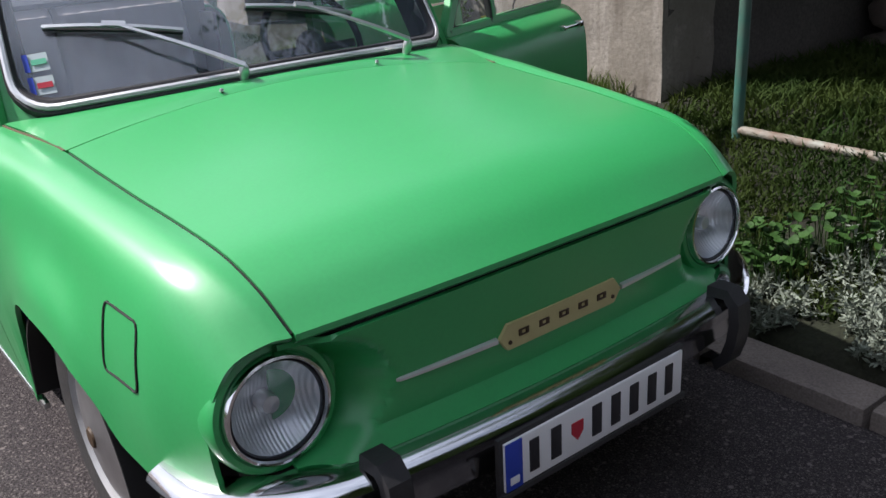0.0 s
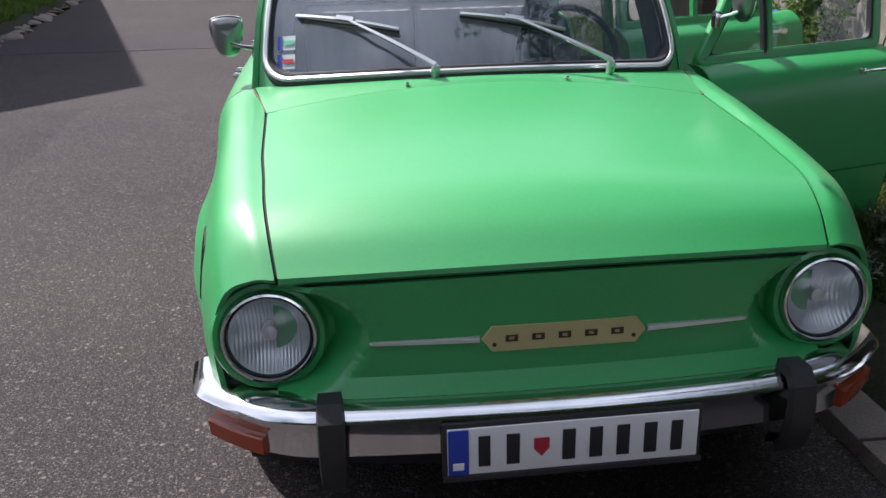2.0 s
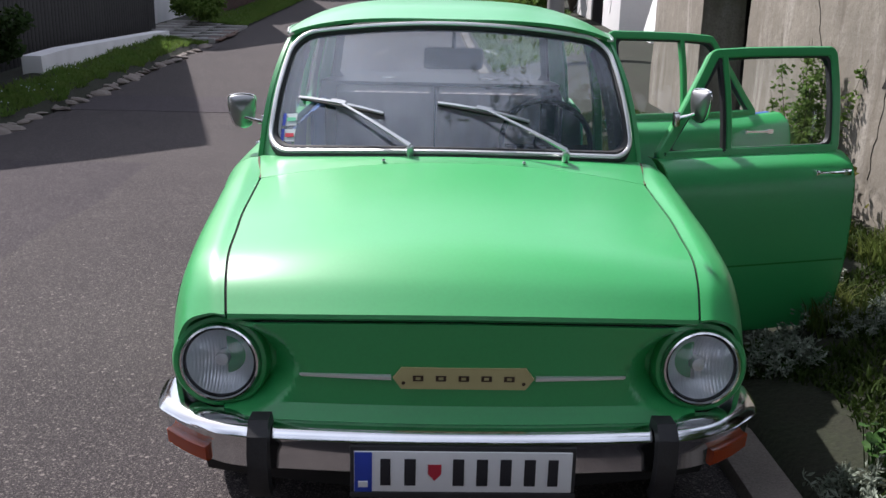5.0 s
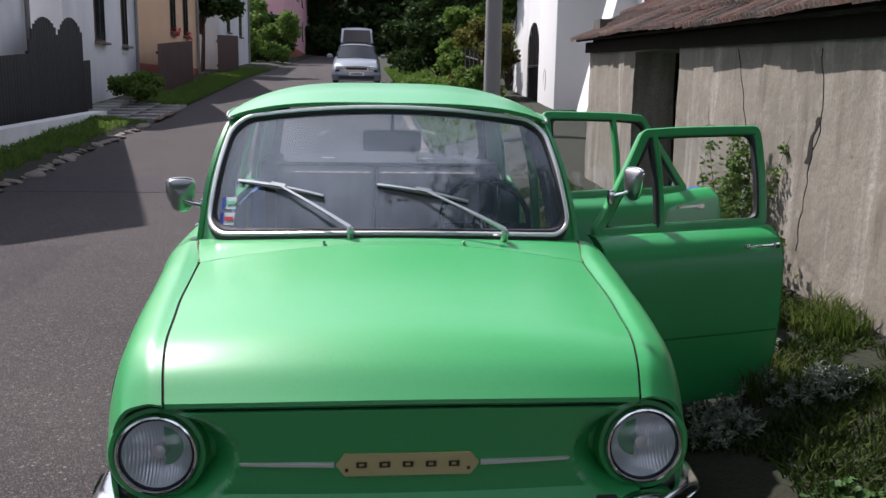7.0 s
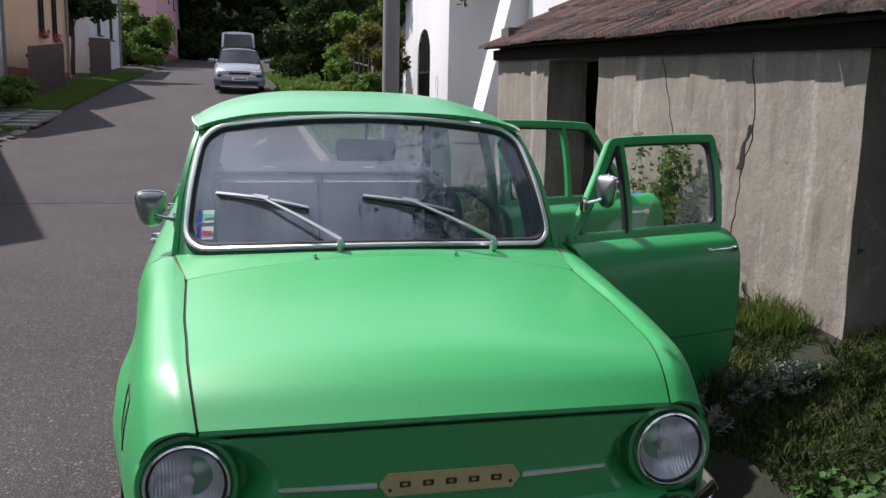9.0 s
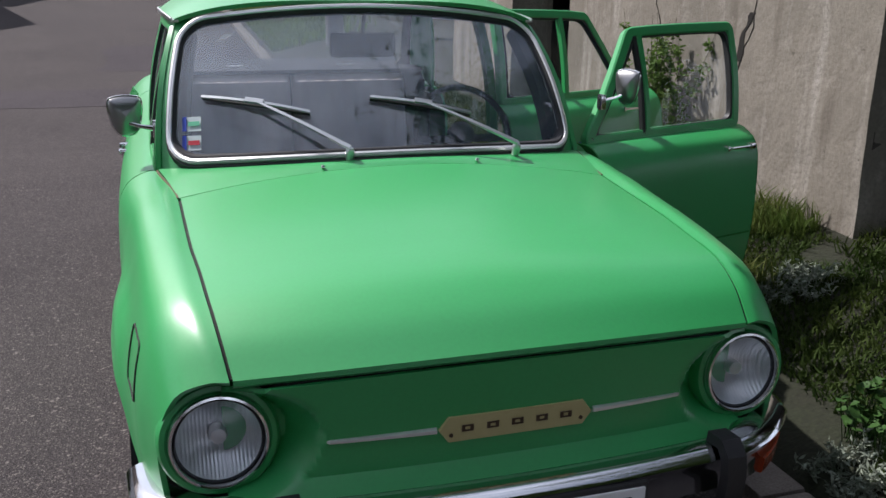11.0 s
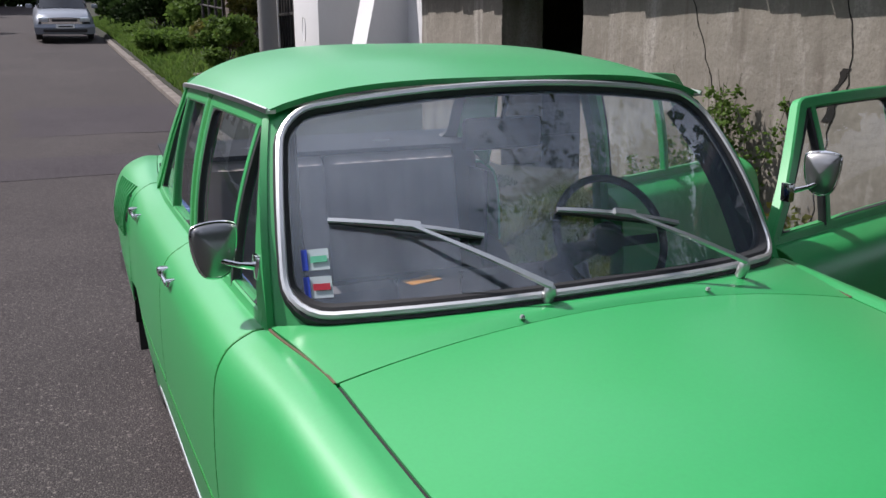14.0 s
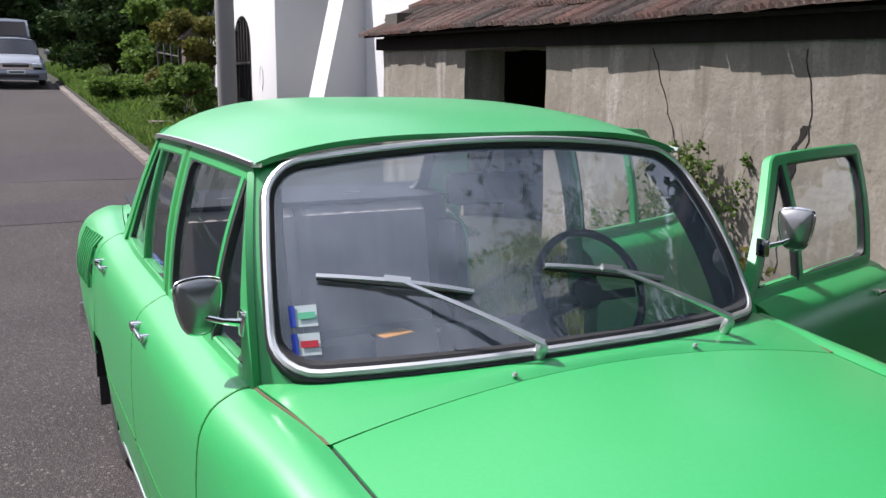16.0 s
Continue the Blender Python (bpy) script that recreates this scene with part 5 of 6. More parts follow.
# added boxes that stop light leaks and make the car's shadow solid
both("inner_wing", lambda: Geo().box((0.46, 0.22, 0.30), (0.62, 0.38, 0.52), 0.03), BLACK)


# headlamps
def headlamp(s):
    h = new("headlamp")
    h.parent = car
    tagged(h, "round headlamp in a chrome ring")
    m = Matrix.Translation((s * 0.611, 0.157, 0.577)) @ Matrix.Rotation(radians(90), 4, "X") @ Matrix.Rotation(radians(-4), 4, "X")
    part("lamp_surround", Geo().lathe([(0.098, -0.012), (0.106, -0.003), (0.116, -0.005), (0.122, -0.014), (0.125, -0.05)], m, 48), GREEN, h)
    part("lamp_ring", Geo().lathe([(0.088, -0.015), (0.0895, 0.004), (0.093, 0.011), (0.098, 0.010), (0.102, 0.0), (0.103, -0.02)], m, 56), CHROME, h, "chrome lamp ring")
    part("lamp_gasket", Geo().lathe([(0.0845, -0.004), (0.087, 0.003), (0.0895, 0.0)], m, 48), RUBBER, h)
    part("reflector", Geo().lathe([(0.087, -0.004), (0.072, -0.028), (0.045, -0.052), (0.018, -0.064), (0.0, -0.066)], m, 40), REFLECTOR, h)
    part("bulb_shield", Geo().lathe([(0.0, -0.022), (0.016, -0.024), (0.019, -0.035), (0.018, -0.06)], m, 20), ALU, h)
    g = Geo()
    vs, fs = [], []
    nr_, ns = 14, 72
    for i in range(nr_ + 1):
        r = 0.0875 * i / nr_
        for j in range(ns):
            a = 2 * math.pi * j / ns
            x_, y_ = r * math.cos(a), r * math.sin(a)
            zz = 0.016 * (1 - (r / 0.0875) ** 2) + 0.0012 * math.sin(x_ * 640) * (1 if abs(y_) > 0.02 else 0.5)
            vs.append(m @ Vector((x_, y_, zz)))
    fs = [(i * ns + j, i * ns + (j + 1) % ns, (i + 1) * ns + (j + 1) % ns, (i + 1) * ns + j) for i in range(nr_) for j in range(ns)]
    ob = part("lamp_glass", g.add(vs, fs), LENS, h, "ribbed clear lamp glass", 80)
    ob.visible_shadow = False


headlamp(1)
headlamp(-1)

# badge and trim spears
badge = part("badge_bar", Geo().prism([(-0.176, 0.0), (-0.155, 0.030), (0.155, 0.030), (0.176, 0.0), (0.155, -0.030), (-0.155, -0.030)], lambda p: (p[0], 0.098, 0.573 + p[1]), lambda p: (p[0] * 0.985, 0.079, 0.573 + p[1] * 0.92)), CREAM, car, "faded cream plastic nameplate", 20)
for i in range(5):
    x = -0.112 + 0.056 * i
    part("letter_block", Geo().box((x - 0.013, 0.0765, 0.567), (x + 0.013, 0.080, 0.570)).box((x - 0.013, 0.0765, 0.578), (x + 0.013, 0.080, 0.581)).box((x - 0.013, 0.0765, 0.5699), (x - 0.006, 0.080, 0.5781)).box((x + 0.006, 0.0765, 0.5699), (x + 0.013, 0.080, 0.5781)), BROWN, badge)
for s in (1, -1):
    part("badge_screw", Geo().lathe([(0.005, 0), (0.004, 0.003), (0, 0.0035)], Matrix.Translation((s * 0.148, 0.0795, 0.561)) @ Matrix.Rotation(radians(90), 4, "X"), 10), BROWN, badge)
    part("trim_spear", Geo().sweep([(x, panel_y(x, 0.575) - 0.009, 0.573) for x in (np.linspace(0.178, 0.418, 12) if s > 0 else np.linspace(-0.418, -0.178, 12))], [(-0.008, -0.008), (0.002, -0.008), (0.009, -0.004), (0.009, 0.004), (0.002, 0.007), (-0.008, 0.007)], (0, 0, 1), False, True, np.linspace(1.0, 0.62, 12)[::s]), TRIM, car, "bright trim spear")


# bumper
def bumper_y(x):
    ax = abs(x)
    return -0.010 + 0.022 * (ax / 0.45) ** 2 + (0 if ax < 0.52 else 1.9 * (ax - 0.52) ** 2.0)


BX = [i / 40 * 0.79 for i in range(-40, 41)]
BP = [(x, bumper_y(x)) for x in BX]
BP = [(-0.803, 0.32), (-0.797, 0.255), (-0.786, 0.208)] + [p for p in BP if abs(p[0]) < 0.775] + [(0.786, 0.208), (0.797, 0.255), (0.803, 0.32)]
BP = catmull(BP, 150)
bump = part("front_bumper", Geo().sweep([(x, y, 0.402) for x, y in BP], [(-0.075, 0.058), (-0.03, 0.062), (-0.006, 0.052), (0.002, 0.04), (-0.004, 0.026), (-0.014, 0.012), (-0.018, -0.008), (-0.022, -0.05), (-0.032, -0.058), (-0.06, -0.058), (-0.055, -0.048), (-0.034, -0.046), (-0.03, 0.0), (-0.03, 0.045), (-0.075, 0.05)], (0, 0, 1)), CHROME, car, "chrome front bumper with rounded ends", 40)
for s in (1, -1):
    part("overrider", Geo().sweep([(s * 0.492, bumper_y(0.49) + d, z) for d, z in ((0.05, 0.475), (0.0, 0.478), (-0.022, 0.455), (-0.028, 0.41), (-0.022, 0.36), (-0.008, 0.315), (0.02, 0.285), (0.06, 0.285))], [(-0.028, -0.012), (0.028, -0.012), (0.024, 0.012), (-0.024, 0.012)], (0, -1, 0.3)), RUBBER, bump, "black rubber overrider")
    path = [(x, y, 0.402) for x, y in BP if 0.640 < s * x < 0.768 and y < 0.19]
    part("indicator", Geo().sweep(path, [(-0.032, -0.056), (-0.016, -0.056), (-0.011, -0.052), (-0.008, -0.016), (-0.012, -0.013), (-0.030, -0.013)], (0, 0, 1)), AMBER, bump, "amber indicator lens")
part("rear_bumper", Geo().sweep([(x, 4.22 - 0.25 * (abs(x) / 0.8) ** 6, 0.45) for x in np.linspace(-0.8, 0.8, 41)], [(-0.02, -0.05), (0.02, -0.05), (0.03, 0.0), (0.02, 0.05), (-0.02, 0.05)], (0, 0, 1)), CHROME, car)
for s in (1, -1):
    part("mud_flap", Geo().box((s * 0.70 - 0.09, WHEEL_R + 0.36, 0.12), (s * 0.70 + 0.09, WHEEL_R + 0.375, 0.36), 0.004), RUBBER, car, "black rubber mud flap")

# number plate: band, emblem and plain bars
plate = part("number_plate", Geo().box((-0.262, -0.022, 0.322), (0.262, -0.016, 0.428), 0.002), WHITE_P, car, "white registration plate with a blue end band")
part("plate_holder", Geo().box((-0.272, -0.016, 0.308), (0.272, -0.004, 0.438), 0.004).box((-0.272, -0.026, 0.308), (0.272, -0.016, 0.3215), 0.002), RUBBER, plate, "black plate holder")
part("blue_band", Geo().box((-0.261, -0.0245, 0.323), (-0.219, -0.0215, 0.427), 0.001), BLUE_P, plate)
part("white_mark", Geo().box((-0.252, -0.0265, 0.336), (-0.229, -0.024, 0.352), 0.001), WHITE_P, plate)
for x, w in ((-0.187, 0.036), (-0.128, 0.040), (-0.012, 0.040), (0.045, 0.040), (0.102, 0.040), (0.160, 0.040), (0.216, 0.036)):
    part("ink_bar", Geo().box((x - w * 0.34, -0.0245, 0.340), (x + w * 0.34, -0.0215, 0.410), 0.001), INK, plate)
part("emblem", Geo().prism([(-0.016, 0.020), (0.016, 0.020), (0.016, -0.004), (0.0, -0.022), (-0.016, -0.004)], lambda p: (-0.069 + p[0], -0.0215, 0.375 + p[1]), lambda p: (-0.069 + p[0], -0.0245, 0.375 + p[1])), RED_P, plate)


# ---- fittings of the saloon ----
def on_glass(u, v, lift=0.0):
    return screen(u, v) + screen_normal(screen, u, v) * lift


for name_, base, t1, t2 in (("wiper", (-0.148, 1.070, 0.976), (-0.855, 0.405), (-0.375, 0.265)), ("wiper", (0.386, 1.080, 0.968), (-0.085, 0.34), (0.408, 0.23))):
    w = new("wiper")
    w.parent = car
    tagged(w, "grey metal wiper arm with a black blade")
    ln = [(t1[0] + (t2[0] - t1[0]) * k / 12, t1[1] + (t2[1] - t1[1]) * k / 12) for k in range(13)]
    nr = [screen_normal(screen, *q) for q in ln]
    part("blade", Geo().sweep([on_glass(*q, 0.006) for q in ln], [(-0.003, -0.006), (0.003, -0.006), (0.005, 0.008), (-0.005, 0.008)], nr), RUBBER, w, "black rubber blade")
    part("blade_bridge", Geo().sweep([on_glass(*q, 0.018 + 0.010 * math.sin(math.pi * k / 12)) for k, q in enumerate(ln)], [(-0.005, -0.003), (0.005, -0.003), (0.004, 0.004), (-0.004, 0.004)], nr), STEEL, w)
    mid = ln[6]
    j = on_glass(*mid, 0.036)
    part("blade_clip", Geo().sweep([on_glass(*q, 0.034) for q in (ln[5], ln[6], ln[7])], [(-0.008, -0.006), (0.008, -0.006), (0.007, 0.006), (-0.007, 0.006)], nr[5:8]), STEEL, w)
    b0 = np.array(base) + (0, -0.012, 0.022)
    arm = [b0 + (j - b0) * t + np.array([0, -0.006, 0.004]) * math.sin(math.pi * t) for t in np.linspace(0, 1, 10)]
    part("arm", Geo().sweep(arm, [(-0.0075, -0.004), (0.0075, -0.004), (0.006, 0.005), (-0.006, 0.005)], nr[6], False, True, np.linspace(1.0, 0.5, 10)), STEEL, w)
    part("spindle", Geo().lathe([(0.012, -0.02), (0.014, 0.004), (0.013, 0.014), (0.008, 0.022), (0.0, 0.024)], Matrix.Translation(base) @ Matrix.Rotation(radians(25), 4, "X"), 20), STEEL, w)
for s in (1, -1):
    part("washer_nozzle", Geo().lathe([(0.006, 0), (0.006, 0.003), (0.004, 0.007), (0.0, 0.008)], Matrix.Translation((s * 0.237, 1.024, 0.9495)), 14), STEEL, car, "small chrome washer nozzle")


def wing_mirror(base, head, yaw):
    m_ = new("wing_mirror")
    m_.parent = car
    tagged(m_, "chrome wing mirror on a thin arm")
    base, head = np.array(base), np.array(head)
    part("foot", Geo().box(base - (0.012, 0.02, 0.028), base + (0.010, 0.016, 0.028), 0.006), CHROME, m_)
    part("arm", Geo().tube([base, base + (head - base) * 0.5 + (0, -0.012, -0.012), head + (0, -0.012, -0.02)], 0.0065, 10, False, [1.5, 1.0, 1.0]), CHROME, m_)
    out = [(-0.043, 0.060), (0.0, 0.066), (0.042, 0.061), (0.053, 0.046), (0.049, -0.005), (0.036, -0.050), (0.015, -0.067), (-0.015, -0.067), (-0.036, -0.050), (-0.051, -0.005), (-0.054, 0.044)]
    e_ = [out[-1]] + out + out[:2]
    out = [tuple(0.5 * (2 * np.array(b) + (np.array(c) - np.array(a)) * t_ + (2 * np.array(a) - 5 * np.array(b) + 4 * np.array(c) - np.array(d)) * t_**2 + (3 * np.array(b) - np.array(a) - 3 * np.array(c) + np.array(d)) * t_**3)) for a, b, c, d in zip(e_, e_[1:], e_[2:], e_[3:]) for t_ in (0, 0.25, 0.5, 0.75)]
    t = Matrix.Translation(head) @ Matrix.Rotation(radians(yaw), 4, "Z")
    ring, rows_ = out, []
    for k, d in ((0.86, 0.010), (0.90, 0.0), (0.88, -0.006), (0.80, -0.012), (0.45, -0.021), (0.2, -0.024), (0.002, -0.025)):
        rows_.append([tuple(t @ Vector((a * k, d, b * k))) for a, b in ring + ring[:1]])
    part("housing", Geo().shell(rows_, 0.002, 1), MIRROR_B, m_, "dull chrome mirror housing", 60)
    part("rim", Geo().tube([t @ Vector((a * 0.89, 0.0, b * 0.89)) for a, b in out], 0.005, 8, True), CHROME, m_, "bright chrome rim")
    part("mirror_glass", Geo().prism(out, lambda p: t @ Vector((p[0] * 0.84, 0.008, p[1] * 0.84)), lambda p: t @ Vector((p[0] * 0.84, 0.0105, p[1] * 0.84))), MIRROR, m_)


wing_mirror((-0.690, 1.385, 1.024), (-0.778, 1.415, 1.064), 6)
wing_mirror((0.858, 1.428, 1.062), (0.930, 1.375, 1.120), -62)

# stickers inside the screen, low in the corner
for k, (v0, ink) in enumerate(((0.205, PAPER_G), (0.085, RED_P))):
    def st(u, v, d):
        return on_glass(u, v, -d)
    u0, u1, v1 = -0.950, -0.868, v0 + 0.092
    sk = part("sticker", Geo().shell([[st(u, v, 0.003) for u in (u0, u1)] for v in (v0, v1)], 0.001, 1), PAPER_W, car, "small white vehicle sticker")
    part("sticker_band", Geo().shell([[st(u, v, 0.0005) for u in (u0, u0 + 0.018)] for v in (v0, v1)], 0.001, 1), BLUE_P, sk)
    part("sticker_print", Geo().shell([[st(u, v, 0.0005) for u in (u0 + 0.026, u1 - 0.006)] for v in (v0 + 0.032, v0 + 0.060)], 0.001, 1), ink, sk)

# cabin
part("dashboard", Geo().sweep([(x, 1.30 + 0.08 * (abs(x) / 0.62) ** 2, 0.835) for x in np.linspace(-0.62, 0.62, 15)], [(0.16, -0.16), (0.16, 0.04), (0.10, 0.065), (-0.06, 0.055), (-0.10, 0.03), (-0.10, -0.16)], (0, 0, 1)), DASH, car, "dark vinyl dashboard")
part("bulkhead", Geo().box((-0.66, 1.10, 0.25), (0.66, 1.14, 0.90), 0.01), BLACK, car)
sw = new("steering_wheel")
sw.parent = car
m = Matrix.Translation((0.395, 1.63, 0.935)) @ Matrix.Rotation(radians(62), 4, "X")
part("wheel_rim", Geo().tube([m @ Vector((0.18 * math.cos(a), 0.18 * math.sin(a), 0)) for a in np.linspace(0, 2 * math.pi, 41)[:-1]], 0.012, 10, True), DASH, sw, "thin black steering wheel rim")
part("wheel_spoke", Geo().box((-0.175, -0.03, -0.03), (0.175, 0.0, -0.018), 0.006, m), DASH, sw)
part("horn_pad", Geo().lathe([(0.05, -0.04), (0.05, -0.012), (0.03, -0.004), (0, -0.004)], m, 20), DASH, sw)
part("column", Geo().tube([m @ Vector((0, 0, -0.03)), m @ Vector((0, 0, -0.38))], 0.028, 12), DASH, sw)
rm = new("rear_view_mirror")
rm.parent = car
part("mirror_case", Geo().box((-0.105, 1.575, 1.218), (0.125, 1.600, 1.302), 0.018), DASH, rm)
part("mirror_stalk", Geo().tube([(0.01, 1.59, 1.29), (0.01, 1.55, 1.385)], 0.007, 8), DASH, rm)


def soft_block(lo, hi, pleats, m=None, r=0.04):
    """An upholstered block with upright pleats on its front (low y) face."""
    g_ = Geo()
    nx, nz = 41, 15
    for face in (0, 1):
        rows_ = []
        for i in range(nz):
            z = lo[2] + (hi[2] - lo[2]) * i / (nz - 1)
            row = []
            for jx in range(nx):
                x = lo[0] + (hi[0] - lo[0]) * jx / (nx - 1)
                ex = min(x - lo[0], hi[0] - x, r) / r
                ez = min(z - lo[2], hi[2] - z, r) / r
                rnd = r * (1 - math.sqrt(max(0, 1 - (1 - ex) ** 2))) + r * (1 - math.sqrt(max(0, 1 - (1 - ez) ** 2)))
                pl = 0.007 * min(ex, ez) * abs(math.sin(math.pi * pleats * (x - lo[0]) / (hi[0] - lo[0])))
                row.append((x, lo[1] + rnd - pl if face == 0 else hi[1] - rnd, z))
            rows_.append(row)
        n0 = len(g_.v)
        g_.add([q for rr in rows_ for q in rr], [(i * nx + jx, i * nx + jx + 1, (i + 1) * nx + jx + 1, (i + 1) * nx + jx) for i in range(nz - 1) for jx in range(nx - 1)])
    rim = [(0, jx) for jx in range(nx)] + [(i, nx - 1) for i in range(1, nz)] + [(nz - 1, jx) for jx in range(nx - 2, -1, -1)] + [(i, 0) for i in range(nz - 2, 0, -1)]
    n = nx * nz
    g_.f += [(a[0] * nx + a[1], b[0] * nx + b[1], b[0] * nx + b[1] + n, a[0] * nx + a[1] + n) for a, b in zip(rim, rim[1:] + rim[:1])]
    if m:
        g_.v = [tuple(m @ Vector(q)) for q in g_.v]
    return g_


rs_ = new("rear_seat")
rs_.parent = car
tagged(rs_, "mauve-grey cloth rear bench seat")
lean = Matrix.Translation((0, 3.02, 0.5)) @ Matrix.Rotation(radians(-10), 4, "X") @ Matrix.Translation((0, -3.02, -0.5))
part("backrest", soft_block((-0.585, 2.98, 0.45), (-0.035, 3.12, 1.03), 7, lean), SEAT, rs_)
part("backrest", soft_block((-0.025, 2.98, 0.45), (0.565, 3.12, 1.03), 7, lean), SEAT, rs_)
# cushion colour darkened so that no sun patch shows on it
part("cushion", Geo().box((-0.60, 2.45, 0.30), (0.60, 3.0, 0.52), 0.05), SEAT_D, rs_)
for x in (-0.35, 0.35):
    fs_ = new("front_seat")
    fs_.parent = car
    tagged(fs_, "mauve-grey cloth front seat")
    ln_ = Matrix.Translation((0, 2.0, 0.5)) @ Matrix.Rotation(radians(-18), 4, "X") @ Matrix.Translation((0, -2.0, -0.5))
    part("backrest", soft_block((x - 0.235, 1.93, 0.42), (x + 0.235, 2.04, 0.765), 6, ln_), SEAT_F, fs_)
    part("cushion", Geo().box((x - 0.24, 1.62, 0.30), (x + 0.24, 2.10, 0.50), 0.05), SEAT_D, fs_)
shelf = part("parcel_shelf", Geo().shell([[(x, y, z) for x in np.linspace(-0.67, 0.67, 5)] for y, z in ((3.10, 1.03), (3.22, 1.052), (3.33, 1.07))], 0.014, 1), SHELF, car, "dark blue parcel shelf")
for x in (-0.3, 0.26):
    part("speaker_grille", Geo().lathe([(0.062, 0.0), (0.058, 0.008), (0.0, 0.009)], Matrix.Translation((x, 3.22, 1.054)) @ Matrix.Diagonal((1, 0.6, 1, 1)), 24), ALU, shelf)
part("paper_slip", Geo().box((-0.075, -0.04, 0.0), (0.075, 0.04, 0.003), 0.001, pose(0.275, 2.79, 0.523, 0, 0, 14)), PAPER_O, car, "orange paper slip on the rear seat")
part("side_lining", Geo().box((-0.67, 2.60, 0.5), (-0.65, 3.2, 0.93), 0.004), BLUE_IN, car)

part("rear_bulkhead", Geo().box((-0.69, 3.135, 0.40), (0.69, 3.150, 1.028), 0.003), SHELF, car)
part("side_lining", Geo().box((0.655, 2.98, 0.45), (0.675, 3.14, 0.93), 0.004), SHELF, car)


# ---- the silver hatchback up the road ----
hb = thing("parked_car", "silver hatchback parked up the road with its tailgate raised", "car")
HY, HX = 29.6, -0.24
HZ = rise(29.6 + 1.6) - 0.04
HS_Y = [0.0, 0.12, 0.9, 1.75, 2.5, 3.4, 3.95, 4.05]
HS = [[(0.62, 0.66), (0.74, 0.52), (0.78, 0.30)], [(0.66, 0.72), (0.80, 0.58), (0.83, 0.25)], [(0.70, 0.90), (0.83, 0.68), (0.85, 0.24)], [(0.72, 0.98), (0.85, 0.72), (0.86, 0.22)], [(0.72, 1.0), (0.86, 0.74), (0.86, 0.22)], [(0.72, 1.0), (0.85, 0.74), (0.85, 0.24)], [(0.70, 0.98), (0.80, 0.70), (0.80, 0.28)], [(0.64, 0.92), (0.74, 0.66), (0.74, 0.34)]]
tilt_h = Matrix.Translation((HX, HY, HZ)) @ Matrix.Rotation(math.atan(0.056), 4, "X")


def hbg(g_):
    g_.v = [tuple(tilt_h @ Vector(q)) for q in g_.v]
    return g_


rows = []
for y in np.linspace(0, 4.05, 40):
    s = catmull(curve(HS_Y, HS, np.array([y]))[0], 9)
    rows.append([(-q[0], y, q[1]) for q in s[::-1]] + [(x_, y, s[0][1] + 0.035 * (1 - (x_ / s[0][0]) ** 2)) for x_ in np.linspace(-s[0][0], s[0][0], 7)[1:-1]] + [(q[0], y, q[1]) for q in s])
part("body", hbg(Geo().shell(rows, 0.02, -1)), CAR_S, hb)
rows = []
for k in np.linspace(0, 1, 12):
    y = 1.55 + 2.2 * k
    rows.append([((0.60 - 0.04 * k) * u, y, 1.34 + 0.07 * math.sin(math.pi * (0.25 + 0.6 * k)) - 0.05 * abs(u) ** 3) for u in np.linspace(-1, 1, 9)])
part("roof", hbg(Geo().shell(rows, 0.03, -1)), CAR_S, hb)
part("windscreen", hbg(Geo().shell([[((0.68 - 0.10 * v) * u, 0.98 + 0.62 * v - 0.06 * (1 - u * u), 0.94 + 0.41 * v) for u in np.linspace(-1, 1, 9)] for v in np.linspace(0, 1, 4)], 0.01, 1)), DARKGL, hb, "dark windscreen reflecting the sky")
for s in (1, -1):
    part("side_window", hbg(Geo().shell([[(s * (0.72 - 0.11 * v), 1.05 + 0.55 * v + t * (2.6 - 0.7 * v), 0.98 + 0.37 * v) for t in np.linspace(0, 1, 4)] for v in np.linspace(0, 1, 3)], 0.012, s)), DARKGL, hb)
    part("headlight", hbg(Geo().box((s * 0.58 - 0.15, -0.03, 0.56), (s * 0.58 + 0.15, 0.12, 0.70), 0.03)), LENS, hb, "clear headlight glass")
    part("headlight_reflector", hbg(Geo().box((s * 0.58 - 0.14, -0.01, 0.57), (s * 0.58 + 0.14, 0.12, 0.69), 0.02)), REFLECTOR, hb)
    mr = part("wing_mirror", hbg(Geo().box((s * 0.95 - 0.09, 1.10, 0.94), (s * 0.95 + 0.09, 1.20, 1.06), 0.03)), CAR_S, hb)
    for y in (0.75, 3.3):
        mw = tilt_h @ Matrix.Translation((s * 0.74, y, 0.30)) @ Matrix.Rotation(radians(90 * s), 4, "Y")
        wh = part("wheel", Geo().lathe([(0.18, -0.08), (0.28, -0.09), (0.30, -0.06), (0.30, 0.06), (0.28, 0.09), (0.18, 0.085), (0.17, 0.05), (0.0, 0.06)], mw, 28), TYRE, hb)
part("bumper", hbg(Geo().sweep([(x, -0.06 + 0.16 * (abs(x) / 0.82) ** 3, 0.40) for x in np.linspace(-0.82, 0.82, 15)], [(-0.08, -0.20), (0.05, -0.20), (0.09, 0.0), (0.05, 0.10), (-0.08, 0.10)], (0, 0, 1))), CAR_S, hb)
part("grille", hbg(Geo().box((-0.36, -0.05, 0.57), (0.36, 0.05, 0.655), 0.02)), RUBBER, hb)
part("lower_grille", hbg(Geo().box((-0.62, -0.155, 0.27), (0.62, -0.05, 0.36), 0.02)), RUBBER, hb)
hp = part("number_plate", hbg(Geo().box((-0.26, -0.165, 0.38), (0.26, -0.14, 0.49), 0.004)), WHITE_P, hb)
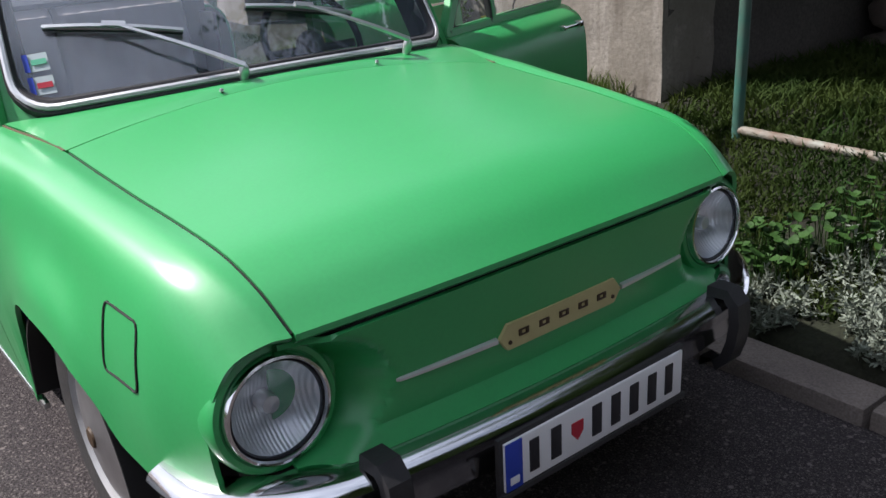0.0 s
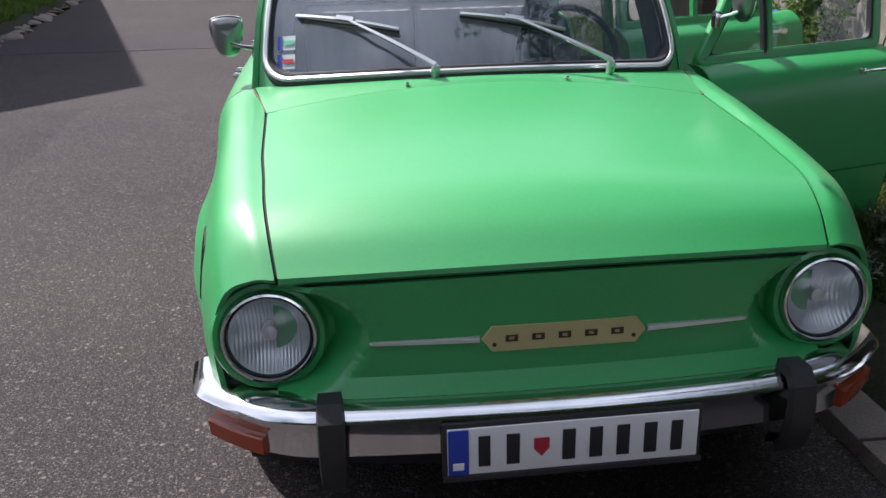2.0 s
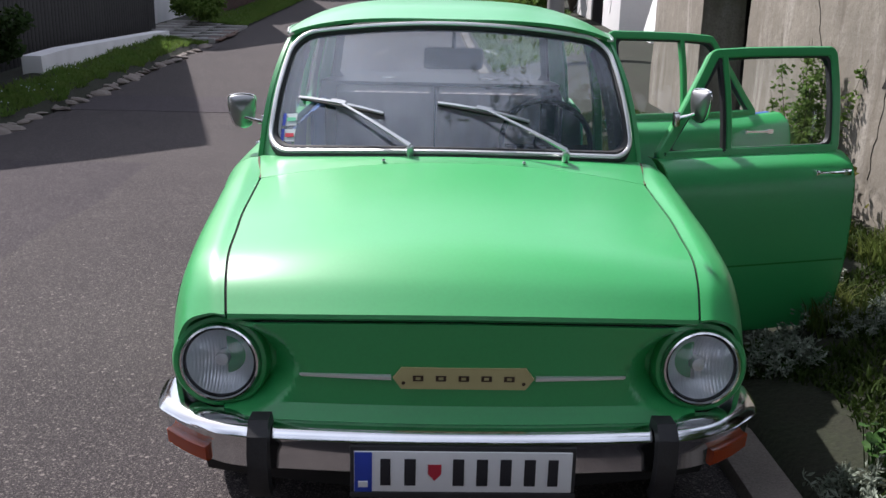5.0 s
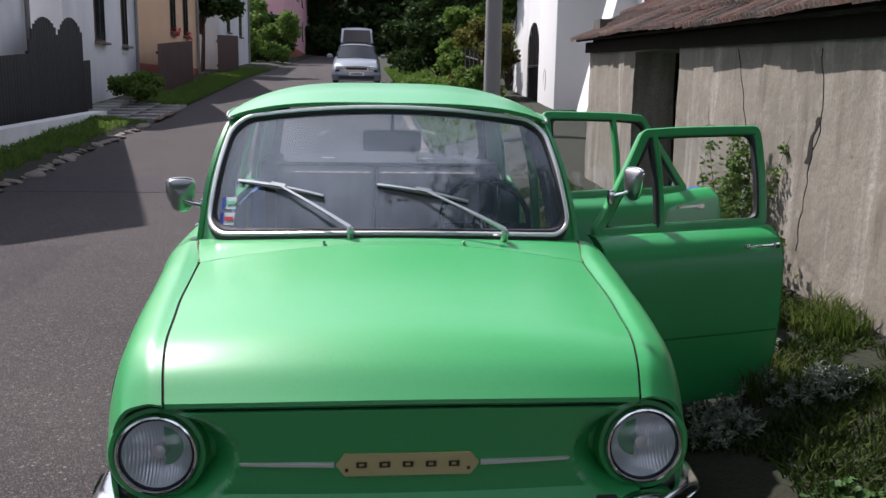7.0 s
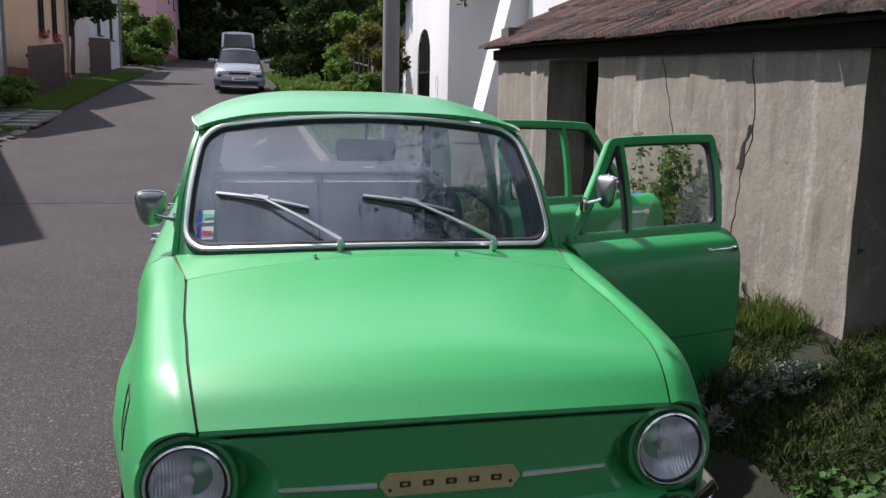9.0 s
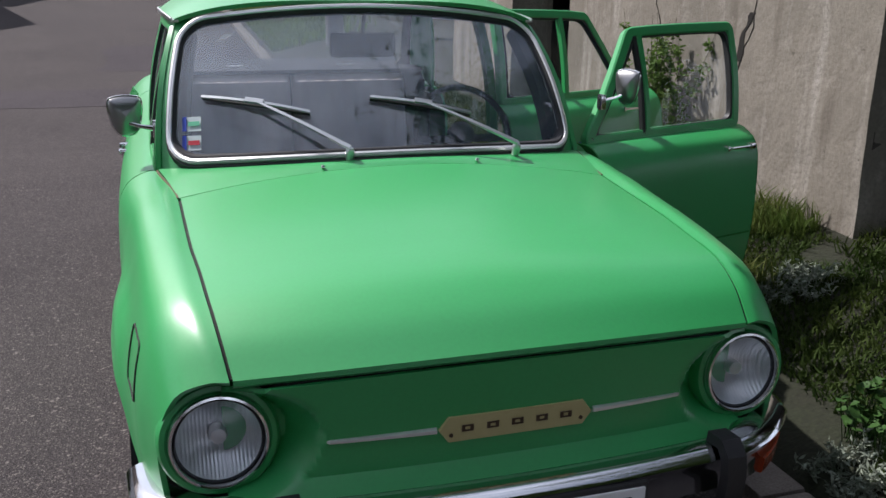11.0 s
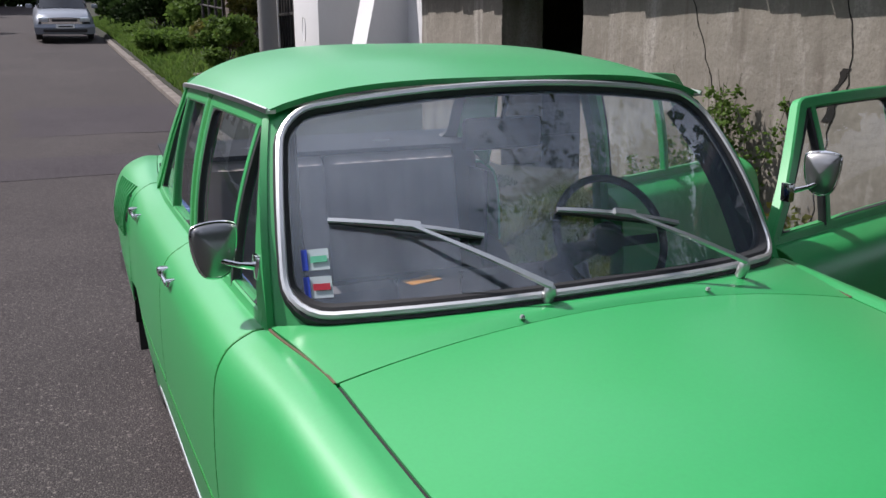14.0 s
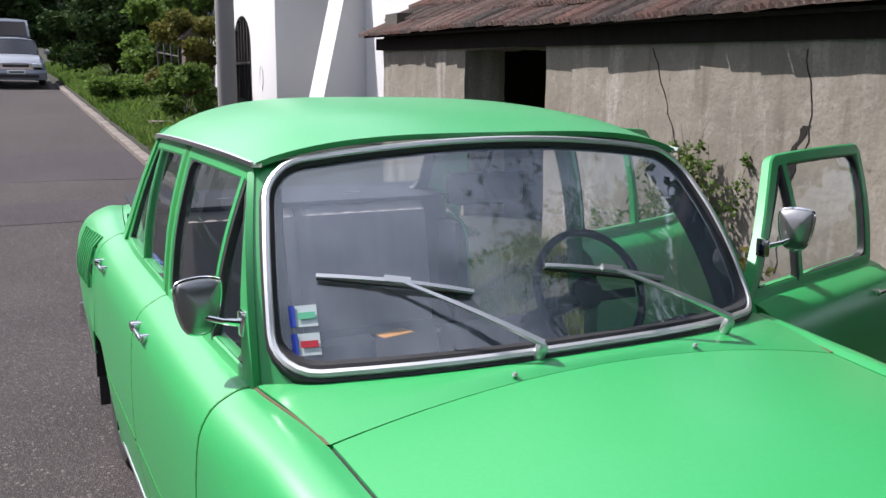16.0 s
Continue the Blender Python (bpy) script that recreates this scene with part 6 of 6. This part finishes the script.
part("ink_bar", hbg(Geo().box((-0.19, -0.168, 0.415), (0.21, -0.164, 0.455), 0.001)), INK, hp)
tg = part("tailgate", hbg(Geo().shell([[((0.62 - 0.04 * v) * u, 3.75 + 0.62 * v + 0.05 * (1 - u * u), 1.40 + 0.52 * v + 0.05 * v * (1 - u * u)) for u in np.linspace(-1, 1, 9)] for v in np.linspace(0, 1, 6)], 0.05, 1)), CAR_S, hb, "raised silver tailgate")
# stands for the tailgate window, matt dark to keep sky reflection off
part("tailgate_lining", hbg(Geo().shell([[((0.54 - 0.04 * v) * u, 3.66 + 0.62 * v + 0.05 * (1 - u * u), 1.43 + 0.52 * v) for u in np.linspace(-1, 1, 9)] for v in np.linspace(0.02, 0.90, 5)], 0.02, 1)), DASH, tg)


# ---- plants ----
def leaf_cloud(pts, size, rng, droop=0.3, wide=0.5, up=None):
    """Small pointed leaves, folded along the middle, at the points given."""
    pts = np.asarray(pts, float)
    n = len(pts)
    d = rng.normal(size=(n, 3))
    d[:, 2] = d[:, 2] * 0.6 + (0.25 if up is None else up)
    d /= np.linalg.norm(d, axis=1, keepdims=True)
    s = np.cross(d, rng.normal(size=(n, 3)))
    s /= np.linalg.norm(s, axis=1, keepdims=True) + 1e-9
    nn = np.cross(d, s)
    L = (size * rng.uniform(0.6, 1.3, n))[:, None]
    base, tip = pts, pts + d * L - np.array([0, 0, droop]) * L * 0.4
    mid = pts + d * L * 0.45 - nn * L * 0.08
    a, b = mid + s * L * wide * 0.5, mid - s * L * wide * 0.5
    v = np.stack([base, a, tip, b], 1).reshape(-1, 3)
    i = np.arange(n)[:, None] * 4
    f = np.concatenate([i + [0, 1, 2], i + [0, 2, 3]])
    return v, f


def cloud_mesh(name, v, f, material):
    me = bpy.data.meshes.new(name)
    me.vertices.add(len(v))
    me.vertices.foreach_set("co", np.asarray(v, np.float32).ravel())
    me.loops.add(len(f) * 3)
    me.loops.foreach_set("vertex_index", np.asarray(f, np.int32).ravel())
    me.polygons.add(len(f))
    me.polygons.foreach_set("loop_start", np.arange(0, len(f) * 3, 3, dtype=np.int32))
    me.update(calc_edges=True)
    me.materials.append(material)
    return me


def leaves(name, pts, size, material, rng, parent=None, **k):
    ob = new(name, cloud_mesh(name, *leaf_cloud(pts, size, rng, **k), material))
    ob.parent = parent
    return tagged(ob, kind="stuff")


def blob_points(rng, n, centres, radii, shell=0.55):
    """Points in lumps, thinner inside."""
    c = np.asarray(centres, float)[rng.integers(0, len(centres), n)]
    d = rng.normal(size=(n, 3))
    d /= np.linalg.norm(d, axis=1, keepdims=True)
    r = rng.uniform(shell, 1.0, n)[:, None] ** 0.7
    return c + d * r * np.asarray(radii, float)


def blades(rng, xy, h, material, name, label, wide=0.006, lean=0.5):
    n = len(xy)
    z = np.array([ground_z(a, b) for a, b in xy]) - 0.01
    base = np.column_stack([xy, z])
    ang = rng.uniform(0, 6.28, n)
    s = np.column_stack([np.cos(ang), np.sin(ang), np.zeros(n)]) * wide
    out = np.column_stack([rng.normal(size=n) * lean, rng.normal(size=n) * lean, np.ones(n)])
    hh = (h * rng.uniform(0.4, 1.25, n))[:, None]
    m1 = base + out * hh * np.array([0.35, 0.35, 0.6])
    tip = base + out * hh * np.array([1.0, 1.0, 0.9])
    v = np.stack([base - s, base + s, m1 - s * 0.8, m1 + s * 0.8, tip], 1).reshape(-1, 3)
    i = np.arange(n)[:, None] * 5
    f = np.concatenate([i + [0, 1, 3], i + [0, 3, 2], i + [2, 3, 4]])
    return tagged(new(name, cloud_mesh(name, v, f, material)), label, "grass", kind="stuff")


rg = np.random.default_rng(5)
# grass on the bank by the saloon and along the shed
n = 80000
xy = np.column_stack([rg.uniform(1.06, 2.18, n), rg.uniform(-2.2, 8.0, n)])
keep = np.array([noise.noise((a * 2.2, b * 2.2, 4)) > (-0.25 if b > 1.4 else 0.32 - 0.6 * (a - 1.06) / 0.6) for a, b in xy])
blades(rg, xy[keep], 0.055, GRASS, "bank_grass", "short rough grass on the bank, shade in its colour", 0.0045, 0.6)
n = 16000
xy = np.column_stack([rg.uniform(1.5, 2.22, n), rg.uniform(1.4, 4.8, n)])
keep = np.array([noise.noise((a * 2.0, b * 1.6, 9)) > 0.0 for a, b in xy])
blades(rg, xy[keep], 0.15, GRASS_W, "tall_grass", "taller grass at the foot of the shed wall", 0.0035, 0.40)
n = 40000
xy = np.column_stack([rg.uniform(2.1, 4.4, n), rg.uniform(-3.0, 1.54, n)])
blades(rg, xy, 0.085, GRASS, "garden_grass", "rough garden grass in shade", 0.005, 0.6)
n = 60000
xy = np.column_stack([KERB_L - 0.06 - np.abs(rg.normal(0, 0.55, n)), rg.uniform(2.0, 44.0, n)])
xy = xy[[KERB_L - a > 0.22 + 0.20 * noise.noise((b * 1.4, 2.0, 6)) or b > 17 for a, b in xy]]
xy = xy[(xy[:, 0] > -5.40 - 1.0 * (xy[:, 1] > 21.4)) & ((xy[:, 1] < 17.5) | (xy[:, 1] > 21.4))]
blades(rg, xy, 0.09, GRASS_V, "verge_grass", "uncut grass on the verge", 0.010, 0.5)
n = 16000
xy = np.column_stack([1.15 + np.abs(rg.normal(0, 0.7, n)), rg.uniform(13.5, 46.0, n)])
blades(rg, xy, 0.18, GRASS_V, "verge_grass", "uncut grass on the verge", 0.016, 0.4)


def silver_plant(x, y, r, h, seed, n=1500):
    q = np.random.default_rng(seed)
    z = ground_z(x, y)
    t = thing("silver_plant", "low mat of small silver-grey leaves", "plant", "silver plants on the bank")
    st, pts = Geo(), []
    for k in range(int(60 * r / 0.2)):
        a, rr = q.uniform(0, 6.28), r * math.sqrt(q.uniform(0, 1))
        px, py = x + rr * math.cos(a), y + rr * math.sin(a)
        hh = h * (1 - 0.6 * (rr / r) ** 2) * q.uniform(0.6, 1.2)
        gz = ground_z(px, py) if px > 1.05 else z
        tip = np.array([px + q.normal() * 0.03, py + q.normal() * 0.03, gz + hh])
        base = np.array([px - 0.3 * (px - x), py - 0.3 * (py - y), gz - 0.01])
        st.tube([base, (base + tip) / 2 + (0, 0, 0.01), tip], 0.0016, 4)
        for s in np.linspace(0.25, 1.0, int(n / 60)):
            pts.append(base + (tip - base) * s)
    tagged(part("stem_mass", st, SILVER, t), kind="stuff")
    leaves("leaf_mass", np.array(pts) + q.normal(0, 0.004, (len(pts), 3)), 0.026, SILVER, q, t, wide=0.32, droop=0.0, up=0.35)


for k, (x, y, r, h) in enumerate(((1.20, -0.02, 0.17, 0.13), (1.30, -0.30, 0.20, 0.16), (1.16, 0.32, 0.13, 0.10), (1.42, 0.12, 0.18, 0.15), (1.50, -0.45, 0.2, 0.18), (1.18, -0.58, 0.16, 0.13), (1.62, -0.12, 0.18, 0.2), (1.30, 1.28, 0.17, 0.13), (1.48, 1.55, 0.20, 0.16), (1.62, 1.85, 0.18, 0.16), (1.42, 1.95, 0.18, 0.13), (1.75, 1.35, 0.16, 0.12), (1.30, 1.72, 0.15, 0.12))):
    silver_plant(x, y, r, h, 40 + k)


def lobed_plant(x, y, r, h, seed, material=STRAWB, n=110, label="clump of lobed green leaves on short stalks"):
    q = random.Random(seed)
    t = thing("leafy_plant", label, "plant", "leafy plants on the bank")
    st, lf = Geo(), Geo()
    for k in range(n):
        a, rr = q.uniform(0, 6.28), r * math.sqrt(q.random())
        px, py = x + rr * math.cos(a), y + rr * math.sin(a)
        z = ground_z(max(px, 1.06), py)
        top = Vector((px + q.uniform(-0.03, 0.03), py + q.uniform(-0.03, 0.03), z + h * q.uniform(0.5, 1.2)))
        st.tube([(px, py, z - 0.01), tuple(top)], 0.002, 4)
        s = q.uniform(0.012, 0.022)
        tl = Euler((q.uniform(-0.6, 0.6), q.uniform(-0.6, 0.6), q.uniform(0, 6.28))).to_matrix()
        m_ = 15
        ring = []
        for j in range(m_):
            b = 2 * math.pi * j / m_
            rad = s * (0.72 + 0.28 * abs(math.cos(b * 1.5))) * (0.9 + 0.2 * q.random())
            ring.append(top + tl @ Vector((rad * math.cos(b), rad * math.sin(b), 0.25 * s * (rad / s) ** 2 + q.uniform(-0.1, 0.1) * s)))
        n0 = len(lf.v)
        lf.add([top] + ring, [(0, 1 + j, 1 + (j + 1) % m_) for j in range(m_)])
    tagged(part("stalk_mass", st, material, t), kind="stuff")
    tagged(part("leaf_mass", lf, material, t, "", 70), kind="stuff")


for k, (x, y, r, h) in enumerate(((1.42, -0.18, 0.14, 0.17), (1.55, 0.22, 0.15, 0.16), (1.36, 0.42, 0.12, 0.12), (1.68, -0.42, 0.16, 0.2))):
    lobed_plant(x, y, r, h, 70 + k)
lobed_plant(1.36, -0.36, 0.10, 0.15, 90, RUST_L, 14, "few rust-coloured autumn leaves on short stalks")


def shrub(name, label, x, y, z, stems, height, spread, material, seed, nleaf, size, flat=1.0):
    """Upright stems with side twigs and leaves along them."""
    q = np.random.default_rng(seed)
    t = thing(name, label, "shrub")
    g_, pts = Geo(), []
    for k in range(stems):
        top = np.array([x + q.normal() * spread * flat, y + q.normal() * spread, z + height * q.uniform(0.55, 1.0)])
        base = np.array([x + q.normal() * 0.05, y + q.normal() * 0.08, z - 0.03])
        mid = (base + top) / 2 + q.normal(0, 0.03, 3)
        path = catmull([base, mid, top], 9)
        g_.tube(path, 0.0032, 5, False, np.linspace(1, 0.3, 9))
        for s in q.uniform(0.15, 1.0, nleaf):
            i = int(s * 8)
            p = path[i]
            d = q.normal(size=3) * 0.07 * (1.15 - s)
            pts.append(p + d)
    tagged(part("stem_mass", g_, BARK, t), kind="stuff")
    leaves("leaf_mass", pts, size, material, q, t, wide=0.62)
    return t


shrub("wall_shrub", "thin leafy shrub against the shed wall", 2.13, 3.22, ground_z(2.1, 3.2), 18, 1.0, 0.15, LEAF, 3, 230, 0.030, 0.5)
shrub("wall_shrub", "low leafy shrub against the shed wall", 2.10, 3.55, ground_z(2.1, 3.5), 15, 0.66, 0.22, LEAF, 4, 220, 0.028, 0.5)
shrub("wall_shrub", "low silver-leaved shrub by the shed", 1.93, 2.80, ground_z(1.9, 2.8), 12, 0.34, 0.16, SILVER, 5, 80, 0.035)
shrub("weed", "tall weed at the shed wall", 2.12, 2.66, ground_z(2.1, 2.6), 5, 0.42, 0.08, LEAF_Y, 6, 26, 0.05, 0.5)


def bush(name, label, cx, cy, h, r, material, seed, n, size, trunk=False, base=None):
    q = np.random.default_rng(seed)
    z = ground_z(cx, cy) if base is None else base
    t = thing(name, label, "tree" if trunk else "bush")
    lumps, g_ = [], Geo()
    low = h * 0.35 if trunk else 0.15
    for k in range(26 if trunk else 16):
        a, rr = q.uniform(0, 6.28), r * math.sqrt(q.uniform(0.02, 1))
        zz = low + (h - low) * q.uniform(0.05, 0.95)
        fall = 1 - 0.55 * abs((zz - (low + (h - low) * 0.4)) / (h - low)) ** 1.5
        lumps.append((cx + rr * fall * math.cos(a), cy + rr * fall * math.sin(a), z + zz))
    lumps = np.array(lumps)
    if trunk:
        g_.tube(catmull([(cx, cy, z - 0.2), (cx + 0.1, cy, z + h * 0.3), (cx, cy + 0.1, z + h * 0.75)], 8), 0.05 * h / 3, 9, False, np.linspace(1, 0.35, 8))
    for lp_ in lumps[:14]:
        st_ = np.array([cx, cy, z + (h * 0.25 if trunk else 0)])
        g_.tube(catmull([st_, (st_ + lp_) / 2 + (0, 0, 0.1), lp_], 6), 0.012 * h / 2, 5, False, np.linspace(1, 0.3, 6))
    if trunk:
        part("trunk", g_, BARK, t)
    else:
        tagged(part("branch_mass", g_, BARK, t), kind="stuff")
    rad = r * 0.36
    pts = blob_points(q, n, lumps, (rad, rad, rad * 0.8), 0.35)
    pts = pts[pts[:, 2] > z]
    leaves("crown", pts, size, material, q, t, wide=0.7)
    return t


# bushes and hedge up the road, on the shed side
bush("bush", "tall green bush with pale leaf tips", 3.2, 24.5, 3.5, 1.25, LEAF, 11, 9000, 0.16)
bush("bush", "tall green bush beside the road", 3.9, 22.5, 3.9, 1.1, LEAF, 12, 8000, 0.15)
bush("bush", "yellowing bush by the fence", 2.85, 20.2, 1.9, 0.8, LEAF_Y, 13, 5000, 0.12)
bush("bush", "dark green rounded bush", 2.7, 31.0, 3.3, 1.5, LEAF_D, 14, 8000, 0.17)
bush("bush", "dark green bush behind the hatchback", 3.0, 36.5, 3.9, 1.7, LEAF_D, 15, 8000, 0.2)
bush("bush", "low green bush beside a stone", 2.3, 17.4, 0.9, 0.55, LEAF, 16, 4000, 0.09)
bush("bush", "low bank foliage at the road edge", 1.75, 22.0, 0.55, 0.7, LEAF, 17, 4000, 0.1)
bush("tree", "dark leafy tree at the bend", 4.5, 44.0, 7.5, 2.8, LEAF_D, 18, 9000, 0.34, True)
# far side
for x_, y_, h_, r_ in ((-5.75, 9.9, 1.25, 0.62), (-5.85, 8.7, 1.7, 0.8), (-5.95, 7.2, 1.8, 0.85)):
    bush("bush", "dark shaded bush at the end of the garden wall", x_, y_, h_, r_, LEAF_D, int(y_ * 10), 5000, 0.075)
q_ = np.random.default_rng(31)
fl_ = np.column_stack([q_.uniform(-5.35, -4.75, 90), q_.uniform(5.0, 12.0, 90)])
fl_ = np.array([(a, b, ground_z(a, b) + q_.uniform(0.05, 0.11)) for a, b in fl_ if noise.noise((a * 2, b * 0.9, 3)) > -0.05])
tagged(leaves("verge_flowers", fl_, 0.022, PAPER_W, q_, None, wide=0.9), "tiny white flowers scattered in the verge grass", "flowers", kind="stuff")
bush("tree", "dark leafy tree between two houses", -6.9, 38.0, 6.2, 1.7, LEAF_D, 21, 9000, 0.24, True)
bush("bush", "pale flowering bush before the pink house", -6.0, 57.0, 3.6, 1.9, LEAF, 22, 7000, 0.26)
bush("bush", "dark bush by a garden fence", -6.4, 62.0, 3.2, 1.9, LEAF_D, 23, 7000, 0.26)
bush("bush", "overgrown green bush at the house corner", -5.6, 20.8, 0.75, 0.6, LEAF, 24, 4000, 0.10)
for k in range(16):
    bush("tree", "dark tall tree of the wood at the road's end", -42 + 5.6 * k + 2.5 * math.sin(k * 2.3), 100 + 6 * math.sin(k * 1.7), 19 + 4 * math.sin(k * 3.1), 4.6, LEAF_D, 300 + k, 4500, 1.0, True, rise(112) - 1)
for k in range(9):
    bush("tree", "leafy tree behind the gardens", 9 + 4.5 * (k % 3) + math.sin(k), 24 + 7.5 * k, 8 + 1.5 * math.sin(k * 2), 3.0, LEAF_D, 340 + k, 4200, 0.5, True, rise(24 + 7.5 * k))
for k in range(9):
    bush("bush", "dark bush at the road's far bend", -14 + 3.4 * k, 97 + 1.5 * math.sin(k * 2.2), 5.0, 2.6, LEAF_D, 420 + k, 3000, 0.6, False, rise(95))
for k in range(9):
    bush("bush", "low dark bush closing the road's end", -8.0 + 1.6 * k, 92 + 0.8 * math.sin(k * 1.9), 2.6, 1.3, LEAF_D, 460 + k, 2600, 0.42, False, rise(92))
# trees beside the way in; the row behind is unseen, added to cut sky light
for k in range(12):
    bush("tree", "broad leafy tree behind the camera, added to cut sky light", -10.5 + 2.1 * k, -9.6 - 1.0 * math.sin(k * 1.9), 9.6 + 1.0 * math.sin(k * 2.7), 3.2, LEAF_D, 370 + k, 7000, 0.5, True, 0.0)
for k in range(4):
    bush("tree", "leafy garden tree beyond the fence", 7.0 + 0.8 * math.sin(k * 2.1), -7.5 + 2.9 * k, 5.5 + math.sin(k), 1.7, LEAF_D, 390 + k, 4200, 0.3, True, 0.35)
bush("tree", "leafy tree with boughs over the garden", 5.2, -1.2, 7.6, 2.5, LEAF_D, 399, 9000, 0.13, True, 0.35)
rb = np.random.default_rng(77)
bough = thing("overhanging_bough", "thin leafy bough hanging over the parked saloon", "branch")
limb = catmull([(6.2, -1.4, 4.4), (4.2, -0.6, 3.9), (2.4, 0.2, 3.2), (1.2, 0.85, 2.50), (0.45, 0.95, 2.12)], 40)
twig_g, tips = Geo().tube(limb, 0.02, 7, False, np.linspace(1, 0.15, 40)), []
for k in range(56):
    p0 = limb[rb.integers(25, 40)]
    d = np.array([rb.normal() * 0.30 - 0.04, rb.normal() * 0.42, rb.normal() * 0.10 - 0.16])
    tw = catmull([p0, p0 + d * 0.5 + (0, 0, 0.04), p0 + d], 9)
    twig_g.tube(tw, 0.0022, 4, False, np.linspace(1, 0.4, 9))
    tips += [q + rb.normal(0, 0.012, 3) for q in tw[1:] for _ in range(3)]
part("limb", twig_g, BARK, bough)
leaves("leaf_mass", tips, 0.042, LEAF_D, rb, bough, wide=0.62)
house("pale rendered house with a tiled roof", -9.0, -1.0, -7.2, 4.0, GREY_H, [(-7.0, 1.6, 1.0, 1.3), (-3.5, 1.6, 1.0, 1.3)])

# fence and gate by the white building
gp = thing("gate_pillar", "dark brick gate pillar", "pillar")
part("pillar", Geo().box((2.85, 19.9, rise(20) - 0.3), (3.25, 20.3, rise(20) + 1.75), 0.02), STONE, gp)
part("cap", Geo().prism([(2.78, 0.0), (3.32, 0.0), (3.05, 0.28)], lambda p: (p[0], 19.85, rise(20) + 1.75 + p[1]), lambda p: (p[0], 20.35, rise(20) + 1.75 + p[1])), CONCRETE, gp)
rf = thing("rail_fence", "dark iron rail fence", "fence")
for k in range(7):
    part("post", Geo().box((2.8, 20.4 + k * 0.9, rise(20.4 + k * 0.9) - 0.2), (2.86, 20.46 + k * 0.9, rise(20.4 + k * 0.9) + 1.6), 0.008), IRON, rf)
for z in (0.5, 1.35):
    part("rail", Geo().tube([(2.83, 20.4, rise(20.4) + z), (2.83, 25.9, rise(25.9) + z)], 0.022, 8), IRON, rf)
sb = thing("stone_block", "grey stone block half sunk in the verge", "stone")
part("block", Geo().box((1.55, 16.6, rise(16.6) - 0.1), (2.0, 17.1, rise(16.6) + 0.32), 0.05), STONE, sb)

# wooded hill that closes the street's end
hx_, hy_ = np.linspace(-120, 120, 61), np.linspace(112, 190, 14)
part_ = Geo().sheet([[(x, y, rise(112) - 2 + 30 * (1 - math.exp(-(y - 110) / 14)) + 4 * noise.noise((x * 0.08, y * 0.08, 3)) + 2 * noise.noise((x * 0.3, y * 0.3, 6))) for x in hx_] for y in hy_])
hill = part("backdrop_hill", part_, HILL, None, "dark wooded hillside far up the road", 60)
tagged(hill, kind="structure", category="hill")
